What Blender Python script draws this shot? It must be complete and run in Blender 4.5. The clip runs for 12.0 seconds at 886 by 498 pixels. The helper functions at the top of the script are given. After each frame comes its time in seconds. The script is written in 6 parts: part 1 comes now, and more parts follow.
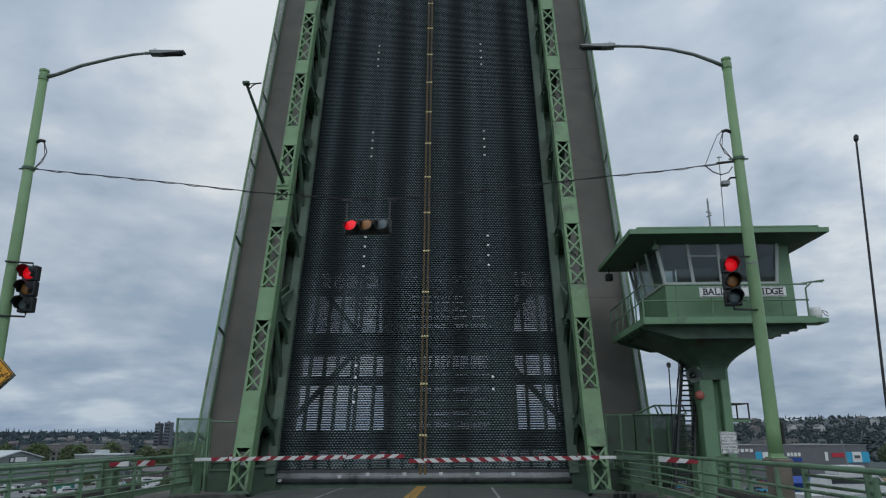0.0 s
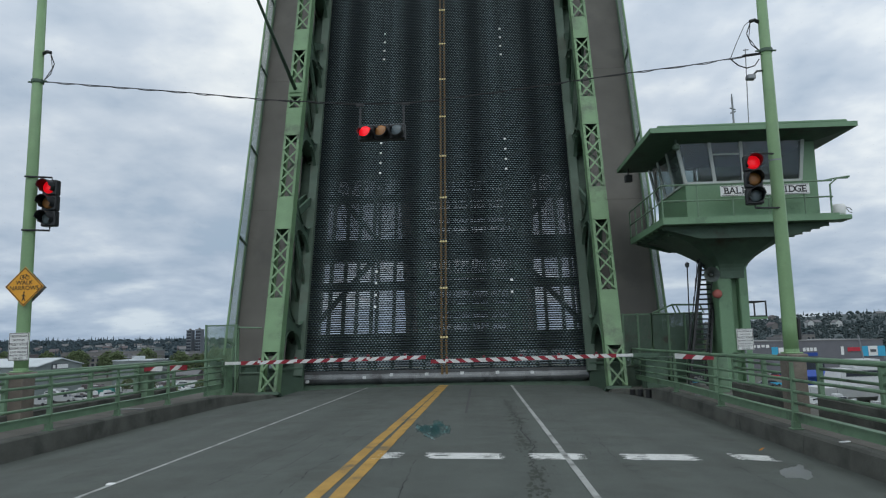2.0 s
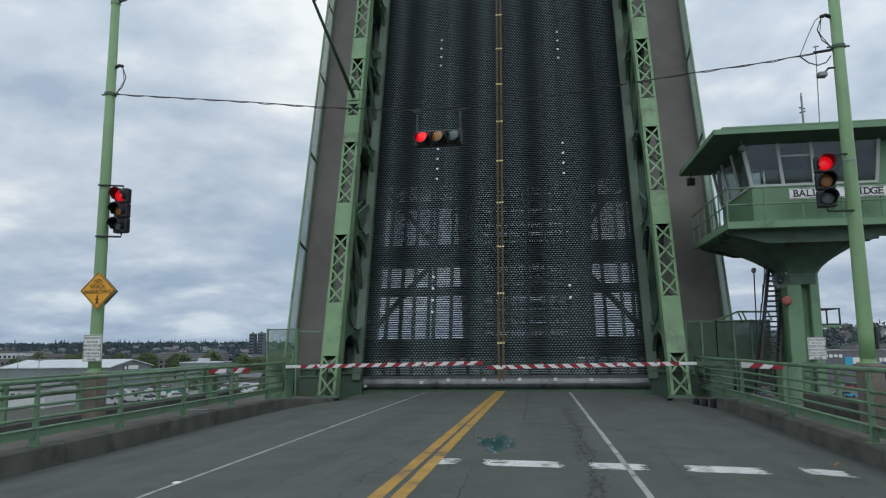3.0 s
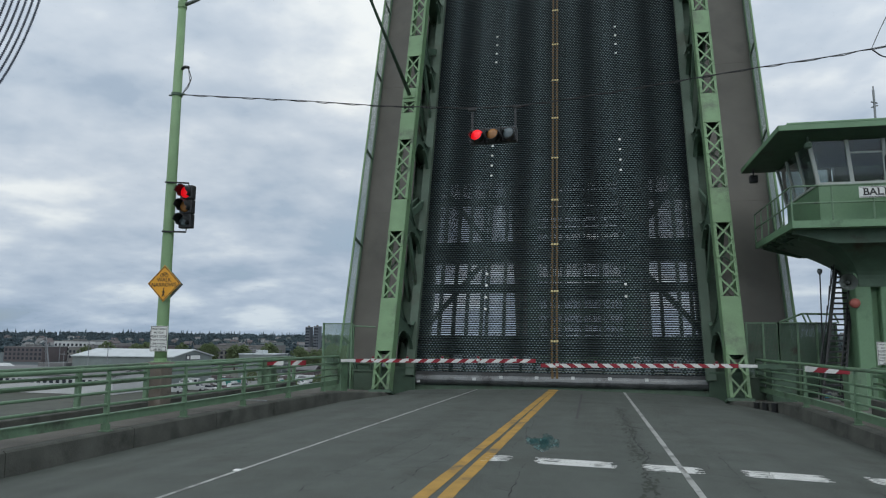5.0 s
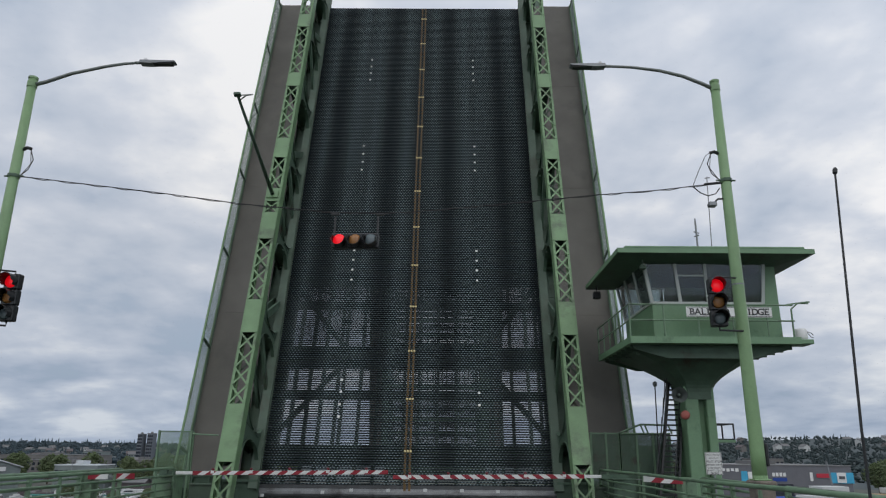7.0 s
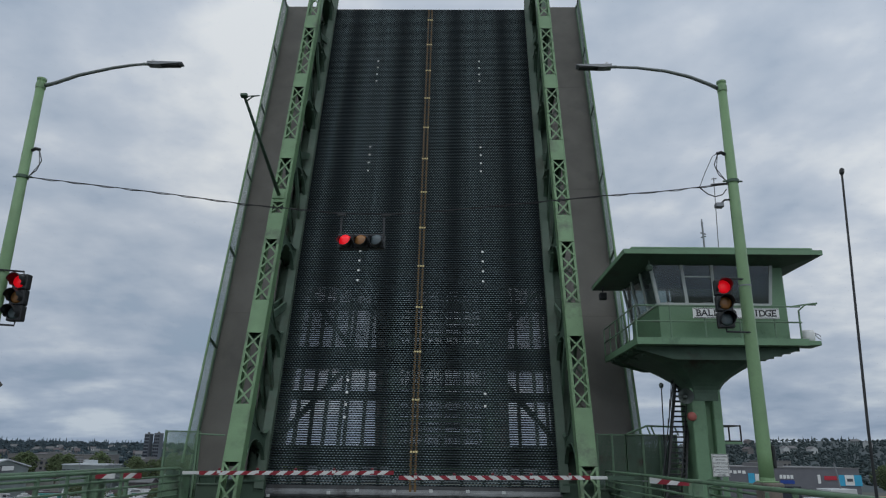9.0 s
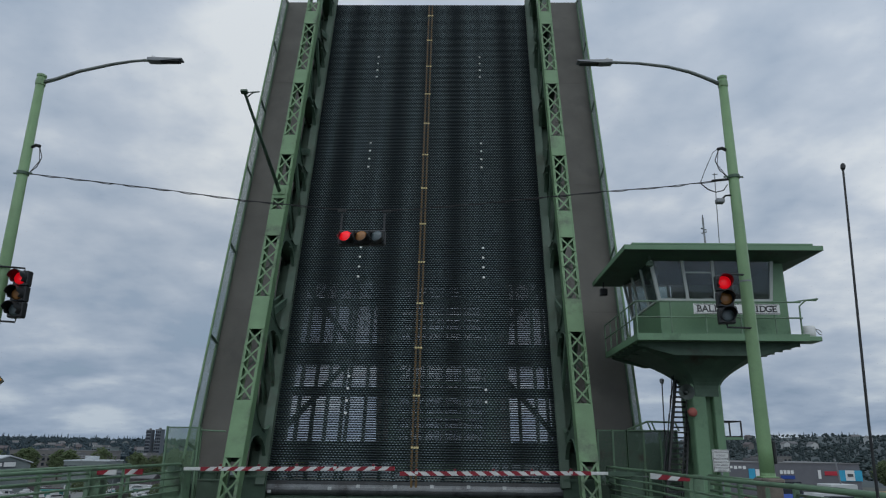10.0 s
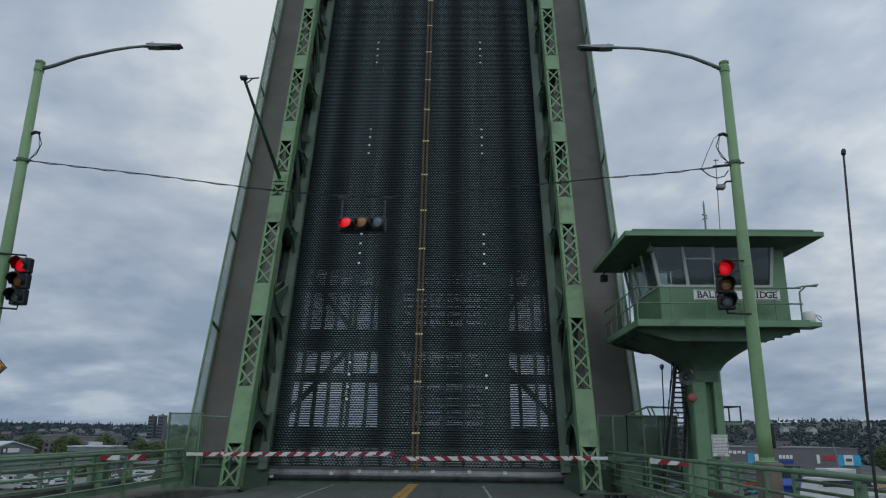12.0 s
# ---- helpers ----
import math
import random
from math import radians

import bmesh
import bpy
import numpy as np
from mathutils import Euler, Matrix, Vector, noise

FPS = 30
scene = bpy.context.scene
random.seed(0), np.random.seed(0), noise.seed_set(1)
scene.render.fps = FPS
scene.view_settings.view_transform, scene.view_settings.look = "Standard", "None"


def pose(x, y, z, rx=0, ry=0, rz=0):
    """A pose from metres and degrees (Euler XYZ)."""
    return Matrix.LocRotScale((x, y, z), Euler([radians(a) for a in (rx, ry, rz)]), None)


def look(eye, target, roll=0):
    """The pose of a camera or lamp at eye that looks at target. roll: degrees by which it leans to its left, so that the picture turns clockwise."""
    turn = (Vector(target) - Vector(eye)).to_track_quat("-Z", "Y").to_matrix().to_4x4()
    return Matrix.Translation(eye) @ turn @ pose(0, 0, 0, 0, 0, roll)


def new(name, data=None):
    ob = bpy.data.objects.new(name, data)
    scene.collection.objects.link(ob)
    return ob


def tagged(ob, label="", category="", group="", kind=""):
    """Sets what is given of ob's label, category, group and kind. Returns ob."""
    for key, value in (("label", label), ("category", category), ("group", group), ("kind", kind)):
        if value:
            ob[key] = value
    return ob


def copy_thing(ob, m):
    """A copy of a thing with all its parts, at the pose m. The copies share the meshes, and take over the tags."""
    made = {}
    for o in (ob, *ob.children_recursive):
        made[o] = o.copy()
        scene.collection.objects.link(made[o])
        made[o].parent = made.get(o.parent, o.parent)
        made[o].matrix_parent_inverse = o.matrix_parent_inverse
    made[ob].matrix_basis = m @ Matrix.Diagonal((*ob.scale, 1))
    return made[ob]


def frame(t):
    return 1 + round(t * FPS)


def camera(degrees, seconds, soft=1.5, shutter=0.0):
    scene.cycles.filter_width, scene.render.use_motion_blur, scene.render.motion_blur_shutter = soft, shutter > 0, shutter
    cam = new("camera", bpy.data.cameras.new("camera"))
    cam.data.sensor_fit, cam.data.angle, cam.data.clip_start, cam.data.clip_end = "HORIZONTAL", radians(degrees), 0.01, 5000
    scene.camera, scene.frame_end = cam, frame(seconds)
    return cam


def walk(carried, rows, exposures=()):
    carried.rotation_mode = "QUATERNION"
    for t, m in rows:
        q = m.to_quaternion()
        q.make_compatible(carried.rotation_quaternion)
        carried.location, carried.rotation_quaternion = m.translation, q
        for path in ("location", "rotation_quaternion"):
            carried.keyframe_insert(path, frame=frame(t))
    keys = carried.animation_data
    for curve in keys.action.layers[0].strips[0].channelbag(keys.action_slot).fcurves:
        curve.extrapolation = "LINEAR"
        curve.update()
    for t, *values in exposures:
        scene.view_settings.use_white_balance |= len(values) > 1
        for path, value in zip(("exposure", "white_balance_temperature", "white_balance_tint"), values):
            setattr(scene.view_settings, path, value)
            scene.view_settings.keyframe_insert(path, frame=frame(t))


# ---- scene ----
cam = camera(65.9, 12.0, soft=1.2)
walk(cam, [
    (0.0, look((1.413, -0.043, 1.793), (1.189, 9.600, 4.430), -0.27)),
    (0.5, look((1.445, 0.015, 1.797), (1.260, 9.895, 3.332), -0.57)),
    (1.0, look((1.445, 0.011, 1.799), (1.218, 9.918, 3.138), -0.62)),
    (1.5, look((1.448, 0.010, 1.797), (1.081, 9.917, 3.107), -0.73)),
    (2.0, look((1.451, 0.010, 1.794), (0.929, 9.913, 3.083), -1.23)),
    (2.5, look((1.448, 0.008, 1.797), (0.774, 9.897, 3.120), -1.13)),
    (3.0, look((1.443, 0.051, 1.795), (0.098, 9.864, 3.176), -0.66)),
    (3.2, look((1.442, 0.084, 1.791), (-0.458, 9.808, 3.147), -0.44)),
    (4.8, look((1.451, 0.001, 1.803), (-0.769, 9.660, 3.137), 0.46)),
    (5.0, look((1.454, -0.028, 1.807), (-0.665, 9.654, 3.136), 0.47)),
    (5.5, look((1.451, -0.026, 1.806), (0.623, 9.845, 3.177), -0.17)),
    (6.0, look((1.452, -0.049, 1.818), (1.104, 9.812, 3.442), 0.33)),
    (6.5, look((1.457, -0.035, 1.827), (1.288, 9.718, 4.030), 0.71)),
    (7.0, look((1.457, -0.026, 1.841), (1.384, 9.564, 4.674), 0.53)),
    (9.0, look((1.458, -0.031, 1.837), (1.297, 9.555, 4.681), 0.74)),
    (9.5, look((1.456, -0.033, 1.834), (1.285, 9.559, 4.656), 0.75)),
    (10.0, look((1.460, -0.027, 1.838), (1.290, 9.575, 4.627), 0.68)),
    (10.5, look((1.456, -0.033, 1.837), (1.271, 9.575, 4.604), 0.74)),
    (11.0, look((1.454, -0.033, 1.836), (1.257, 9.581, 4.580), 0.79)),
    (11.5, look((1.465, -0.025, 1.835), (1.269, 9.607, 4.514), 0.68)),
    (12.0, look((1.460, -0.033, 1.835), (1.283, 9.622, 4.434), 0.60)),
], exposures=[
    (0.0, -0.42, 6350, 6), (0.5, -0.3, 6450, 6), (1.0, -0.15, 6500, 6), (3.0, -0.1, 6500, 6), (5.0, -0.1, 6600, 6), (5.5, -0.1, 6650, 8), (6.5, -0.1, 6850, 11), (7.0, -0.2, 6750, 11), (7.2, -0.28, 6720, 11),
    (9.0, -0.5, 6420, 8), (12.0, -0.57, 6280, 7)])

# ---- world, sun and sky ----
SKY = 0.106
world = bpy.data.worlds.new("sky")
scene.world = world
world.use_nodes = True


def link(nt, a, b):
    nt.links.new(a, b)


def build_sky():
    nt = world.node_tree
    nt.nodes.clear()
    N = nt.nodes.new
    out, bg = N("ShaderNodeOutputWorld"), N("ShaderNodeBackground")
    sky = N("ShaderNodeTexSky")
    sky.sky_type, sky.sun_disc = "NISHITA", False
    sky.sun_elevation, sky.sun_rotation = radians(43), radians(170)
    tc, mp = N("ShaderNodeTexCoord"), N("ShaderNodeMapping")
    # flatten the cloud layer: direction divided by its height gives a plane of cloud overhead
    sep, add, div = N("ShaderNodeSeparateXYZ"), N("ShaderNodeMath"), N("ShaderNodeVectorMath")
    add.operation, add.inputs[1].default_value = "ADD", 0.25
    mx = N("ShaderNodeMath")
    mx.operation, mx.inputs[1].default_value = "MAXIMUM", 0.0
    div.operation = "DIVIDE"
    comb = N("ShaderNodeCombineXYZ")
    link(nt, tc.outputs["Generated"], sep.inputs[0])
    link(nt, sep.outputs[2], mx.inputs[0])
    link(nt, mx.outputs[0], add.inputs[0])
    for i in range(3):
        link(nt, add.outputs[0], comb.inputs[i])
    link(nt, tc.outputs["Generated"], div.inputs[0])
    link(nt, comb.outputs[0], div.inputs[1])
    link(nt, div.outputs[0], mp.inputs[0])
    mp.inputs["Location"].default_value = (5.3, 4.1, 1.4)
    big, fine = N("ShaderNodeTexNoise"), N("ShaderNodeTexNoise")
    for n, s, d, r in ((big, 1.35, 4.0, 0.5), (fine, 3.9, 5.0, 0.54)):
        n.inputs["Scale"].default_value, n.inputs["Detail"].default_value, n.inputs["Roughness"].default_value = s, d, r
        link(nt, mp.outputs[0], n.inputs["Vector"])
    big.inputs["Distortion"].default_value = 0.6
    mix = N("ShaderNodeMix")
    mix.data_type, mix.inputs[0].default_value = "FLOAT", 0.40
    link(nt, big.outputs[0], mix.inputs[2])
    link(nt, fine.outputs[0], mix.inputs[3])
    tone = N("ShaderNodeValToRGB")
    e = tone.color_ramp.elements
    e[0].position, e[0].color = 0.385, (4.65, 5.5, 6.95, 1)
    e[1].position, e[1].color = 0.61, (9.6, 9.8, 10.3, 1)
    m2 = tone.color_ramp.elements.new(0.51)
    m2.color = (6.7, 7.3, 8.5, 1)
    link(nt, mix.outputs[0], tone.inputs[0])
    cover = N("ShaderNodeValToRGB")
    e = cover.color_ramp.elements
    e[0].position, e[0].color = 0.30, (0.72, 0.72, 0.72, 1)
    e[1].position, e[1].color = 0.42, (1, 1, 1, 1)
    link(nt, mix.outputs[0], cover.inputs[0])
    both = N("ShaderNodeMix")
    both.data_type = "RGBA"
    link(nt, cover.outputs[0], both.inputs[0])
    link(nt, sky.outputs[0], both.inputs[6])
    link(nt, tone.outputs[0], both.inputs[7])
    # the veil is brighter towards the hidden sun
    dot, ramp2, mul = N("ShaderNodeVectorMath"), N("ShaderNodeMapRange"), N("ShaderNodeVectorMath")
    dot.operation, mul.operation = "DOT_PRODUCT", "MULTIPLY"
    dot.inputs[1].default_value = Vector((0.2, -0.76, 0.58)).normalized()
    ramp2.inputs[1].default_value, ramp2.inputs[2].default_value = -0.6, 0.9
    ramp2.inputs[3].default_value, ramp2.inputs[4].default_value = 0.90, 1.38
    link(nt, tc.outputs["Generated"], dot.inputs[0])
    link(nt, dot.outputs["Value"], ramp2.inputs[0])
    link(nt, both.outputs[2], mul.inputs[0])
    link(nt, ramp2.outputs[0], mul.inputs[1])
    # deeper, bluer haze low over the hills
    low, hz, m3 = N("ShaderNodeMapRange"), N("ShaderNodeMix"), N("ShaderNodeVectorMath")
    low.interpolation_type = "SMOOTHSTEP"
    low.inputs[1].default_value, low.inputs[2].default_value = -0.02, 0.24
    link(nt, sep.outputs[2], low.inputs[0])
    hz.data_type = "RGBA"
    hz.inputs[7].default_value = (1, 1, 1, 1)
    # a heavier bank lies to the north-east
    side, bank = N("ShaderNodeMapRange"), N("ShaderNodeMix")
    side.inputs[1].default_value, side.inputs[2].default_value = -0.35, 0.45
    link(nt, sep.outputs[0], side.inputs[0])
    bank.data_type = "RGBA"
    bank.inputs[6].default_value, bank.inputs[7].default_value = (0.71, 0.775, 0.85, 1), (0.66, 0.725, 0.80, 1)
    link(nt, side.outputs[0], bank.inputs[0])
    link(nt, bank.outputs[2], hz.inputs[6])
    link(nt, low.outputs[0], hz.inputs[0])
    m3.operation = "MULTIPLY"
    link(nt, mul.outputs[0], m3.inputs[0])
    link(nt, hz.outputs[2], m3.inputs[1])
    link(nt, m3.outputs[0], bg.inputs[0])
    bg.inputs[1].default_value = SKY
    link(nt, bg.outputs[0], out.inputs[0])


build_sky()
sun = new("sun", bpy.data.lights.new("sun", "SUN"))
sun.data.energy, sun.data.angle, sun.data.color = 0.5, radians(40), (1.0, 0.97, 0.90)
sun.matrix_world = look((12, -70, 66), (0, 0, 0))


# ---- materials ----
def material(name, base, rough=0.7, metal=0.0, spread=0.25, grain=6.0, fine=60.0, bump=0.15, dirt=None, dirt_at=0.56, per=0.0, streak=0.0):
    """A painted or natural surface: two scales of colour change, fine relief, blotches of dirt."""
    m = bpy.data.materials.new(name)
    m.use_nodes = True
    nt = m.node_tree
    p = nt.nodes["Principled BSDF"]
    N = nt.nodes.new
    tc = N("ShaderNodeTexCoord")
    a, b = N("ShaderNodeTexNoise"), N("ShaderNodeTexNoise")
    for n, s, d in ((a, grain, 4.0), (b, fine, 3.0)):
        n.inputs["Scale"].default_value, n.inputs["Detail"].default_value = s, d
        link(nt, tc.outputs["Object"], n.inputs["Vector"])
    mix = N("ShaderNodeMix")
    mix.data_type, mix.inputs[0].default_value = "FLOAT", 0.4
    link(nt, a.outputs[0], mix.inputs[2])
    link(nt, b.outputs[0], mix.inputs[3])
    ramp = N("ShaderNodeValToRGB")
    e = ramp.color_ramp.elements
    e[0].position, e[1].position = 0.3, 0.7
    e[0].color = (*[c * (1 - spread) for c in base], 1)
    e[1].color = (*[min(1, c * (1 + spread)) for c in base], 1)
    link(nt, mix.outputs[0], ramp.inputs[0])
    colour = ramp.outputs[0]
    if dirt:
        d = N("ShaderNodeTexNoise")
        d.inputs["Scale"].default_value, d.inputs["Detail"].default_value, d.inputs["Roughness"].default_value = grain * 0.45, 7.0, 0.65
        link(nt, tc.outputs["Object"], d.inputs["Vector"])
        r2 = N("ShaderNodeValToRGB")
        r2.color_ramp.elements[0].position, r2.color_ramp.elements[1].position = dirt_at, dirt_at + 0.14
        link(nt, d.outputs[0], r2.inputs[0])
        mc = N("ShaderNodeMix")
        mc.data_type = "RGBA"
        link(nt, r2.outputs[0], mc.inputs[0])
        link(nt, colour, mc.inputs[6])
        mc.inputs[7].default_value = (*dirt, 1)
        colour = mc.outputs[2]
    if streak:
        # wear drawn out along the traffic
        ms, ns, mr, hv = N("ShaderNodeMapping"), N("ShaderNodeTexNoise"), N("ShaderNodeMapRange"), N("ShaderNodeHueSaturation")
        ms.inputs["Scale"].default_value = (1.3, 0.045, 1.0)
        link(nt, tc.outputs["Object"], ms.inputs[0])
        link(nt, ms.outputs[0], ns.inputs["Vector"])
        ns.inputs["Scale"].default_value, ns.inputs["Detail"].default_value = 1.0, 3.0
        mr.inputs[1].default_value, mr.inputs[2].default_value = 0.3, 0.7
        mr.inputs[3].default_value, mr.inputs[4].default_value = 1 - streak, 1 + streak
        link(nt, ns.outputs[0], mr.inputs[0])
        link(nt, mr.outputs[0], hv.inputs["Value"])
        link(nt, colour, hv.inputs["Color"])
        colour = hv.outputs[0]
    if per:
        oi, hsv, mr = N("ShaderNodeObjectInfo"), N("ShaderNodeHueSaturation"), N("ShaderNodeMapRange")
        mr.inputs[3].default_value, mr.inputs[4].default_value = 1 - per, 1 + per
        link(nt, oi.outputs["Random"], mr.inputs[0])
        link(nt, mr.outputs[0], hsv.inputs["Value"])
        link(nt, colour, hsv.inputs["Color"])
        colour = hsv.outputs[0]
    link(nt, colour, p.inputs["Base Color"])
    p.inputs["Roughness"].default_value, p.inputs["Metallic"].default_value = rough, metal
    if bump:
        bp = N("ShaderNodeBump")
        bp.inputs["Strength"].default_value, bp.inputs["Distance"].default_value = bump, 0.02
        link(nt, b.outputs[0], bp.inputs["Height"])
        link(nt, bp.outputs[0], p.inputs["Normal"])
    return m


def glow(name, colour, strength):
    m = bpy.data.materials.new(name)
    m.use_nodes = True
    p = m.node_tree.nodes["Principled BSDF"]
    p.inputs["Base Color"].default_value = (*colour, 1)
    p.inputs["Emission Color"].default_value, p.inputs["Emission Strength"].default_value = (*colour, 1), strength
    p.inputs["Roughness"].default_value = 0.3
    return m


def glass(name, tint=(0.9, 0.95, 0.95), rough=0.0, mix=1.0, ior=1.45):
    m = bpy.data.materials.new(name)
    m.use_nodes = True
    p = m.node_tree.nodes["Principled BSDF"]
    p.inputs["Base Color"].default_value = (*tint, 1)
    p.inputs["Transmission Weight"].default_value, p.inputs["Roughness"].default_value, p.inputs["IOR"].default_value = mix, rough, ior
    return m


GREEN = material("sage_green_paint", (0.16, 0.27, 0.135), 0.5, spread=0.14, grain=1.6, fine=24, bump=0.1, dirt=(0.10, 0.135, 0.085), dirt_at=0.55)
GREEN_POLE = material("pole_green_paint", (0.19, 0.31, 0.15), 0.45, spread=0.12, grain=2.5, fine=30, bump=0.06, dirt=(0.14, 0.2, 0.115), dirt_at=0.58)
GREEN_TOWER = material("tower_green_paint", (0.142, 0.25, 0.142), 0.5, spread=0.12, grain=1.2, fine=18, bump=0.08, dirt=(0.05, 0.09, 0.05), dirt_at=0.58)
GREEN_RAIL = material("rail_green_paint", (0.13, 0.212, 0.13), 0.5, spread=0.2, grain=3, fine=40, bump=0.12, dirt=(0.06, 0.08, 0.055), dirt_at=0.54)
# Weathered green, darkened so that it carries shade on undersides and inner steel.
GREEN_DARK = material("weathered_shaded_green", (0.06, 0.103, 0.068), 0.6, spread=0.3, grain=2, fine=30, bump=0.15, dirt=(0.05, 0.035, 0.025), dirt_at=0.58)
PLATE = material("worn_steel_plate", (0.24, 0.245, 0.25), 0.34, 0.85, spread=0.3, grain=2, fine=30, bump=0.1, dirt=(0.12, 0.11, 0.10), dirt_at=0.56)
ASPHALT = material("worn_asphalt", (0.074, 0.083, 0.073), 0.9, spread=0.2, grain=1.6, fine=110, bump=0.4, dirt=(0.062, 0.068, 0.058), dirt_at=0.5, streak=0.13)
CONCRETE = material("stained_concrete", (0.082, 0.084, 0.072), 0.9, spread=0.45, grain=1.8, fine=50, bump=0.5, dirt=(0.034, 0.037, 0.031), dirt_at=0.52)
PEDESTAL = material("brown_stained_concrete", (0.17, 0.145, 0.12), 0.9, spread=0.3, grain=2.4, fine=50, bump=0.4, dirt=(0.08, 0.07, 0.06), dirt_at=0.5)
WALKWAY = material("brown_walkway_coating", (0.128, 0.12, 0.106), 0.85, spread=0.2, grain=0.7, fine=60, bump=0.25, dirt=(0.098, 0.094, 0.084), dirt_at=0.55)
WHITE = material("white_road_paint", (0.62, 0.62, 0.59), 0.7, spread=0.15, grain=5, fine=60, bump=0.15, dirt=(0.16, 0.165, 0.15), dirt_at=0.53)
LANE = material("worn_lane_paint", (0.33, 0.335, 0.315), 0.8, spread=0.25, grain=4, fine=60, bump=0.15, dirt=(0.12, 0.125, 0.115), dirt_at=0.51)
YELLOW = material("yellow_road_paint", (0.37, 0.215, 0.045), 0.75, spread=0.3, grain=3, fine=60, bump=0.2, dirt=(0.13, 0.10, 0.055), dirt_at=0.52)
RUSTY = material("dull_orange_line", (0.098, 0.053, 0.010), 0.75, spread=0.3, grain=3, fine=40, bump=0.1)
RED = material("red_barrier_band", (0.25, 0.010, 0.022), 0.5, spread=0.15, grain=5, fine=40, bump=0.05)
WHITE_BAND = material("white_barrier_band", (0.62, 0.62, 0.6), 0.5, spread=0.1, grain=5, fine=40, bump=0.05, dirt=(0.35, 0.34, 0.32), dirt_at=0.6)
BLACK = material("black_housing", (0.012, 0.013, 0.014), 0.45, spread=0.2, grain=8, fine=60, bump=0.05)
CABLE = material("black_cable", (0.015, 0.015, 0.016), 0.7, spread=0.2, grain=8, fine=60, bump=0.0)
GREY = material("grey_metal", (0.22, 0.23, 0.24), 0.45, 0.4, spread=0.15, grain=5, fine=60, bump=0.05)
SIGN_WHITE = material("white_sign_face", (0.72, 0.72, 0.70), 0.5, spread=0.06, grain=4, fine=40, bump=0.02)
SIGN_YELLOW = material("yellow_sign_face", (0.72, 0.33, 0.02), 0.45, spread=0.06, grain=4, fine=40, bump=0.02)
INK = material("black_ink", (0.02, 0.02, 0.02), 0.6, spread=0.1, bump=0)
LENS_RED = glow("lit_red_lens", (0.85, 0.005, 0.014), 0.62)
LENS_AMBER = material("unlit_amber_lens", (0.32, 0.14, 0.04), 0.25, spread=0.2, grain=20, fine=90, bump=0.2)
LENS_GREEN = material("unlit_green_lens", (0.10, 0.13, 0.14), 0.2, spread=0.2, grain=20, fine=90, bump=0.2)
PANE = glass("window_glass", (0.45, 0.52, 0.515), 0.02, 0.95)
# Floor, ceiling and furniture share this dark; the room's dimness is in the colour.
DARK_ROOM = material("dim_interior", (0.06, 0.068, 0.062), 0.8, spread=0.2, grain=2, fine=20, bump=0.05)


# ---- building helpers ----
def part(name, bm, mat, parent=None, label="", smooth=False):
    me = bpy.data.meshes.new(name)
    bmesh.ops.recalc_face_normals(bm, faces=bm.faces)
    bm.to_mesh(me)
    bm.free()
    if smooth:
        me.shade_smooth()
    me.materials.append(mat)
    ob = new(name, me)
    if parent:
        ob.parent = parent
    if label:
        ob["label"] = label
    return ob


def thing(name, label, category, at=None, group="", kind=""):
    ob = new(name)
    ob.empty_display_size = 0.3
    if at is not None:
        ob.matrix_world = at
    return tagged(ob, label, category, group, kind)


def again(name, ob, parent, m):
    """Another object on the same mesh."""
    o = new(name, ob.data)
    o.parent = parent
    o.matrix_basis = m
    return o


def box(bm, x0, x1, y0, y1, z0, z1, bevel=0.0):
    r = bmesh.ops.create_cube(bm, size=1)
    vs = r["verts"]
    bmesh.ops.scale(bm, vec=(abs(x1 - x0), abs(y1 - y0), abs(z1 - z0)), verts=vs)
    bmesh.ops.translate(bm, vec=((x0 + x1) / 2, (y0 + y1) / 2, (z0 + z1) / 2), verts=vs)
    if bevel:
        es = list({e for v in vs for e in v.link_edges})
        bmesh.ops.bevel(bm, geom=es, offset=bevel, segments=1, affect="EDGES")


def boxed(*a, bevel=0.0):
    bm = bmesh.new()
    box(bm, *a, bevel=bevel)
    return bm


def bar(bm, a, b, w, d, up=(0, 0, 1)):
    """A square bar from a to b, w wide across 'up' and d deep along it."""
    a, b, up = Vector(a), Vector(b), Vector(up)
    y = (b - a)
    n = y.length
    y.normalize()
    x = y.cross(up)
    if x.length < 1e-4:
        x = y.cross(Vector((1, 0, 0)))
    x.normalize()
    z = x.cross(y)
    m = Matrix((x, y, z)).transposed().to_4x4()
    m.translation = (a + b) / 2
    bmesh.ops.create_cube(bm, size=1, matrix=m @ Matrix.Diagonal((w, n, d, 1)))


def tube(bm, pts, r, seg=10, cap=True):
    """A round tube through points; r is one radius or one for each point."""
    pts = [Vector(p) for p in pts]
    rs = r if isinstance(r, (list, tuple)) else [r] * len(pts)
    rings = []
    side = None
    for i, p in enumerate(pts):
        d = (pts[min(i + 1, len(pts) - 1)] - pts[max(i - 1, 0)]).normalized()
        if side is None:
            side = d.cross(Vector((0, 0, 1)))
            if side.length < 1e-3:
                side = d.cross(Vector((0, 1, 0)))
        side = (side - d * side.dot(d)).normalized()
        up = side.cross(d)
        rings.append([bm.verts.new(p + (side * math.cos(k * math.tau / seg) + up * math.sin(k * math.tau / seg)) * rs[i]) for k in range(seg)])
    for a, b in zip(rings, rings[1:]):
        for k in range(seg):
            bm.faces.new((a[k], a[(k + 1) % seg], b[(k + 1) % seg], b[k]))
    if cap:
        bm.faces.new(rings[0][::-1])
        bm.faces.new(rings[-1])


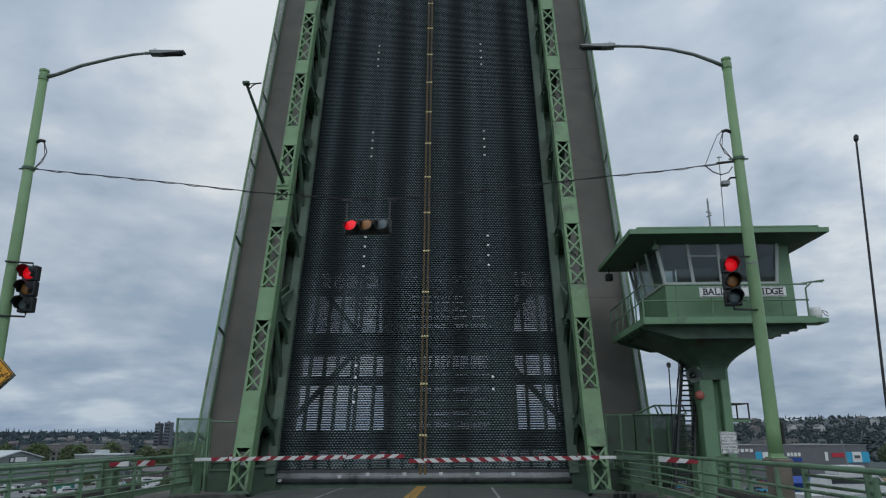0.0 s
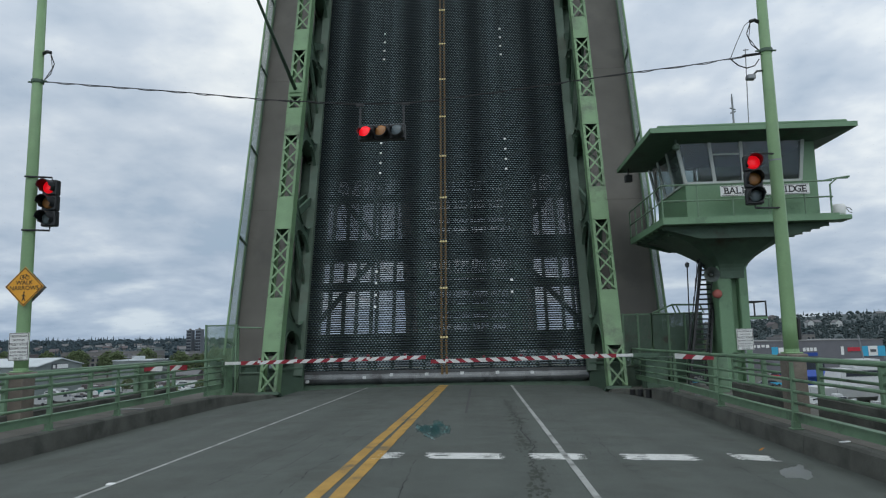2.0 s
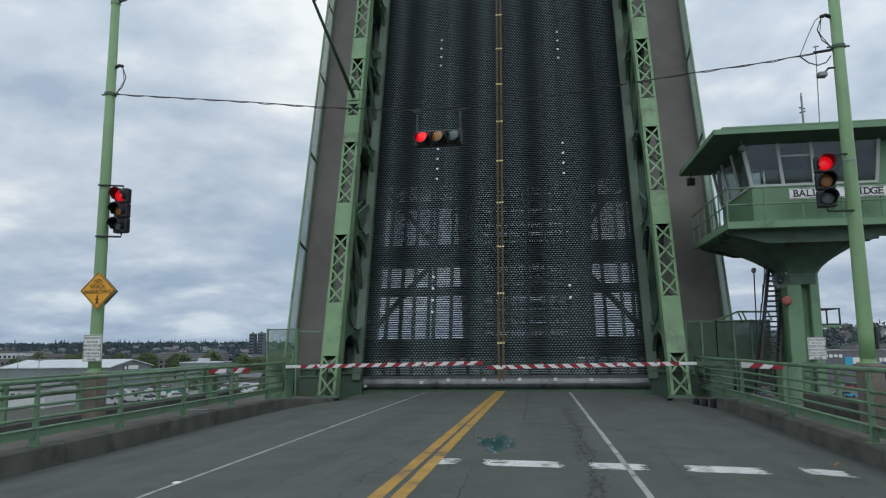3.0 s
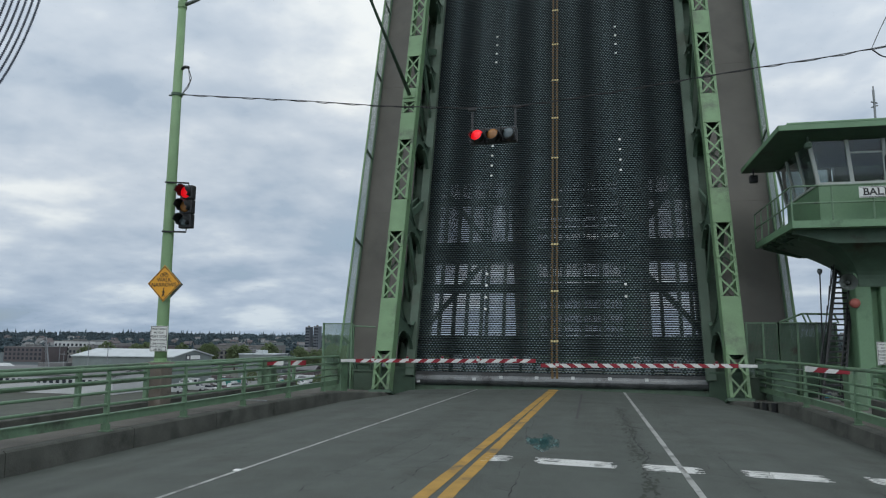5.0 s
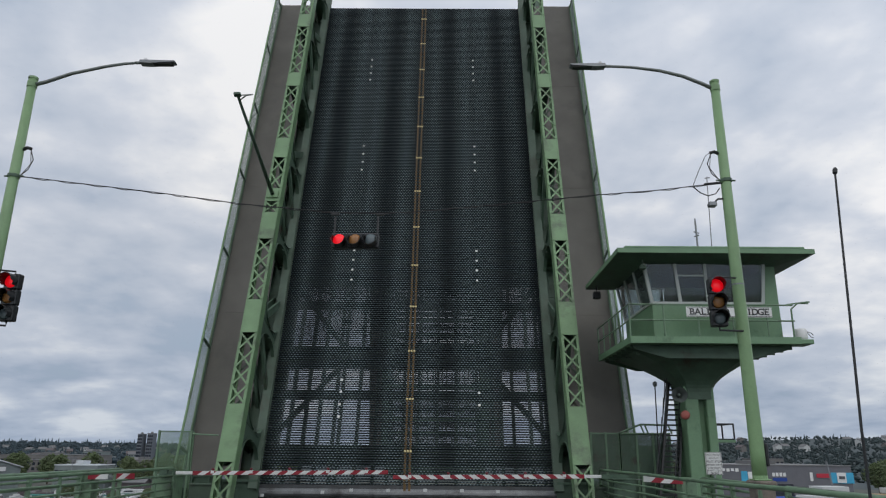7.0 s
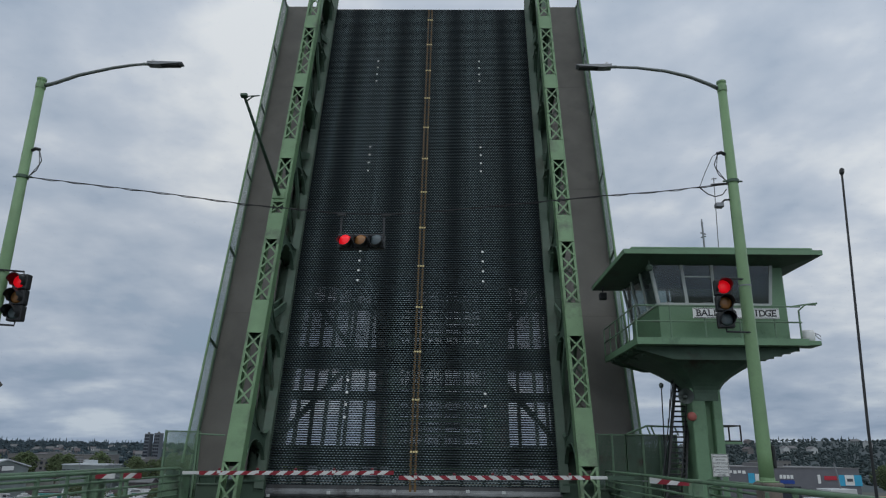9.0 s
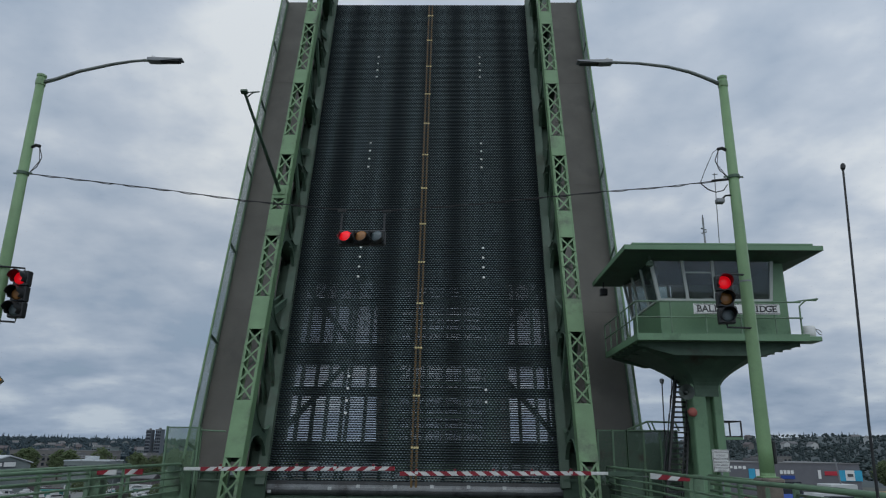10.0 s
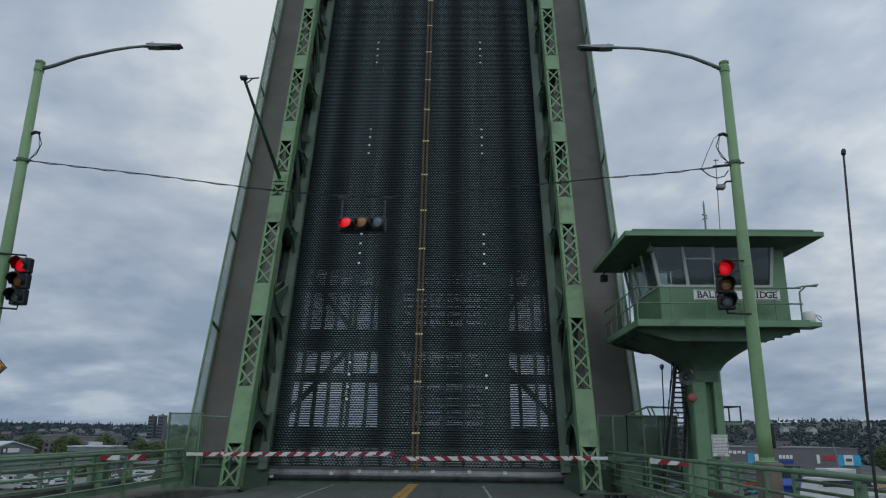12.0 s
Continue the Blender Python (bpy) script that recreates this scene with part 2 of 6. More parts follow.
def tubed(*a, **k):
    bm = bmesh.new()
    tube(bm, *a, **k)
    return bm


def prism(bm, outline, z0, z1, axis="z"):
    """An outline in two axes drawn out along the third."""
    def put(p, h):
        return {"z": (p[0], p[1], h), "y": (p[0], h, p[1]), "x": (h, p[0], p[1])}[axis]
    lo = [bm.verts.new(put(p, z0)) for p in outline]
    hi = [bm.verts.new(put(p, z1)) for p in outline]
    bm.faces.new(lo[::-1])
    bm.faces.new(hi)
    n = len(outline)
    for i in range(n):
        bm.faces.new((lo[i], lo[(i + 1) % n], hi[(i + 1) % n], hi[i]))


def words(name, text, size, mat, parent, m, align="CENTER", depth=0.004, bold=0.0):
    cu = bpy.data.curves.new(name, "FONT")
    cu.body, cu.size, cu.align_x, cu.align_y, cu.extrude = text, size, align, "CENTER", depth
    cu.resolution_u, cu.offset = 3, bold
    tmp = bpy.data.objects.new(name, cu)
    me = bpy.data.meshes.new_from_object(tmp)
    bpy.data.objects.remove(tmp)
    me.materials.append(mat)
    ob = new(name, me)
    ob.parent = parent
    ob.matrix_basis = m
    return ob


def road_z(x):
    """The crowned roadway: it falls to both kerbs, faster in the gutters."""
    return -0.018 * abs(x) - 0.016 * max(0.0, abs(x) - 4.0) ** 2


# ---- ground and roadway ----
LAND = -13.0

bm = bmesh.new()
bmesh.ops.create_grid(bm, x_segments=60, y_segments=60, size=4500)
for v in bm.verts:
    v.co.z = LAND
GROUND = material("far_ground", (0.07, 0.075, 0.06), 0.95, spread=0.4, grain=0.01, fine=0.2, bump=0.0, dirt=(0.035, 0.05, 0.025), dirt_at=0.5)
tagged(part("ground", bm, GROUND), "flat waterfront land with grass, yards and gravel", "ground", kind="structure")

KERB_L, KERB_R, PAVE = -7.3, 7.1, 0.09


def roadway():
    xs = [KERB_L, -6.7, -6.0, -5.3, -4.6, -4, -2, 0, 2, 4, 4.6, 5.3, 6.0, 6.6, KERB_R]
    bm = bmesh.new()
    rows = []
    ys = [-60, -20, 0, 5, 10, 15, 20, 24.38, 24.42, 26.7]
    for y in ys:
        # beside the trusses the roadway is only as wide as the leaf
        w = 5.72 if y > 24.4 else 9.0
        edge_x = [max(-w, min(w, x)) + 0.001 * i for i, x in enumerate(xs)]
        rows.append([bm.verts.new((x, y, road_z(x))) for x in edge_x])
    for a, b in zip(rows, rows[1:]):
        for i in range(len(xs) - 1):
            bm.faces.new((a[i], a[i + 1], b[i + 1], b[i]))
    low = [bm.verts.new((v.co.x, v.co.y, -0.9)) for v in rows[-1]]
    for i in range(len(xs) - 1):
        bm.faces.new((rows[-1][i], rows[-1][i + 1], low[i + 1], low[i]))
    return tagged(part("road", bm, ASPHALT), "worn grey asphalt bridge roadway with fine cracks", "road", kind="structure")


road = roadway()


def stripe(name, x0, y0, x1, y1, w, mat, label="", lift=0.006):
    """A painted line on the crowned road, worn at its edges."""
    bm = bmesh.new()
    n = max(2, int(abs(y1 - y0) / 0.4))
    d = Vector((x1 - x0, y1 - y0)).normalized()
    s = Vector((d.y, -d.x)) * w / 2
    prev = None
    for i in range(n + 1):
        f = i / n
        c = Vector((x0 + (x1 - x0) * f, y0 + (y1 - y0) * f))
        j = [random.uniform(0.9, 1.06) for _ in range(2)]
        a, b = c - s * j[0], c + s * j[1]
        row = [bm.verts.new((p.x, p.y, road_z(p.x) + lift)) for p in (a, b)]
        if prev:
            bm.faces.new((prev[0], prev[1], row[1], row[0]))
        prev = row
    ob = part(name, bm, mat, road, label)
    return ob


# painted lines
for x, w, m in ((-0.686, 0.185, YELLOW), (-0.374, 0.185, YELLOW), (-3.78, 0.07, LANE), (2.78, 0.09, LANE)):
    stripe("lane_line", x, -58, x, 1.98, w, m)
for dx in (-0.13, 0.13):
    stripe("centre_line", -0.53 + dx * 1.2, 2, -0.03 + dx * 0.7, 26.6, 0.185, YELLOW)
stripe("lane_line", -3.78, 2, -2.97, 26.6, 0.07, LANE)
stripe("lane_line", 2.78, 2, 2.54, 26.6, 0.09, LANE)
for x0, x1 in ((-0.24, 0.16), (0.56, 1.73), (2.16, 2.97), (3.56, 4.66), (5.26, 5.9)):
    # brushed on in streaks with ragged ends
    bm = bmesh.new()
    for k in range(18):
        y = 10.6 + 0.03 * k + 0.09 * max(0.0, x0 - 3.6) ** 2
        ragged = 0.05 + 0.16 * random.random() * abs(k - 8.5) / 8.5
        a, b = x0 + random.uniform(-0.04, ragged), x1 - random.uniform(-0.04, ragged * 1.3)
        cuts = [a, b] if random.random() < 0.62 else [a, a + (b - a) * random.uniform(0.08, 0.25), a + (b - a) * random.uniform(0.26, 0.34), b]
        for c, d in zip(cuts[::2], cuts[1::2]):
            n = max(1, int((d - c) / 0.3))
            lo = [bm.verts.new((c + (d - c) * i / n, y, road_z(c + (d - c) * i / n) + 0.006)) for i in range(n + 1)]
            hi = [bm.verts.new((v.co.x, y + random.uniform(0.024, 0.031), v.co.z)) for v in lo]
            for i in range(n):
                bm.faces.new((lo[i], lo[i + 1], hi[i + 1], hi[i]))
    part("stop_bar", bm, WHITE, road, "worn white stop bar")


def kerb_r(y):
    return float(np.interp(y, [6, 12, 16.5, 21, 22.2, 23.3, 24.0, 24.4, 24.44], [6.78, 6.72, 6.82, 6.95, 6.85, 6.3, 5.72, 5.72, 6.7]))


def kerb_l(y):
    return float(np.interp(y, [-60, 18, 22, 23.3, 24.0, 24.4, 24.44], [-7.25, -7.25, -6.95, -6.35, -5.72, -5.72, -6.7]))


SLAB = material("worn_walk_slab", (0.128, 0.12, 0.104), 0.9, spread=0.25, grain=1.5, fine=50, bump=0.3, dirt=(0.09, 0.085, 0.075), dirt_at=0.52)


def walk_z(y):
    """Top of the raised walk; it sinks to a low edge beside the leaf."""
    return float(np.interp(y, [22.2, 24.0], [PAVE, -0.04]))


def walkway(name, edge, out):
    """Raised walk beside the road: a kerb step and a slab in poured lengths."""
    root = thing(name, "stained concrete kerb and raised walkway beside the road", "pavement", kind="structure")
    ys = [-60, -40, -20, -8, -4, 0] + [3.0 * i for i in range(1, 8)] + [22.2, 23.3, 24.0, 24.4, 24.44, 26.6]
    for a, b in zip(ys, ys[1:]):
        bm = bmesh.new()
        s = 1 if out > 0 else -1
        e0, e1, g = edge(a), edge(b), (0.008 if b - a > 0.1 else 0.0)
        h0, h1 = walk_z(a), walk_z(b)
        prof0 = [(e0, -0.9), (e0 + s * 0.03, h0 - 0.03), (e0 + s * 0.08, h0), (out, h0), (out, -0.9)]
        prof1 = [(e1, -0.9), (e1 + s * 0.03, h1 - 0.03), (e1 + s * 0.08, h1), (out, h1), (out, -0.9)]
        va = [bm.verts.new((x, a + g, z)) for x, z in prof0]
        vb = [bm.verts.new((x, b - g, z)) for x, z in prof1]
        bm.faces.new(va)
        bm.faces.new(vb[::-1])
        for i in range(5):
            bm.faces.new((va[i], vb[i], vb[(i + 1) % 5], va[(i + 1) % 5]))
        part("kerb_length", bm, CONCRETE, root)
        bm = bmesh.new()
        lo = [bm.verts.new(p) for p in ((e0 + s * 0.27, a + g, h0 - 0.02), (out, a + g, h0 - 0.02), (out, b - g, h1 - 0.02), (e1 + s * 0.27, b - g, h1 - 0.02))]
        hi = [bm.verts.new((v.co.x, v.co.y, v.co.z + 0.024)) for v in lo]
        bm.faces.new(lo[::-1]), bm.faces.new(hi)
        for i in range(4):
            bm.faces.new((lo[i], lo[(i + 1) % 4], hi[(i + 1) % 4], hi[i]))
        part("walk_slab", bm, SLAB, root, "worn brownish walkway slab")
    return root


walkway("pavement_west", kerb_l, -9.3)
east = walkway("pavement_east", kerb_r, 9.1)
for y in (22.45, 22.8, 23.15):
    x = kerb_r(y)
    m = pose(x - 0.012, y, 0, 0, 0, 28)
    drain = part("drain_opening", boxed(-0.05, 0.09, -0.09, 0.09, road_z(x) + 0.01, walk_z(y) - 0.03, bevel=0.006), BLACK, east, "dark drain opening in the kerb")
    drain.matrix_basis = m
# the solid deck under the roadway and the bascule pier
bm = bmesh.new()
box(bm, -9.2, 9.0, -60, 26.5, -2.2, -0.95)
tagged(part("bridge_deck", bm, CONCRETE), "concrete deck beam under the roadway", "deck", kind="structure")
bm = bmesh.new()
box(bm, -11.5, 13.5, 20.5, 26.3, LAND - 1, -2.25, 0.1)
tagged(part("bascule_pier", bm, CONCRETE), "massive concrete pier under the lifting span", "pier", kind="structure")
for y in (-50, -30, -10, 8):
    bm = bmesh.new()
    for x in (-6, 0, 6):
        box(bm, x - 0.8, x + 0.8, y - 0.8, y + 0.8, LAND - 1, -2.25, 0.05)
    tagged(part("approach_column", bm, CONCRETE), "concrete column row carrying the approach", "column", kind="structure")


# cracks, joints and a road stud
CRACK = material("open_crack", (0.018, 0.018, 0.018), 0.95, spread=0.3, bump=0)
rc = random.Random(5)


def crack(x, y, y1, drift, w, name="crack", branch=0.0):
    """A wandering open crack along the road, with short side branches."""
    bm = bmesh.new()
    prev = None
    while y < y1:
        y += rc.uniform(0.06, 0.2)
        x += drift * 0.12 + rc.uniform(-0.035, 0.035)
        ww = w * 0.6 * rc.uniform(0.15, 1.0)
        row = [bm.verts.new((x + d * ww / 2, y, road_z(x) + 0.0025)) for d in (-1, 1)]
        if prev and rc.random() > 0.3:
            bm.faces.new((prev[0], prev[1], row[1], row[0]))
        prev = row
        if rc.random() < branch:
            d, L = rc.choice((-1, 1)), rc.uniform(0.1, 0.35)
            q = [(x, y - 0.01), (x, y + 0.012), (x + d * L, y + rc.uniform(-0.15, 0.2))]
            bm.faces.new([bm.verts.new((a, b, road_z(a) + 0.0025)) for a, b in q])
    part(name, bm, CRACK, road, "open crack in the asphalt")


crack(2.12, 8.0, 19.0, 0.004, 0.05, branch=0.3)
MOSS = material("mossy_crack", (0.038, 0.044, 0.034), 0.95, spread=0.4, grain=8, bump=0)
bm = bmesh.new()
for _ in range(420):
    y = rc.uniform(8.0, 20.0)
    x, r = 2.15 + rc.gauss(0, 0.09) + 0.07 * math.sin(1.3 * y), rc.uniform(0.01, 0.055) * (0.5 + 0.5 * abs(math.sin(0.9 * y)))
    bm.faces.new([bm.verts.new((x + r * rc.uniform(0.5, 1) * math.cos(k * math.tau / 6), y + 2.4 * r * rc.uniform(0.5, 1) * math.sin(k * math.tau / 6), road_z(x) + 0.003)) for k in range(6)])
part("moss", bm, MOSS, road, "moss and crumbs along the cracked seam")["kind"] = "stuff"
crack(2.25, 12.0, 21.0, -0.01, 0.03, branch=0.2)
crack(-2.1, 8.0, 13.5, 0.06, 0.034, branch=0.1)
crack(-1.0, 8.3, 15.5, 0.03, 0.036, branch=0.15)
crack(-1.6, 9.0, 17.0, 0.05, 0.028, branch=0.1)
crack(3.5, 9.0, 13.5, 0.02, 0.02, branch=0.25)
crack(3.1, 11.0, 19.0, 0.0, 0.018, branch=0.2)
crack(0.5, 7.5, 10.5, -0.02, 0.032, branch=0.2)
crack(0.1, 9.5, 17.0, 0.03, 0.028, branch=0.12)
crack(5.0, 8.0, 12.0, 0.02, 0.016, branch=0.1)
crack(-4.6, 9.0, 14.0, 0.03, 0.014, branch=0.05)
for y, x0, x1 in ((21.6, -2.9, 4.6), (24.4, -6.0, 1.0), (20.9, -6.1, -5.0)):
    bm = bmesh.new()
    xs = np.linspace(x0, x1, 14)
    lo = [bm.verts.new((x, y + rc.uniform(-0.02, 0.02), road_z(x) + 0.0028)) for x in xs]
    hi = [bm.verts.new((v.co.x, v.co.y + rc.uniform(0.02, 0.05), v.co.z)) for v in lo]
    for i in range(13):
        bm.faces.new((lo[i], lo[i + 1], hi[i + 1], hi[i]))
    part("joint", bm, CRACK, road)
PATCH = material("dark_patch", (0.05, 0.051, 0.049), 0.9, spread=0.25, grain=3, fine=80, bump=0.3)
for x0, x1, y0, y1 in ((1.0, 1.06, 17.0, 25.0),):
    part("tar_seam", boxed(x0, x1, y0, y1, -0.02, road_z(1.0) + 0.003), PATCH, road)
part("road_stud", boxed(-3.62, -3.52, 9.2, 9.3, -0.07, road_z(3.6) + 0.02, bevel=0.01), SIGN_WHITE, road, "white road stud")

bm = boxed(-0.09, 0.09, -0.03, 0.03, 0, 0.018, bevel=0.006)
scrap = tagged(part("scrap_of_paper", bm, SIGN_WHITE), "small crumpled white scrap on the walkway edge", "litter")
scrap.matrix_world = pose(6.92, 11.0, PAVE, 0, 0, 20)
bm = bmesh.new()
bmesh.ops.create_circle(bm, cap_ends=True, segments=7, radius=0.045)
bmesh.ops.scale(bm, vec=(1.3, 0.6, 1), verts=bm.verts)
for v in bm.verts:
    v.co.z = 0.02 * math.sin(v.co.x * 30)
FALLEN = material("dry_orange_leaf", (0.42, 0.17, 0.03), 0.8, spread=0.2, grain=20, bump=0)
fallen = tagged(part("fallen_leaf", bm, FALLEN), "dry orange leaf lying on the asphalt", "leaf")
fallen.matrix_world = pose(6.06, 12.0, road_z(6.06) + 0.022, 0, 0, 15)

# ---- railings beside the road ----
def railing(name, edge, posts, y_end, label, top_z, rails, low_z, rise=0.0):
    root = thing(name, label, "railing", group="roadside railings")
    s = 1 if edge(10) > 0 else -1
    ys = [-40] + [p for p in posts] + [y_end]
    line = lambda z, a, b, n=10: [(edge(a + (b - a) * i / n), a + (b - a) * i / n, z) for i in range(n + 1)]
    top = [(x, y, top_z + rise * float(np.interp(y, [11, 16.5], [1.0, 0.4]))) for x, y, _ in line(top_z, -40, y_end - 0.12, 24)]
    top_z += 0.4 * rise
    e = edge(y_end)
    top += [(e, y_end - 0.03, top_z - 0.02), (e, y_end, top_z - 0.08), (e, y_end, top_z - 0.2), (e, y_end, low_z)]
    part("top_rail", tubed(top, 0.043, 10), GREEN_RAIL, root, smooth=True)
    for z in rails:
        part("rail", tubed(line(z, -40, y_end, 24), 0.028, 8), GREEN_RAIL, root, smooth=True)
    pts = line(low_z, -40, y_end, 12)
    bm = bmesh.new()
    rings = [[bm.verts.new((x + a, y, z + b)) for a, b in ((-0.06, 0.08), (0.06, 0.08), (0.06, 0.06), (0.03, 0.055), (0.03, -0.085), (-0.03, -0.085), (-0.03, 0.055), (-0.06, 0.06))] for x, y, z in pts]
    for a, b in zip(rings, rings[1:]):
        for k in range(8):
            bm.faces.new((a[k], a[(k + 1) % 8], b[(k + 1) % 8], b[k]))
    bm.faces.new(rings[0][::-1])
    bm.faces.new(rings[-1])
    part("bottom_channel", bm, GREEN_RAIL, root)
    first = None
    for y in [-37 + 3 * i for i in range(15) if -37 + 3 * i < posts[0] - 1.5] + list(posts):
        m = Matrix.Translation((edge(y), y, PAVE))
        if not first:
            bm = bmesh.new()
            prism(bm, [(-0.05, 0), (0.05, 0), (0.05, 0.3), (0.024, top_z - PAVE - 0.02), (-0.024, top_z - PAVE - 0.02), (-0.05, 0.3)], -0.03, 0.03, "y")
            box(bm, -0.06, 0.06, -0.055, 0.055, 0, 0.14)
            box(bm, -0.09, 0.09, -0.09, 0.09, 0, 0.02)
            first = part("post", bm, GREEN_RAIL, root)
            first.matrix_basis = m
        else:
            again("post", first, root, m)
    return root


railing("railing", lambda y: -7.42, (11.35, 13.85, 16.5, 19.2, 21.9), 23.3, "green painted steel railing of round rails on kerb", 1.225, (1.0, 0.80, 0.575), 0.335)
railing("railing", lambda y: kerb_r(y) + 0.14, (9.6, 12.5, 16.5, 20.6), 25.2, "green painted steel railing of round rails on kerb", 1.22, (0.935, 0.735, 0.545), 0.30, 0.09)


def outer_rail(x, spans, top):
    """Railing on the outer edge of the walkway: two rails on square posts over a low concrete parapet."""
    root = thing("outer_railing", "green steel railing over dark concrete parapet at the bridge edge", "railing", group="outer railings")
    for a, b in spans:
        part("parapet", boxed(x - 0.1, x + 0.1, a, b, PAVE - 0.05, top, bevel=0.02), CONCRETE, root, "stained concrete parapet")
        for z, r in ((1.2, 0.045), (1.02, 0.03), (0.85, 0.03)):
            part("rail", tubed([(x, a, z), (x, b, z)], r, 8), GREEN_RAIL, root, smooth=True)
        n = max(1, round((b - a) / 2.2))
        for i in range(n + 1):
            y = a + (b - a) * i / n
            part("post", boxed(x - 0.05, x + 0.05, y - 0.05, y + 0.05, top, 1.22, bevel=0.01), GREEN_RAIL, root)


outer_rail(-8.72, [(-40, 14.3), (15.1, 22.4)], 0.36)
outer_rail(8.2, [(-40, 14.3), (15.1, 19.0)], 0.46)


ARM_GREY = material("grey_painted_arm", (0.17, 0.19, 0.175), 0.45, 0.2, spread=0.12, grain=3, fine=40, bump=0.04)


# ---- light poles with signals ----
def lamp_head(root, x0, z0, s):
    """Flat street-lamp head at the end of the arm; s points outwards over the road."""
    bm = bmesh.new()
    prism(bm, [(x0 + s * 0.10, z0 - 0.04), (x0 + s * 0.34, z0 - 0.055), (x0 + s * 0.93, z0 - 0.012), (x0 + s * 0.95, z0 + 0.014), (x0 + s * 0.34, z0 + 0.03), (x0 + s * 0.10, z0 + 0.035)], -0.10, 0.10, "y")
    head = part("lamp_head", bm, GREY, root, "grey flat street lamp head")
    part("neck", tubed([(x0 - s * 0.03, 0, z0), (x0 + s * 0.12, 0, z0)], 0.038, 8), ARM_GREY, head)
    part("photocell", tubed([(x0 + s * 0.2, 0, z0 + 0.03), (x0 + s * 0.2, 0, z0 + 0.11)], 0.04, 10), SIGN_WHITE, head, "pale photocell cap")
    part("lens", boxed(x0 + s * 0.42, x0 + s * 0.88, -0.08, 0.08, z0 - 0.055, z0 - 0.03), BLACK, head)


def street_pole(x, y, s, arm, z_base):
    """Tapered pole with a bowed arm over the road. s: +1 when the road lies towards +x."""
    root = thing("street_lamp", "tall tapered green street lamp pole on concrete pedestal", "street lamp", Matrix.Translation((x, y, 0)), group="street lamps on the bridge")
    part("pole", tubed([(0, 0, z_base), (0, 0, 1.9), (0, 0, 6.0), (0, 0, 10.45)], [0.145, 0.142, 0.124, 0.099], 16), GREEN_POLE, root, smooth=True)
    bm = bmesh.new()
    tube(bm, [(0, 0, 10.42), (0, 0, 10.47), (0, 0, 10.50)], [0.112, 0.112, 0.06], 14)
    part("cap", bm, GREEN_POLE, root)
    bm = bmesh.new()
    box(bm, -0.165, 0.165, -0.165, 0.165, z_base, z_base + 0.03, 0.01)
    tube(bm, [(0, 0, z_base + 0.03), (0, 0, z_base + 0.1)], [0.15, 0.146], 14)
    part("base_plate", bm, GREEN_POLE, root)
    part("arm", tubed(arm, [0.05 - 0.018 * i / (len(arm) - 1) for i in range(len(arm))], 10), ARM_GREY, root, smooth=True)
    bm = bmesh.new()
    tube(bm, [(0, 0, 10.2), (0, 0, 10.34)], [0.114, 0.114], 14)
    part("arm_collar", bm, GREEN_POLE, root)
    lamp_head(root, arm[-1][0], arm[-1][2], s)
    # span wire clamp and small weatherhead above it
    bm = bmesh.new()
    tube(bm, [(0, 0, 7.85), (0, 0, 7.92)], [0.138, 0.138], 14)
    tube(bm, [(-0.22, 0, 7.89), (0.22, 0, 7.89)], 0.02, 6)
    part("wire_clamp", bm, GREEN_DARK, root)
    bm = bmesh.new()
    tube(bm, [(s * 0.1, 0, 8.56), (s * 0.2, -0.02, 8.6), (s * 0.3, -0.02, 8.57)], 0.04, 8)
    part("cable_outlet", bm, BLACK, root)
    part("drop_cable", tubed([(s * 0.28, 0, 8.56), (s * 0.38, 0, 8.3), (s * 0.3, 0, 8.05), (s * 0.16, 0, 7.92)], 0.011, 6), CABLE, root)
    part("drop_cable", tubed([(s * 0.28, 0, 8.56), (s * 0.34, 0, 8.2), (s * 0.2, 0, 7.98), (s * 0.14, 0, 7.9)], 0.008, 6), CABLE, root)
    return root


def pedestal(x, y, w, z1):
    bm = bmesh.new()
    box(bm, x - w, x + w, y - w, y + w, PAVE - 0.03, z1 - 0.1, 0.02)
    box(bm, x - w - 0.04, x + w + 0.04, y - w - 0.04, y + w + 0.04, z1 - 0.1, z1, 0.03)
    ob = part("pole_pedestal", bm, PEDESTAL)
    return tagged(ob, "brown stained concrete pedestal under a lamp pole", "pedestal", group="pole pedestals")


PY = 14.7
pedestal(-8.68, PY, 0.22, 1.24)
pedestal(7.87, PY, 0.19, 1.32)
poleL = street_pole(-8.66, PY, 1, [(0.08, 0, 10.28), (0.35, 0, 10.36), (0.9, 0, 10.58), (1.7, 0, 10.78), (2.15, 0, 10.86), (2.47, 0, 10.89)], 1.24)
poleR = street_pole(7.86, PY, -1, [(-0.08, 0, 10.28), (-0.3, 0, 10.4), (-0.75, 0, 10.6), (-1.3, 0, 10.75), (-2.0, 0, 10.84), (-2.52, 0, 10.86)], 1.32)
part("control_box", boxed(0.13, 0.21, -0.07, 0.07, 1.6, 2.05, bevel=0.02), BLACK, poleR)
part("strap", tubed([(0, 0, 5.40), (0, 0, 5.43)], 0.14, 14), GREY, poleR)


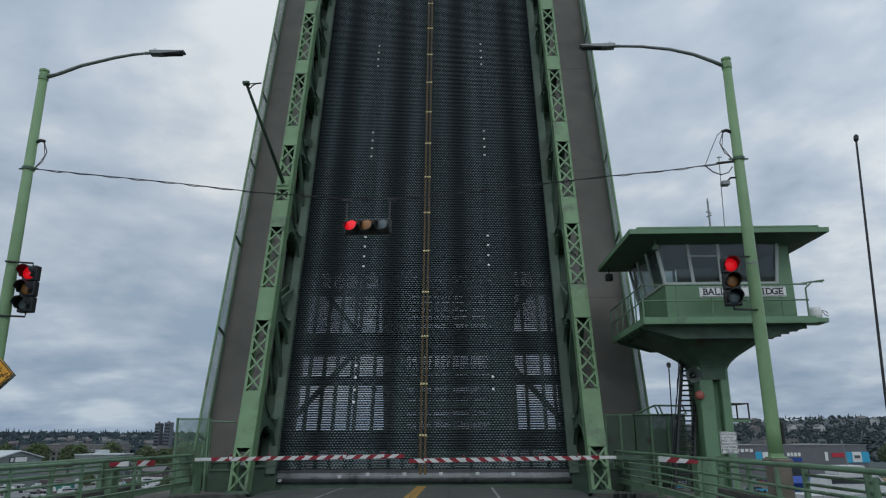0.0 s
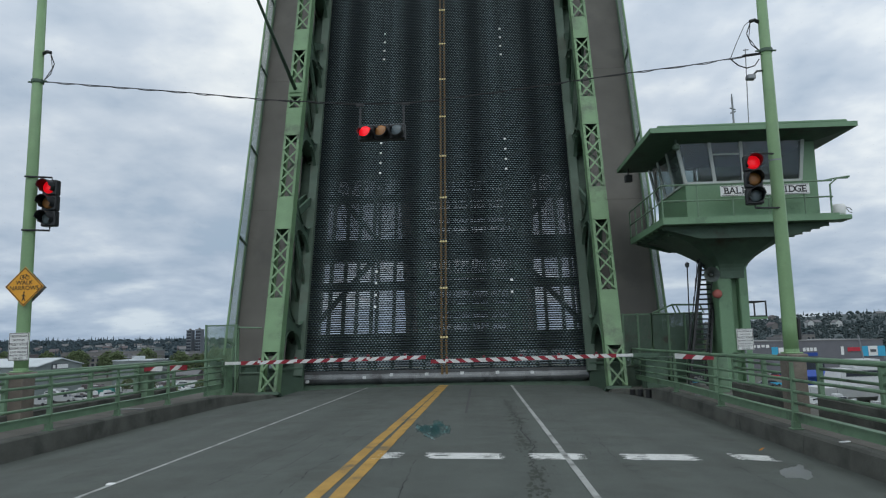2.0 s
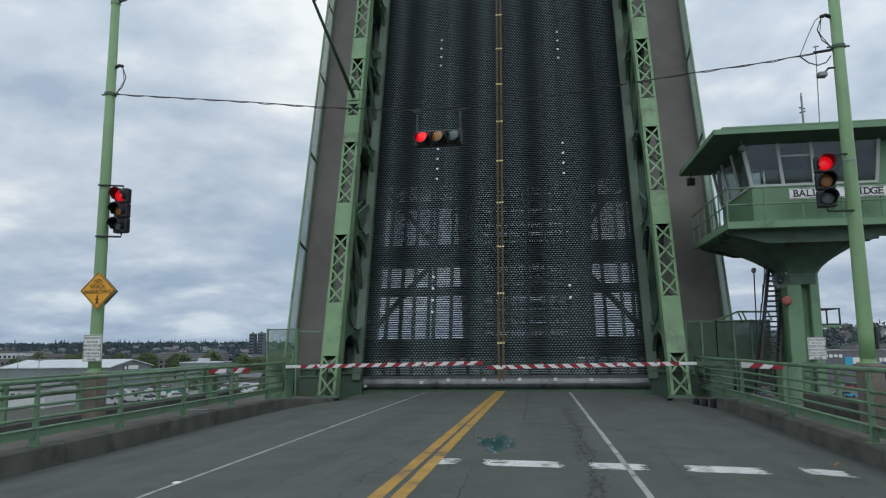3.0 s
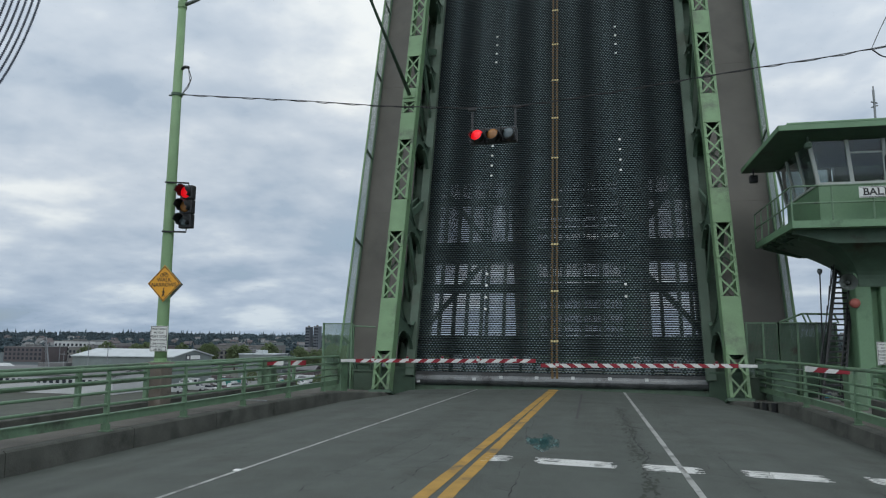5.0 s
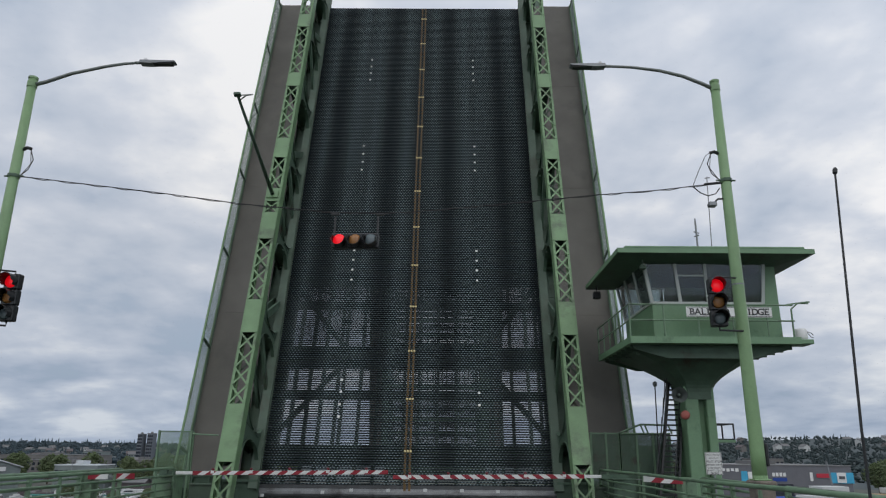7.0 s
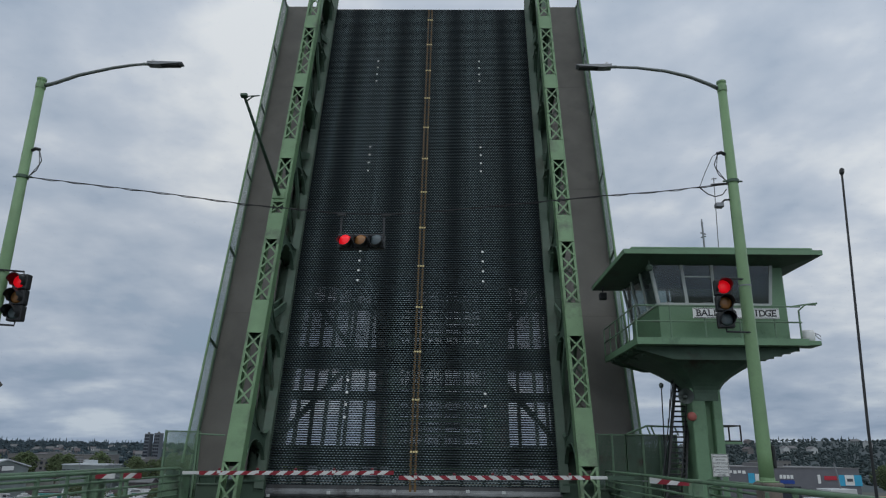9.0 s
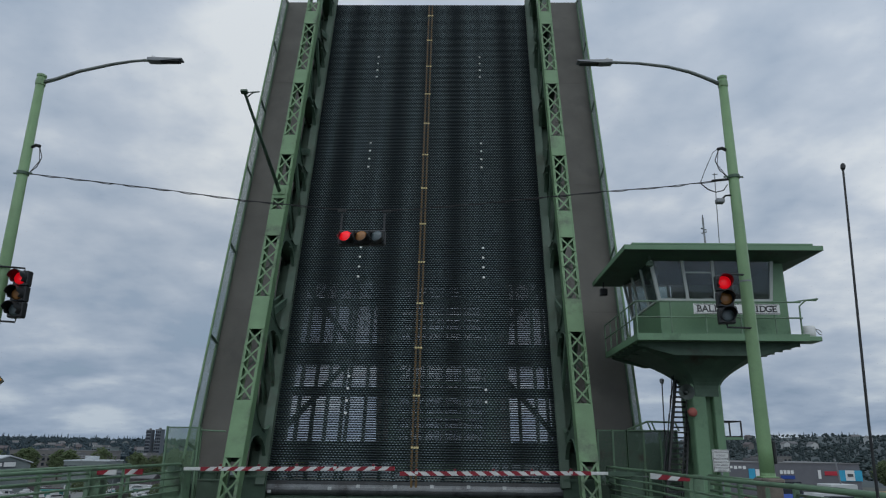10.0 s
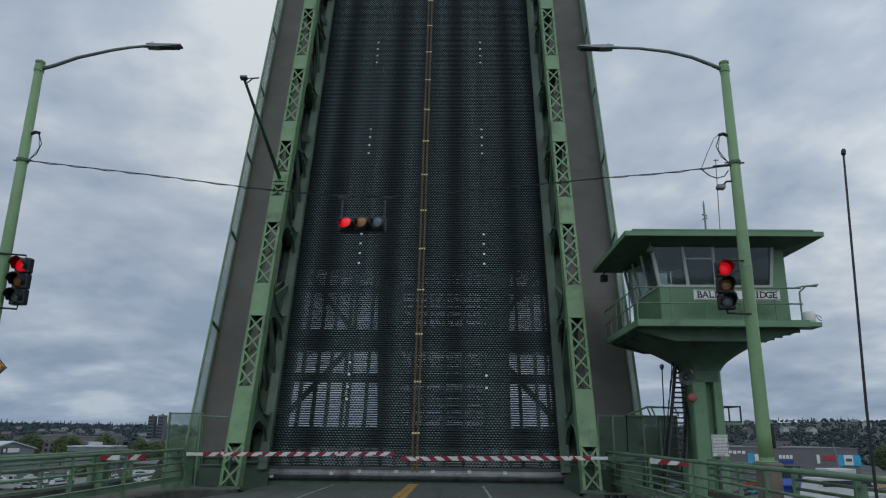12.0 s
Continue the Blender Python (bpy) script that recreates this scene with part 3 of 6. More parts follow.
def signal_head(name, label, m, mounts, lit=0, horizontal=False):
    """Three-lens traffic signal facing local -y, with visors; sections run down from the top."""
    root = thing(name, label, "traffic light", m, group="traffic signals")
    step = 0.355
    for i in range(3):
        z = (1 - i) * step
        bm = bmesh.new()
        box(bm, -0.17, 0.17, -0.02, 0.16, z - step / 2 + 0.004, z + step / 2 - 0.004, 0.02)
        part("housing", bm, BLACK, root)
        seg = 18
        bm = bmesh.new()
        ring = []
        off = -math.pi / 2 if not horizontal else -math.pi / 2 + math.pi / 2
        for k in range(seg + 1):
            a = off + math.radians(50) + (math.tau - math.radians(100)) * k / seg
            ring.append((math.cos(a), math.sin(a)))
        cut = []
        for (c, s_) in ring:
            up = (s_ if not horizontal else c * -1)
            L = 0.26 if up > 0 else 0.16
            cut.append(L)
        for r0, r1 in ((0.150, 0.158),):
            quads = []
            for (c, s_), L in zip(ring, cut):
                quads.append([bm.verts.new((c * r, yy, z + s_ * r)) for r, yy in ((r0, -0.02), (r1, -0.02), (r1, -L), (r0, -L))])
            for a, b in zip(quads, quads[1:]):
                for j in range(4):
                    bm.faces.new((a[j], a[(j + 1) % 4], b[(j + 1) % 4], b[j]))
        part("visor", bm, BLACK, root)
        bm = bmesh.new()
        rings = [(0.145, -0.022), (0.11, -0.045), (0.05, -0.058)]
        tube(bm, [(0, y_, z) for _, y_ in rings], [r for r, _ in rings], 20)
        part("lens", bm, LENS_RED if i == lit else (LENS_AMBER if i == 1 else LENS_GREEN), root, ("lit red lens", "unlit amber lens", "unlit green lens")[i], smooth=True)
    for pts in mounts:
        part("bracket", tubed(pts, 0.022, 8), BLACK, root)
    return root


signal_head("traffic_light", "black three-lens vertical signal showing red on lamp pole", Matrix.Translation((-8.2, PY - 0.05, 5.0)) @ pose(0, 0, 0, 0, 0, -4),
            [[(0, 0.07, 0.53), (0, 0.07, 0.6), (-0.5, -0.17, 0.6)], [(0, 0.07, -0.53), (0, 0.07, -0.62), (-0.5, -0.17, -0.62)]])
signal_head("traffic_light", "black three-lens vertical signal showing red on lamp pole", Matrix.Translation((7.28, PY - 0.25, 4.97)) @ pose(0, 0, 0, 0, 0, -7),
            [[(0.0, 0.07, 0.53), (0.0, 0.07, 0.58), (0.58, 0.25, 0.58)], [(0, 0.07, -0.53), (0, 0.07, -0.6), (0.56, 0.22, -0.6)]])
signal_head("traffic_light", "black three-lens horizontal signal showing red on span wire", Matrix.Translation((-0.63, PY - 0.1, 6.345)) @ pose(0, 0, 0, 0, 0, -3) @ pose(0, 0, 0, 0, -90, 0),
            [[(0.17, 0.07, 0.49), (0.6, 0.09, 0.49)], [(0.17, 0.07, -0.49), (0.6, 0.09, -0.49)], [(0.17, 0.07, 0.52), (0.17, 0.07, -0.52)]], horizontal=True)

# span wire, carrying a second, slightly slack lashed cable
wire = thing("span_wire", "black lashed signal cable strung between the poles", "cable")
knots = [(-8.56, 7.89), (-5.16, 7.49), (-3.3, 7.24), (-1.2, 7.05), (-0.04, 7.03), (0.61, 7.07), (2.16, 7.22), (4.81, 7.51), (6.29, 7.64), (7.27, 7.77), (7.85, 7.84)]


def sag(x):
    return float(np.interp(x, [k[0] for k in knots], [k[1] for k in knots]))


part("messenger", tubed([(x, PY, sag(x)) for x in np.linspace(-8.55, 7.84, 60)], 0.009, 6), CABLE, wire)
part("lashed_cable", tubed([(x, PY - 0.02 + 0.012 * math.sin(i * 1.9), sag(x) - 0.022 + 0.014 * math.sin(i * 1.3)) for i, x in enumerate(np.linspace(-8.5, 7.8, 120))], 0.010, 6), CABLE, wire)
for x in (-1.12, -0.10):
    part("hanger", boxed(x - 0.09, x + 0.09, PY - 0.03, PY + 0.03, 6.98, 7.03), BLACK, wire)
part("slack_loop", tubed([(7.1, PY, 7.72), (7.25, PY, 7.58), (7.42, PY, 7.51), (7.6, PY, 7.56), (7.7, PY, 7.7)], 0.013, 6), CABLE, wire)
part("slack_loop", tubed([(7.08, PY, 7.72), (7.25, PY, 8.1), (7.45, PY, 8.5), (7.56, PY, 8.58)], 0.008, 6), CABLE, wire)
part("turnbuckle", tubed([(7.36, PY, 7.79), (7.72, PY, 7.83)], 0.03, 6), CABLE, wire)
cam_box = thing("pole_camera", "small grey camera on short bracket below the wire clamp", "camera", Matrix.Translation((7.5, PY - 0.05, 7.28)))
part("body", boxed(-0.12, 0.06, -0.08, 0.08, -0.06, 0.05, bevel=0.02), GREY, cam_box)
part("bracket", tubed([(0.02, 0, 0.04), (0.12, 0.02, 0.14), (0.28, 0.05, 0.16)], 0.022, 6), BLACK, cam_box)


# ---- signs on the poles ----
def notice(m, post):
    root = thing("notice_sign", "small white metal notice with black lettering", "sign", m, group="notices to stop")
    part("plate", boxed(-0.23, 0.23, -0.006, 0.006, -0.30, 0.30, bevel=0.004), SIGN_WHITE, root)
    bm = bmesh.new()
    for a in ((-0.215, 0.215, 0.283, 0.293), (-0.215, 0.215, -0.293, -0.283)):
        box(bm, a[0], a[1], -0.012, -0.008, a[2], a[3])
    for x in (-0.215, 0.205):
        box(bm, x, x + 0.01, -0.012, -0.008, -0.28, 0.28)
    part("border", bm, INK, root)
    for text, z, size in (("PEDESTRIANS", 0.225, 0.062), ("BICYCLES", 0.14, 0.062), ("MUST STOP", 0.05, 0.085), ("BEHIND STOP", -0.04, 0.066), ("LINE WHEN", -0.12, 0.066), ("TRAFFIC LIGHTS", -0.19, 0.058), ("ARE RED", -0.255, 0.058)):
        words("lettering", text, size, INK, root, Matrix.Translation((0, -0.011, z)) @ pose(0, 0, 0, 90, 0, 0), depth=0.002)
    if post:
        part("post", tubed([(0, 0.03, -post), (0, 0.03, 0.2)], 0.03, 8), GREY, root)
    return root


def diamond(m, back):
    root = thing("warning_sign", "yellow diamond warning sign with black border on pole", "sign", m)
    r = 0.44
    out = [(0, r), (r, 0), (0, -r), (-r, 0)]
    bm = bmesh.new()
    prism(bm, out, -0.004, 0.004, "y")
    part("plate", bm, SIGN_YELLOW, root)
    bm = bmesh.new()
    for a, b in zip(out, out[1:] + out[:1]):
        bar(bm, (a[0] * 0.93, -0.007, a[1] * 0.93), (b[0] * 0.93, -0.007, b[1] * 0.93), 0.016, 0.003, up=(0, 1, 0))
    part("border", bm, INK, root)
    for text, z in (("WALK", 0.085), ("NARROWS", -0.035)):
        words("lettering", text, 0.135, INK, root, Matrix.Translation((0, -0.009, z)) @ pose(0, 0, 0, 90, 0, 0), depth=0.002)
    # bicycle mark above, walking mark below
    bm = bmesh.new()
    for x in (-0.06, 0.06):
        pts = [(x + 0.045 * math.cos(a * math.tau / 12), -0.009, 0.2 + 0.045 * math.sin(a * math.tau / 12)) for a in range(13)]
        tube(bm, pts, 0.006, 4)
    for a, b in (((-0.06, 0.2), (-0.02, 0.26)), ((-0.02, 0.26), (0.05, 0.26)), ((0.06, 0.2), (0.04, 0.28)), ((-0.06, 0.2), (0.01, 0.2)), ((0.01, 0.2), (0.05, 0.26))):
        tube(bm, [(a[0], -0.009, a[1]), (b[0], -0.009, b[1])], 0.006, 4)
    part("bicycle_mark", bm, INK, root)
    bm = bmesh.new()
    for a, b in (((0, -0.16), (0.0, -0.24)), ((0, -0.24), (0.035, -0.31)), ((0, -0.24), (-0.035, -0.31)), ((0, -0.18), (0.04, -0.215)), ((0, -0.18), (-0.04, -0.21))):
        tube(bm, [(a[0], -0.009, a[1]), (b[0], -0.009, b[1])], 0.011, 5)
    box(bm, -0.016, 0.016, -0.012, -0.006, -0.145, -0.115, 0.006)
    part("walking_mark", bm, INK, root)
    # the back of a second sign that faces the other way
    bm = bmesh.new()
    prism(bm, [(p[0] + back, p[1]) for p in out], 0.36, 0.37, "y")
    part("rear_plate", bm, GREY, root, "bare metal back of a second sign")
    return root


diamond(Matrix.Translation((-8.56, PY - 0.19, 3.11)), -0.17)
notice(Matrix.Translation((-8.61, PY - 0.19, 1.80)), 0)
notice(Matrix.Translation((8.92, 20.0, 1.57)), 1.48)

# ---- the raised bascule leaf ----
LEAF_AT = pose(0, 27.2, 0.15, 74, 0, 0)
leaf = thing("bascule_leaf", "raised drawbridge leaf with open steel grating roadway and green trusses", "drawbridge", LEAF_AT)
LEN, HALF, MID = 28.05, 5.58, -0.06


def grating_material(name, base, worn):
    """Steel darkened by oil, polished along the wheel tracks, which run the length of the leaf."""
    m = material(name, base, 0.6, 0.0, spread=0.35, grain=1.2, fine=30, bump=0.05)
    nt = m.node_tree
    N = nt.nodes.new
    p = nt.nodes["Principled BSDF"]
    tc, mp, wv = N("ShaderNodeTexCoord"), N("ShaderNodeMapping"), N("ShaderNodeTexNoise")
    mp.inputs["Scale"].default_value = (2.7, 0.03, 0.0)
    mp.inputs["Location"].default_value = (0.37, 0.2, 0)
    link(nt, tc.outputs["Object"], mp.inputs[0])
    link(nt, mp.outputs[0], wv.inputs["Vector"])
    wv.inputs["Scale"].default_value, wv.inputs["Detail"].default_value = 1.0, 2.0
    # tyres polish four tracks on each side of the middle; oil darkens the strips between them
    sep, off, dist, sc = N("ShaderNodeSeparateXYZ"), N("ShaderNodeMath"), N("ShaderNodeMath"), N("ShaderNodeMath")
    link(nt, tc.outputs["Object"], sep.inputs[0])
    off.operation, off.inputs[1].default_value = "ADD", 0.06
    dist.operation = "ABSOLUTE"
    sc.operation, sc.inputs[1].default_value = "DIVIDE", 5.6
    link(nt, sep.outputs[0], off.inputs[0])
    link(nt, off.outputs[0], dist.inputs[0])
    link(nt, dist.outputs[0], sc.inputs[0])
    track = N("ShaderNodeValToRGB")
    track.color_ramp.interpolation = "B_SPLINE"
    stops = track.color_ramp.elements
    for at_, v in ((0.06, 0.35), (0.13, 1.0), (0.20, 0.3), (0.27, 0.0), (0.34, 0.35), (0.41, 1.0), (0.51, 0.55), (0.61, 1.0), (0.68, 0.35), (0.75, 0.0), (0.82, 0.4), (0.88, 0.95), (0.95, 0.2)):
        stops.new(at_).color = (v, v, v, 1)
    stops[0].color, stops[-1].color = (0.3, 0.3, 0.3, 1), (0, 0, 0, 1)
    link(nt, sc.outputs[0], track.inputs[0])
    drift, ramp = N("ShaderNodeMapRange"), N("ShaderNodeMath")
    drift.inputs[1].default_value, drift.inputs[2].default_value = 0.25, 0.7
    drift.inputs[3].default_value, drift.inputs[4].default_value = 0.6, 1.1
    link(nt, wv.outputs[0], drift.inputs[0])
    ramp.operation, ramp.use_clamp = "MULTIPLY", True
    link(nt, track.outputs[0], ramp.inputs[0])
    link(nt, drift.outputs[0], ramp.inputs[1])
    mc = N("ShaderNodeMix")
    mc.data_type = "RGBA"
    old = p.inputs["Base Color"].links[0].from_socket
    link(nt, ramp.outputs[0], mc.inputs[0])
    link(nt, old, mc.inputs[6])
    mc.inputs[7].default_value = (*worn, 1)
    p.inputs["Specular IOR Level"].default_value = 0.2
    link(nt, mc.outputs[2], p.inputs["Base Color"])
    return m


BARS = grating_material("oily_grating_bar", (0.0045, 0.0085, 0.0105), (0.026, 0.040, 0.046))
TABS = grating_material("worn_grating_tab", (0.009, 0.020, 0.024), (0.30, 0.375, 0.385))


def many_boxes(name, centres, half, mat, parent, kind="stuff"):
    """One mesh of boxes without backs, at centres (n x 3) with half sizes."""
    c = np.asarray(centres, float)
    h = np.asarray(half, float)
    corner = np.array([(-1, -1, -1), (1, -1, -1), (1, 1, -1), (-1, 1, -1), (-1, -1, 1), (1, -1, 1), (1, 1, 1), (-1, 1, 1)]) * h
    v = (c[:, None, :] + corner[None]).reshape(-1, 3)
    f = np.array([(4, 5, 6, 7), (0, 1, 5, 4), (1, 2, 6, 5), (2, 3, 7, 6), (3, 0, 4, 7), (0, 3, 2, 1)])
    faces = (np.arange(len(c))[:, None, None] * 8 + f[None]).reshape(-1, 4)
    me = bpy.data.meshes.new(name)
    me.from_pydata(v.tolist(), [], faces.tolist())
    me.materials.append(mat)
    ob = new(name, me)
    ob.parent = parent
    if kind:
        ob["kind"] = kind
    return ob


PITCH, GAP = 0.0975, 0.131
rows = [0.485 + PITCH * i for i in range(int((LEN - 0.485) / PITCH) + 1)]
many_boxes("grating_bar", [(MID, u, -0.039) for u in rows], (HALF, 0.0258, 0.039), BARS, leaf)
studs = []
for i, u in enumerate(rows):
    x = MID - HALF + 0.03 + (GAP / 2 if i % 2 else 0)
    while x < MID + HALF - 0.02:
        studs.append((x, u - 0.002, 0.006))
        x += GAP
many_boxes("grating_nub", studs, (0.025, 0.015, 0.009), TABS, leaf)
for sx in (-0.145, 0.045):
    bm = bmesh.new()
    for i, u in enumerate(rows[:-1]):
        box(bm, sx - 0.03 - (0.02 if i % 2 else 0), sx + 0.045, u + 0.012, u + PITCH - 0.012, 0.002, 0.006)
    part("centre_stripe", bm, RUSTY, leaf, "faded orange centre stripe on grating")
stud = None
STUD_Y = material("yellow_stud", (0.60, 0.50, 0.24), 0.5, spread=0.1, grain=9, bump=0.03)
STUD_W = material("white_stud", (0.75, 0.75, 0.72), 0.5, spread=0.1, grain=9, bump=0.03)
for k in range(13):
    m = Matrix.Translation((-0.045, 1.73 + 2.11 * k, 0.0))
    if stud is None:
        bm = bmesh.new()
        for x in (-0.11, 0, 0.11):
            box(bm, x - 0.044, x + 0.044, -0.04, 0.04, 0.004, 0.03, 0.008)
        stud = part("road_stud", bm, STUD_Y, leaf, "yellow reflective road stud")
        stud.matrix_basis = m
    else:
        again("road_stud", stud, leaf, m)
stud = None
for sx in (-2.87, 2.77):
    for g in range(4):
        for k in range(4) if sx < 0 or g else (1, 2):
            m = Matrix.Translation((sx, 3.08 + 6.31 * g + 0.52 * k, 0))
            if stud is None:
                stud = part("road_stud", boxed(-0.05, 0.05, -0.05, 0.05, 0.004, 0.03, bevel=0.01), STUD_W, leaf, "white road stud")
                stud.matrix_basis = m
            else:
                again("road_stud", stud, leaf, m)

DULL_WHITE = material("dirty_white_reflector", (0.42, 0.43, 0.42), 0.5, spread=0.25, grain=9, bump=0.03, dirt=(0.2, 0.2, 0.19), dirt_at=0.52)
HEEL = material("dull_heel_steel", (0.040, 0.043, 0.046), 0.5, 0.5, spread=0.3, grain=2, fine=30, bump=0.1, dirt=(0.03, 0.03, 0.03), dirt_at=0.5)
LIP = material("polished_lip_steel", (0.15, 0.157, 0.16), 0.38, 0.4, spread=0.35, grain=2, fine=30, bump=0.1, dirt=(0.05, 0.05, 0.05), dirt_at=0.52)
# heel: ribbed and plain steel plates, where the leaf meets the road
part("heel_plate", boxed(-5.6, 5.6, 0.30, 0.44, -0.12, 0.0, bevel=0.01), HEEL, leaf, "worn steel heel plate")
bm = bmesh.new()
prof = [(0.30, 0.01), (0.22, 0.035), (0.12, 0.03), (0.03, -0.02), (-0.03, -0.10), (-0.05, -0.22), (0.30, -0.22)]
prism(bm, [(p[0], p[1]) for p in prof], -5.6, 5.6, "x")
part("heel_roll", bm, LIP, leaf, "polished rounded steel lip")
part("wear_line", boxed(-5.3, 5.2, 0.195, 0.206, 0.02, 0.041), PLATE, leaf, "bright polished wear line")
for v, w in ((0.10, 0.034), (0.27, 0.024)):
    part("wear_line", boxed(-5.3, 5.2, v - 0.008, v + 0.008, w - 0.012, w + 0.003), LIP, leaf, "polished wear line")
for x, v, w in ((-5.48, 0.03, 0.0), (-3.2, 0.15, 0.036), (-2.13, 0.24, 0.036), (-0.73, 0.24, 0.036), (0.66, 0.26, 0.032), (2.05, 0.26, 0.032), (3.4, 0.24, 0.036)):
    part("reflector", boxed(x - 0.07, x + 0.07, v - 0.06, v + 0.06, w - 0.03, w + 0.012, bevel=0.008), DULL_WHITE, leaf, "dirty white square reflector")
for x in (-0.12, 0.06):
    part("centre_mark", boxed(x - 0.045, x + 0.045, 0.22, 0.48, 0.004, 0.042), RUSTY, leaf)
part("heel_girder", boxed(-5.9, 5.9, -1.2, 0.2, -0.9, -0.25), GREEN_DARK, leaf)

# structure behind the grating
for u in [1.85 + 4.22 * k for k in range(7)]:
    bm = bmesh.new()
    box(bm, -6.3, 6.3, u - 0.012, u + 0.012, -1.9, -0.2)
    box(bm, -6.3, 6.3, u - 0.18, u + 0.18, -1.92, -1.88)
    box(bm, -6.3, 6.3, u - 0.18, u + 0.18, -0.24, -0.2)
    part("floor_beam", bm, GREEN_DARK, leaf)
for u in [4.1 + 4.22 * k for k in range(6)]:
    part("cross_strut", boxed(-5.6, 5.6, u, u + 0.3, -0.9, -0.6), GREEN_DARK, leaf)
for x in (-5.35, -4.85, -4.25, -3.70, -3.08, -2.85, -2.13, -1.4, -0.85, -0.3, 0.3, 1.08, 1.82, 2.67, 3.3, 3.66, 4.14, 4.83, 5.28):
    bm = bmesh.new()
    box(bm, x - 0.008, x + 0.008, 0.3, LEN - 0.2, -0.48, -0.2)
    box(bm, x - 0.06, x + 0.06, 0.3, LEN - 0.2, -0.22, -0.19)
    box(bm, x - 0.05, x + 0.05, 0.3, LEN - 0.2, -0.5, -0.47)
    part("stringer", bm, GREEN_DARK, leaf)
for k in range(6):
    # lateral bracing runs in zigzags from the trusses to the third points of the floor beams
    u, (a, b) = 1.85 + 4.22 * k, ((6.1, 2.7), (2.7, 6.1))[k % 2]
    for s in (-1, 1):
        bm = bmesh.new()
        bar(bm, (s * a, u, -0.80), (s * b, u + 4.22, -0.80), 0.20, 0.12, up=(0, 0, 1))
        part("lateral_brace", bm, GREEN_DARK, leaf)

# trusses: laced top chord proud of the deck, web members down to a lower chord
CX, CW, CO, CD = 6.07, 0.315, 3.10, 0.5
PLATES = [(0.43, 2.48), (5.28, 6.69), (9.53, 10.87), (11.44, 12.14), (13.87, 15.02), (18.32, 19.23), (22.59, 23.55), (26.9, 27.7)]


KERB_GREEN = material("dull_green_kerb_paint", (0.074, 0.110, 0.078), 0.6, spread=0.2, grain=1.5, fine=30, bump=0.1, dirt=(0.07, 0.085, 0.06), dirt_at=0.52)
MESH = material("pale_galvanised_mesh", (0.30, 0.36, 0.34), 0.5, 0.2, spread=0.1, grain=2, bump=0)


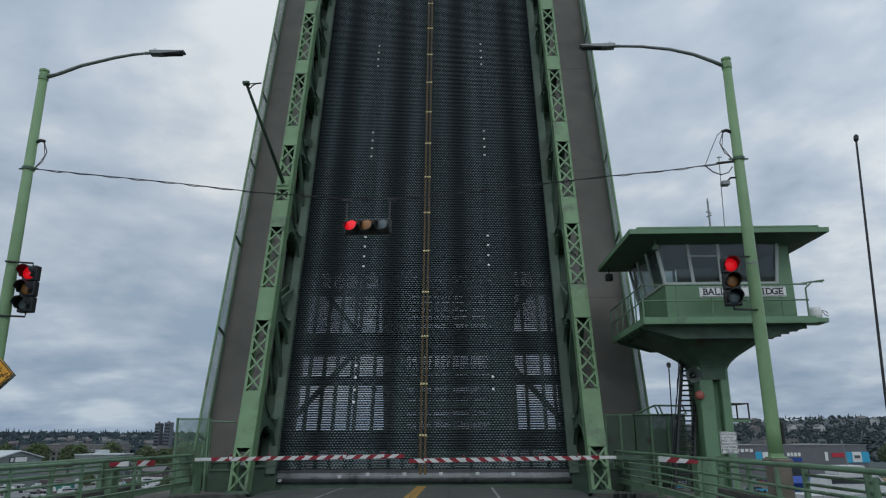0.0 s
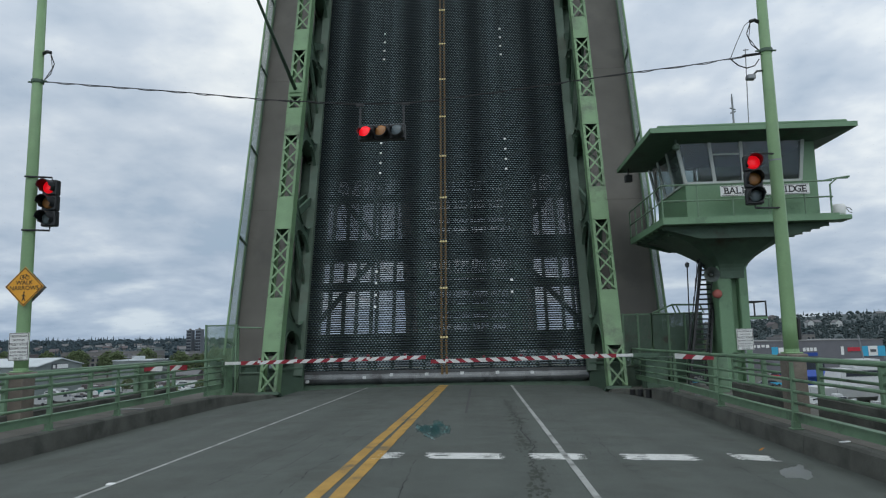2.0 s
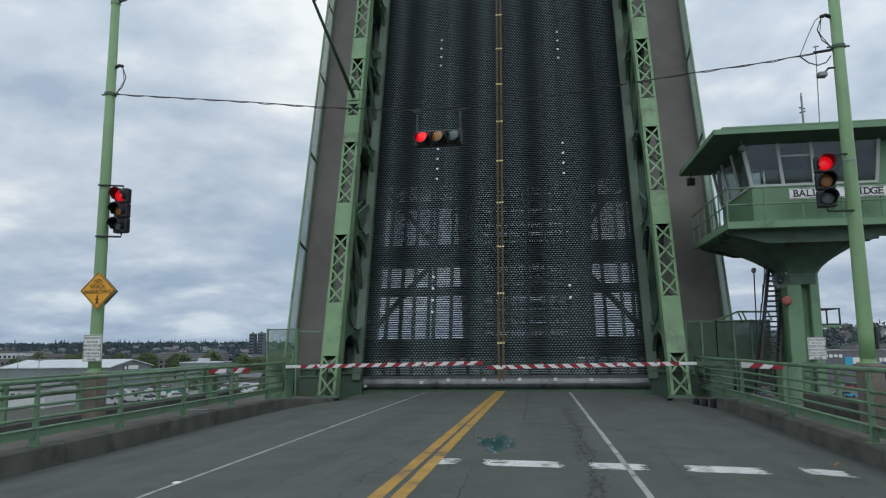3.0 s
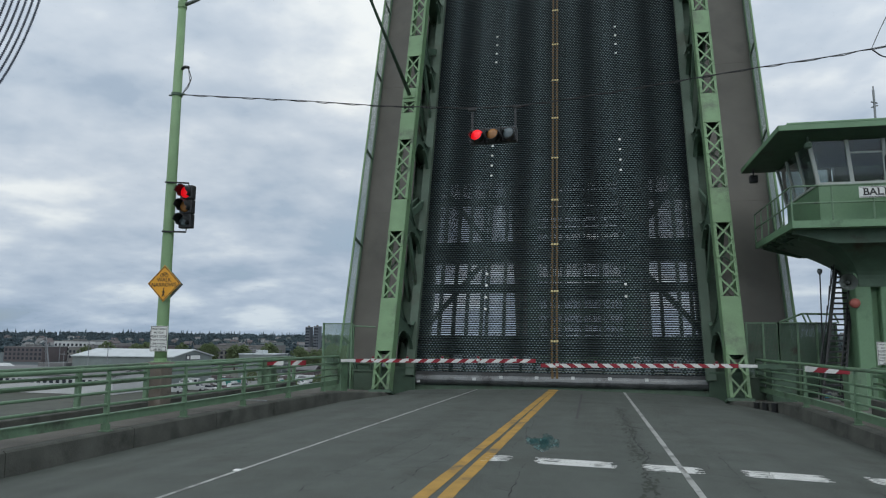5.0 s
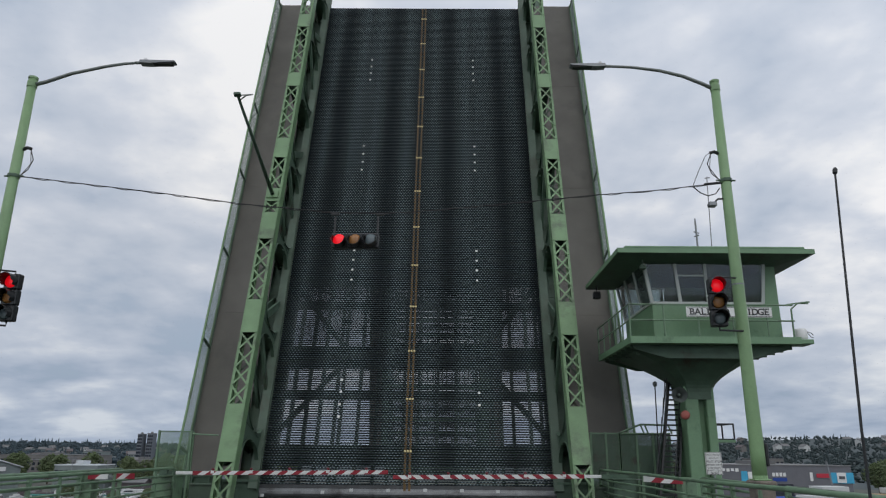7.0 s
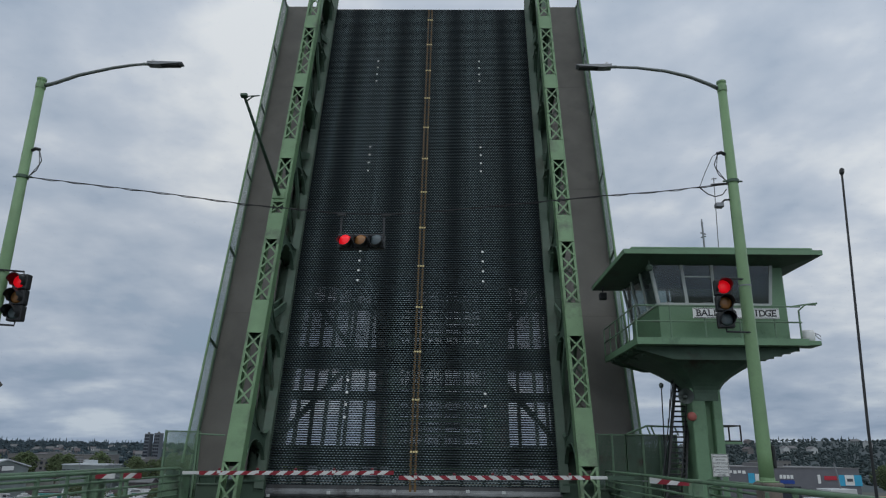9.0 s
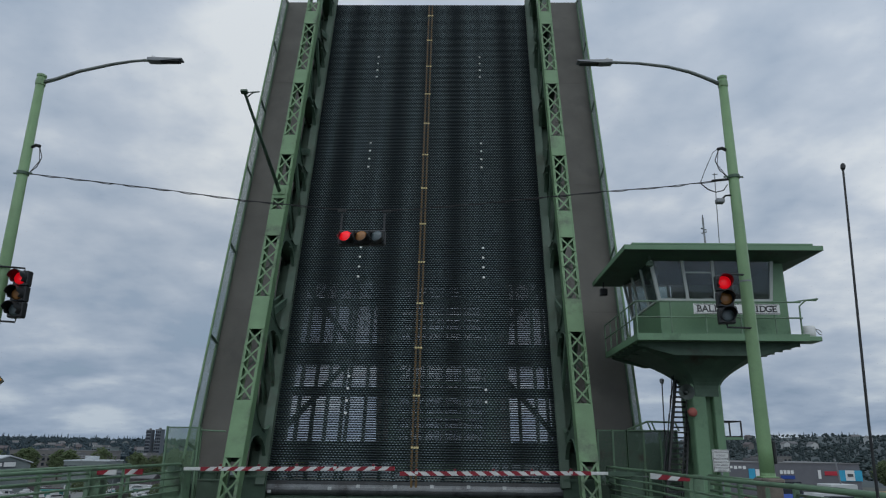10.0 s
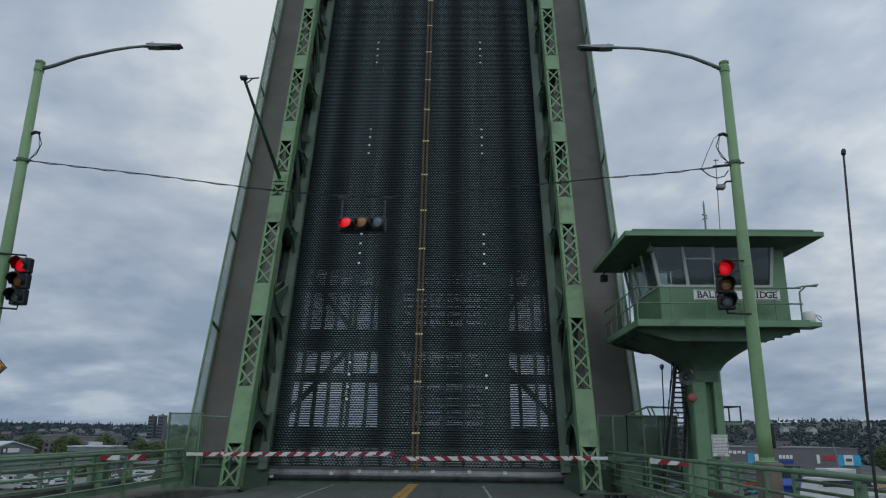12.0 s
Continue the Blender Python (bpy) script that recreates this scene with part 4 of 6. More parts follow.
def chord(s):
    root = leaf
    x0 = s * CX
    ends = (-1.02, 28.3)
    for d in (-1, 1):
        bm = bmesh.new()
        box(bm, x0 + d * CW - 0.012, x0 + d * CW + 0.012, *ends, CO - CD, CO)
        a, b = sorted((x0 + d * CW, x0 + d * (CW - 0.09)))
        box(bm, a, b, *ends, CO - 0.004, CO + 0.014)
        box(bm, a, b, *ends, CO - CD - 0.014, CO - CD)
        part("chord_side", bm, GREEN, root)
    rivets = []
    cuts = [ends[0]]
    for a, b in [p for p in PLATES if s < 0 or p[0] != 11.44]:
        part("gusset_plate", boxed(x0 - CW - 0.005, x0 + CW + 0.005, a, b, CO + 0.014, CO + 0.03), GREEN, root)
        # Back plate darker than the front one: shade inside the chord as colour.
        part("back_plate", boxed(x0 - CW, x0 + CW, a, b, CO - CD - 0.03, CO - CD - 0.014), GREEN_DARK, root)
        cuts += [a, b]
        for d in (-1, 1):
            rivets += [(x0 + d * (CW - 0.045), u, CO + 0.034) for u in np.arange(a + 0.06, b, 0.13)]
    cuts.append(ends[1])
    for a, b in zip(cuts[::2], cuts[1::2]):
        n = max(1, round((b - a) / 0.80))
        st = (b - a) / n
        w = CW - 0.045
        for i in range(n):
            for d in (-1, 1):
                bm = bmesh.new()
                bar(bm, (x0 - d * w, a + i * st + 0.03, CO + 0.022 + 0.004 * d), (x0 + d * w, a + (i + 1) * st - 0.03, CO + 0.022 + 0.004 * d), 0.065, 0.012, up=(0, 0, 1))
                part("lacing_bar", bm, GREEN, root)
                if i % 2 == 0:
                    bm = bmesh.new()
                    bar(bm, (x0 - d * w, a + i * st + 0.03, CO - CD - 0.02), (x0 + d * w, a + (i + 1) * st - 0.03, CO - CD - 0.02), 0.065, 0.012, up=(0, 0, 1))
                    # Rear lacing repeats the bars darker, with inner shade put into the colour.
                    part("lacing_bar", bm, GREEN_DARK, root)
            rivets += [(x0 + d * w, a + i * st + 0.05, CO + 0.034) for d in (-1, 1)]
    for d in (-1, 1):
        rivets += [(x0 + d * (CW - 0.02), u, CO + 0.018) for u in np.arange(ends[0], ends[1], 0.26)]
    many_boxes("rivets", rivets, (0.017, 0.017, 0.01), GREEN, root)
    # web and lower chord, in the darker green that carries the truss's inner shade
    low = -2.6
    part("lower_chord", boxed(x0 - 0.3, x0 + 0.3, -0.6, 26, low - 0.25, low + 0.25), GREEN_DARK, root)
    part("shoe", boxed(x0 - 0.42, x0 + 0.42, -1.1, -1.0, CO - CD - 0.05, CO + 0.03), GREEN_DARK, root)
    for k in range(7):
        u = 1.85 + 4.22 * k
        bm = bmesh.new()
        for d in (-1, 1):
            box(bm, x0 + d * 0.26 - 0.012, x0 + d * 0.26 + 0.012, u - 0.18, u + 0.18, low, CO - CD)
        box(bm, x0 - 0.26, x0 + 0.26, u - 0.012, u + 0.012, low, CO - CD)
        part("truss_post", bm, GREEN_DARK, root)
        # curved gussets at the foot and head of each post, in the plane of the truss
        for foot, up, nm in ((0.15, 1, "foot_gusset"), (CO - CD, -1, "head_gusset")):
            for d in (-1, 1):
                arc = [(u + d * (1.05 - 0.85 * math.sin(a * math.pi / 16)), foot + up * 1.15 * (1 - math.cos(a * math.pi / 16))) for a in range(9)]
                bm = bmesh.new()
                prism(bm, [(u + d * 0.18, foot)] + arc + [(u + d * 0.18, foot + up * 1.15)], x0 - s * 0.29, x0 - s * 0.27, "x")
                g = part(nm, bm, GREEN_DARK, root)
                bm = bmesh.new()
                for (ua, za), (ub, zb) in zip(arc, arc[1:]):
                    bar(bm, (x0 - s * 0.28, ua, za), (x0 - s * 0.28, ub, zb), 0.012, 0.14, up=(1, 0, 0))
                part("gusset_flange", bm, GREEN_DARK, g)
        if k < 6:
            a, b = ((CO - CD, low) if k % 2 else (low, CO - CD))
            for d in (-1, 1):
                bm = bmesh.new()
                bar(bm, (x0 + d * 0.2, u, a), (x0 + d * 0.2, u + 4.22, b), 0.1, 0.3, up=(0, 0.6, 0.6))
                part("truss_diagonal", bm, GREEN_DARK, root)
    # kerb girder beside the grating
    bm = bmesh.new()
    k = MID + s * 5.56
    a, b = sorted((k + s * 0.03, k + s * 0.07))
    box(bm, a, b, 0.2, LEN + 0.3, -0.3, 0.34)
    a, b = sorted((k, k + s * 0.35))
    box(bm, a, b, 0.2, LEN + 0.3, 0.30, 0.335, 0.008)
    a, b = sorted((k + s * 0.01, k + s * 0.11))
    box(bm, a, b, 0.2, LEN + 0.3, 0.02, 0.06)
    part("kerb_girder", bm, KERB_GREEN, root)
    a, b = sorted((k + s * 0.08, s * 7.0))
    for u in np.arange(0.3, LEN - 2, 4.22):
        part("trough_plate", boxed(a, b, u + 0.004, u + 4.216, -0.34, -0.32), GREEN_DARK, root)
    # walkway outside the truss, in poured strips
    for k in range(4):
        a, b = sorted((s * 6.44, s * 8.5))
        u0, u1 = 0.75 + 6.9 * k, min(LEN + 0.05, 0.75 + 6.9 * (k + 1) - 0.006)
        part("walkway_panel", boxed(a, b, u0, u1, 0.02, 0.12), WALKWAY, root, "brown coated walkway panel")
    a, b = sorted((s * 8.5, s * 8.58))
    part("walkway_edge", boxed(a, b, 0.7, LEN + 0.05, -0.25, 0.18), GREEN_DARK, root)
    for u in np.arange(1.85, 28, 4.22):
        bm = bmesh.new()
        prism(bm, [(s * 6.42, 0.0), (s * 8.5, 0.0), (s * 8.5, -0.2), (s * 6.42, -0.9)], u - 0.02, u + 0.02, "y")
        part("walkway_bracket", bm, GREEN_DARK, root)
    # outer parapet of mesh panels
    px = s * 8.55
    posts = [1.52, 5.97, 10.43, 14.86, 19.2, 23.6, 27.8]
    for u in posts:
        part("parapet_post", boxed(px - 0.04, px + 0.04, u - 0.05, u + 0.05, 0.1, 1.15), GREEN_DARK, root)
    bm = bmesh.new()
    tube(bm, [(px, 0.9, 1.13), (px, LEN, 1.13)], 0.05, 8)
    part("parapet_rail", bm, GREEN, root)
    bm = bmesh.new()
    tube(bm, [(px, 0.9, 0.28), (px, LEN, 0.28)], 0.035, 8)
    part("parapet_rail", bm, GREEN, root)
    for a, b in zip(posts, posts[1:]):
        wires = [(px, (a + b) / 2, z) for z in np.arange(0.33, 1.1, 0.06)]
        panel = many_boxes("mesh_panel", wires, (0.005, (b - a) / 2, 0.005), MESH, root)
        many_boxes("mesh_wire", [(px, u, 0.7) for u in np.arange(a + 0.06, b, 0.06)], (0.005, 0.005, 0.42), MESH, panel)


chord(-1)
chord(1)
# lamp standard on the west truss, square to the deck
bm = bmesh.new()
tube(bm, [(0, 0, 0), (0, 0, 5.85)], [0.085, 0.05], 10)
mast = thing("lamp_standard", "thin dark lamp standard fixed square to the raised leaf", "street lamp", LEAF_AT @ Matrix.Translation((-6.10, 11.80, 3.13)))
part("shaft", bm, GREEN_DARK, mast, smooth=True)
part("foot", boxed(-0.25, 0.25, -0.2, 0.2, 0, 0.05, bevel=0.01), GREEN, mast)
bm = bmesh.new()
tube(bm, [(0, 0, 5.6), (0.3, 0, 5.85), (0.55, 0, 5.9)], 0.025, 6)
tube(bm, [(0, 0, 5.85), (0.55, 0, 5.9)], 0.02, 6)
part("bracket_arm", bm, GREEN_DARK, mast)
bm = bmesh.new()
box(bm, -0.12, 0.12, -0.05, 0.05, 5.8, 5.98, 0.01)
part("head_clamp", bm, GREEN_DARK, mast)

# the far leaf, raised likewise across the channel
far_leaf = copy_thing(leaf, pose(0, 93.0, 0.15, 74, 0, 180))
tagged(far_leaf, "second raised drawbridge leaf across the channel", "drawbridge")

# ---- control tower ----
TX0, TX1, TY0, TY1, TZ = 7.39, 12.85, 22.0, 26.8, 5.3
tower = thing("bridge_tower", "green bridge operator tower with windowed cabin on flared column", "control tower", Matrix.Translation((0.01, 0, 0.1)))
CXM, CYM = 10.06, 24.4
# column: two flanges and a recessed web
bm = bmesh.new()
box(bm, 9.55, 10.02, CYM - 0.6, CYM + 0.6, -2.2, 4.3, 0.03)
part("column_flange", bm, GREEN_TOWER, tower)
bm = bmesh.new()
box(bm, 10.27, 10.56, CYM - 0.6, CYM + 0.6, -2.2, 4.3, 0.03)
part("column_flange", bm, GREEN_TOWER, tower)
part("column_web", boxed(10.02, 10.27, CYM - 0.3, CYM + 0.3, -2.2, 4.3), GREEN_TOWER, tower)
# flared head
bm = bmesh.new()
levels = []
flare = [(0.52, 0.62, 3.5)] + [(0.52 + 1.0 * (1 - math.cos(f * math.pi / 16)), 0.62 + 0.85 * (1 - math.cos(f * math.pi / 16)), 3.75 + 0.95 * f / 8) for f in range(9)] + [(2.3, 1.9, 5.02)]
for hx, hy, z in flare:
    levels.append([bm.verts.new((CXM + x * hx, CYM + y * hy, z)) for x, y in ((-1, -0.75), (-0.75, -1), (0.75, -1), (1, -0.75), (1, 0.75), (0.75, 1), (-0.75, 1), (-1, 0.75))])
for a, b in zip(levels, levels[1:]):
    for i in range(8):
        bm.faces.new((a[i], a[(i + 1) % 8], b[(i + 1) % 8], b[i]))
bm.faces.new(levels[0][::-1])
bm.faces.new(levels[-1])
# Flare, brackets and joists: shade under the deck put into the darker green.
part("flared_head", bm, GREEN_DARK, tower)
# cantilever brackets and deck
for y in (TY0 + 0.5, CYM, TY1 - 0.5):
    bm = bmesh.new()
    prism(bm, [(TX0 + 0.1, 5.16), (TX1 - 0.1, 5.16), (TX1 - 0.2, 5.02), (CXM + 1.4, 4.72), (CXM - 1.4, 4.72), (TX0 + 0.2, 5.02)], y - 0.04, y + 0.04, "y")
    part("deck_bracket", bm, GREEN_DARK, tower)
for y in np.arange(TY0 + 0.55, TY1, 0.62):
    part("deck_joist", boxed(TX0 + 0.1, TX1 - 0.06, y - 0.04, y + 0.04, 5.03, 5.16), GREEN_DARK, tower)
bm = bmesh.new()
box(bm, TX0, TX1, TY0, TY1, 5.16, 5.31, 0.015)
part("deck_slab", bm, GREEN_TOWER, tower)
part("deck_fascia", boxed(TX0 - 0.02, TX1 + 0.02, TY0 - 0.03, TY0 + 0.0, 5.14, 5.36), GREEN_TOWER, tower)
part("deck_fascia", boxed(TX0 - 0.03, TX0 - 0.005, TY0, TY1, 5.14, 5.36), GREEN_TOWER, tower)
# cabin
HX0, HX1, HY0, HY1 = 8.38, 12.66, 22.75, 26.3
SILL, HEAD = 6.62, 8.02
bm = bmesh.new()
t = 0.12
for a in ((HX0, HX1, HY0, HY0 + t), (HX0, HX1, HY1 - t, HY1), (HX0, HX0 + t, HY0 + t, HY1 - t), (HX1 - t, HX1, HY0 + t, HY1 - t)):
    part("cabin_wall", boxed(*a, 5.31, SILL), GREEN_TOWER, tower)
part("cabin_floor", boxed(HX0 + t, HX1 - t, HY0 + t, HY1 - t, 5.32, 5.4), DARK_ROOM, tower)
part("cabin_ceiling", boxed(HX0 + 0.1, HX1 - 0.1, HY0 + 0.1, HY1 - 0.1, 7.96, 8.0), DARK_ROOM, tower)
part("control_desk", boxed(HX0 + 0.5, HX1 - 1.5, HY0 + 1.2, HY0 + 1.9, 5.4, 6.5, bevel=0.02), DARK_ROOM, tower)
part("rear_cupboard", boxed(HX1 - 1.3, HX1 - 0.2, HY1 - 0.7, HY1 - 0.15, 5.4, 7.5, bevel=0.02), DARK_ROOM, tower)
FRAME = material("pale_window_frame", (0.44, 0.47, 0.44), 0.5, spread=0.08, grain=4, bump=0.03)


def window_row(a, b, posts, lean=0.16, s0=0.0, s1=0.0):
    """Windows between two plan points, leaning outwards at the top."""
    a, b = Vector(a), Vector(b)
    d = (b - a).normalized()
    n = Vector((d.y, -d.x))
    at = lambda f, z: Vector((*(a + (b - a) * f + (n * lean + d * (s0 + (s1 - s0) * f)) * ((z - SILL) / (HEAD - SILL))), z))
    for f0, f1 in zip(posts, posts[1:]):
        bm = bmesh.new()
        q = [at(f0, SILL + 0.03), at(f1, SILL + 0.03), at(f1, HEAD - 0.03), at(f0, HEAD - 0.03)]
        nn = Vector((n.x, n.y, 0)) * 0.008
        lo = [bm.verts.new(p - nn) for p in q]
        hi = [bm.verts.new(p + nn) for p in q]
        bm.faces.new(lo[::-1]), bm.faces.new(hi)
        for i in range(4):
            bm.faces.new((lo[i], lo[(i + 1) % 4], hi[(i + 1) % 4], hi[i]))
        w = part("window_pane", bm, PANE, tower)
        w.visible_shadow = False
    for f in posts:
        bm = bmesh.new()
        bar(bm, at(f, SILL), at(f, HEAD), 0.105, 0.09, up=(n.x, n.y, 0))
        part("window_post", bm, FRAME, tower)
    for z in (SILL, HEAD - 0.03):
        bm = bmesh.new()
        bar(bm, at(0, z), at(1, z), 0.10, 0.07, up=(0, 0, 1))
        part("window_rail", bm, FRAME, tower)
    return at


HXR = 12.12
at = window_row((HX0, HY0), (HXR, HY0), [0, 0.257, 0.508, 0.765, 1.0], 0.16, -0.26, 0.1)
bm = bmesh.new()
bar(bm, at(0.257, 7.55), at(0.508, 7.55), 0.05, 0.05)
part("window_rail", bm, FRAME, tower)
# the slatted blind in the corner window
window_row((HX0, HY1), (HX0, HY0), [0, 0.33, 0.66, 1.0], 0.26, 0.0, 0.16)
BLIND = material("pale_blind", (0.5, 0.5, 0.48), 0.6, spread=0.08, bump=0.02)
for i in range(16):
    part("blind_slat", boxed(HX0 + 0.02, HX0 + 0.06, HY0 + 0.15, HY0 + 1.0, 6.7 + i * 0.055, 6.735 + i * 0.055), BLIND, tower)
window_row((HX0 + 1.5, HY1), (HX0, HY1), [0, 0.5, 1.0])
part("paper_stack", boxed(8.72, 8.94, 22.98, 23.12, 6.62, 6.74, bevel=0.008), SIGN_WHITE, tower, "small white box behind the glass")
part("desk_screen", boxed(10.0, 10.32, 23.1, 23.14, 6.5, 6.78, bevel=0.01), SIGN_WHITE, tower, "small pale desk screen")
for a in ((HXR + 0.06, HX1 - t, HY0, HY0 + t), (HX1 - t, HX1, HY0, HY1), (HX0 + 1.56, HX1 - t, HY1 - t, HY1)):
    part("upper_wall", boxed(*a, SILL, 8.04), GREEN_TOWER, tower)
# roof: flat, overhanging, with a bevelled fascia
RX0, RX1, RY0, RY1 = 7.03, 13.5, 21.6, 27.0
bm = bmesh.new()
for z0, z1, g in ((8.06, 8.14, 0.0), (8.14, 8.22, 0.0)):
    box(bm, RX0 + g, RX1 - g, RY0 + g, RY1 - g, z0, z1)
part("roof_fascia", bm, GREEN_TOWER, tower)
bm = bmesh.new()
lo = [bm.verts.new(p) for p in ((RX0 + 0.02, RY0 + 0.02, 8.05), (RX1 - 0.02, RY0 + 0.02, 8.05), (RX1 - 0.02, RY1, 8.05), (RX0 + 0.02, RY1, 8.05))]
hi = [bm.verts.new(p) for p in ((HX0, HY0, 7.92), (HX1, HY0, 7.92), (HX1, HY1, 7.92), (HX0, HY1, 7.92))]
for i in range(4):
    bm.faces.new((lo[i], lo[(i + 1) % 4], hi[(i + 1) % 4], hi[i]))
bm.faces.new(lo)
# Soffit in the darker green: eaves shade is part of its colour.
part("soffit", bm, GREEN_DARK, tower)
part("roof_cap", boxed(RX0 + 0.25, RX1 - 0.3, RY0 + 0.02, RY1 - 0.3, 8.22, 8.3, bevel=0.02), GREEN_TOWER, tower)
# walkway railing on the deck edge
def deck_rail(pts, posts):
    for z in (6.42, 5.9):
        part("guard_rail", tubed([(x, y, z) for x, y in pts], 0.028, 8), GREEN_RAIL, tower)
    for x, y in posts:
        part("guard_post", tubed([(x, y, 5.31), (x, y, 6.42)], 0.028, 8), GREEN_RAIL, tower)


deck_rail([(TX0, TY1), (TX0, TY0 + 0.05), (TX1 - 0.1, TY0 + 0.05)], [(TX0, TY0 + 0.05 + 0.95 * i) for i in range(6)] + [(TX0 + 1.12 * i, TY0 + 0.05) for i in range(1, 5)])
board = part("name_board", boxed(9.24, 12.02, TY0 - 0.02, TY0 + 0.015, 6.0, 6.34, bevel=0.004), SIGN_WHITE, tower, "white name board with black capitals")
# capitals with slab serifs: each letter of the built-in font, feet added to its stems
CELL = 0.186
for i, ch in enumerate("BALLARD BRIDGE"):
    if ch == " ":
        continue
    x = 10.63 + (i - 6.5) * CELL
    letter = words("letter", ch, 0.30, INK, board, Matrix.Translation((x, TY0 - 0.028, 6.165)) @ pose(0, 0, 0, 90, 0, 0), depth=0.003, bold=0.006)
    xs, zs = [v.co.x for v in letter.data.vertices], [v.co.y for v in letter.data.vertices]
    x0, x1, z0, z1 = min(xs), max(xs), min(zs), max(zs)
    bm = bmesh.new()
    feet = {"A": ((x0, z0), (x1, z0)), "I": ((x0, z0), (x1, z0), (x0, z1), (x1, z1)), "R": ((x0, z0), (x0, z1), (x1, z0)), "G": ((x1, z1 - 0.03),), "E": ((x0, z0), (x0, z1), (x1, z0 + 0.02), (x1, z1 - 0.02)), "L": ((x0, z0), (x0, z1), (x1, z0 + 0.02))}.get(ch, ((x0, z0), (x0, z1)))
    for fx, fz in feet:
        tall = ch in "LEG" and fx == x1
        w, h = (0.011, 0.035) if tall else (0.026, 0.011)
        fz = fz + (h if fz < 0 else -h) if not tall else fz
        box(bm, fx - w, fx + w, fz - h, fz + h, -0.003, 0.003)
    part("serif", bm, INK, letter)
bm = bmesh.new()
for a in ((9.26, 12.0, 6.31, 6.325), (9.26, 12.0, 6.015, 6.03)):
    box(bm, a[0], a[1], TY0 - 0.026, TY0 - 0.021, a[2], a[3])
part("board_border", bm, INK, board)

# ---- barriers and pier furniture ----
def striped_arm(root, x0, x1, y, z0, z1, first_red=True, h=0.125, pitch=0.232):
    """A barrier arm of slanted red and white bands from (x0, z0) to (x1, z1)."""
    n = max(1, round(abs(x1 - x0) / pitch))
    sl = 0.085 * (1 if x1 > x0 else -1)
    for i in range(n):
        a, b = x0 + (x1 - x0) * i / n, x0 + (x1 - x0) * (i + 1) / n
        za, zb = z0 + (z1 - z0) * i / n, z0 + (z1 - z0) * (i + 1) / n
        sa, sb = (sl if i else 0), (sl if i < n - 1 else 0)
        bm = bmesh.new()
        prism(bm, [(a - sa, za - h / 2), (b - sb, zb - h / 2), (b + sb, zb + h / 2), (a + sa, za + h / 2)], y - 0.03, y + 0.03, "y")
        red = (i % 2 == 0) == first_red
        part("red_band" if red else "white_band", bm, RED if red else WHITE_BAND, root)


LAMP_RED = material("dull_red_lamp", (0.13, 0.008, 0.014), 0.3, spread=0.15, grain=8, bump=0.03)


def road_gate(x0, x1, y, z0, z1, hx, cab, cab_tone):
    root = thing("barrier_gate", "closed red and white striped barrier arm across the road", "barrier", group="road barriers")
    s = 1 if x1 > x0 else -1
    part("arm_sleeve", boxed(min(x0, x0 + s * 0.55), max(x0, x0 + s * 0.55), y - 0.04, y + 0.04, z0 - 0.05, z0 + 0.05, bevel=0.01), WHITE_BAND, root, "white steel arm sleeve")
    striped_arm(root, x0 + s * 0.56, x1, y, z0, z1)
    L = abs(x1 - x0)
    for k in range(5):
        f = (1.2 + 1.25 * k) / L
        if f > 1:
            break
        x, z = x0 + (x1 - x0) * f, z0 + (z1 - z0) * f
        lamp = part("arm_lamp", boxed(x - 0.045, x + 0.045, y - 0.04, y + 0.04, z + 0.065, z + 0.15, bevel=0.02), LAMP_RED, root, "small red arm lamp")
        part("lamp_stem", boxed(x - 0.055, x + 0.055, y - 0.04, y + 0.04, z - 0.02, z + 0.07), WHITE_BAND, lamp)
    # machine cabinet and pivot
    bm = bmesh.new()
    box(bm, hx - 0.36, hx + 0.36, cab - 0.35, cab + 0.35, walk_z(cab + 0.35) - 0.02, 0.98, 0.02)
    box(bm, hx - 0.39, hx + 0.39, cab - 0.38, cab + 0.38, 0.95, 1.01, 0.015)
    cabinet = part("machine_cabinet", bm, cab_tone, root, "green steel machine cabinet")
    part("door_panel", boxed(hx - 0.28, hx + 0.28, cab - 0.37, cab - 0.352, 0.3, 0.95, bevel=0.004), cab_tone, cabinet)
    part("pivot", tubed([(hx, cab - 0.36, z0), (hx, y + 0.06, z0)], 0.06, 10) if abs(cab - y) > 0.5 else boxed(hx - 0.12, hx + 0.12, y - 0.08, y + 0.08, z0 - 0.12, z0 + 0.12), GREEN_DARK, root)
    part("pivot_arm", boxed(min(hx, x0), max(hx, x0 + 0.01), y - 0.04, y + 0.04, z0 - 0.06, z0 + 0.06), GREEN_DARK, root)
    return root


road_gate(-7.34, -0.44, 23.3, 1.08, 1.16, -7.72, 23.75, GREEN_RAIL)
# East cabinet takes the darker green: the shade on it is coloured in.
road_gate(6.47, -0.27, 23.3, 1.09, 1.01, 7.3, 24.0, GREEN_DARK)


def walk_gate(xa, xb, y, z, gap, cab):
    root = thing("walkway_gate", "short red and white striped gate arm across the walkway", "barrier", group="walkway barriers")
    if gap:
        striped_arm(root, xa, gap[0], y, z, z + 0.01, True, 0.15, 0.22)
        striped_arm(root, gap[1], xb, y, z + 0.01, z + 0.02, True, 0.15, 0.22)
        part("arm_core", boxed(gap[0] - 0.05, gap[1] + 0.05, y + 0.0, y + 0.02, z - 0.02, z + 0.03), GREY, root)
    else:
        striped_arm(root, xa, xb, y, z, z - 0.06, False, 0.15, 0.26)
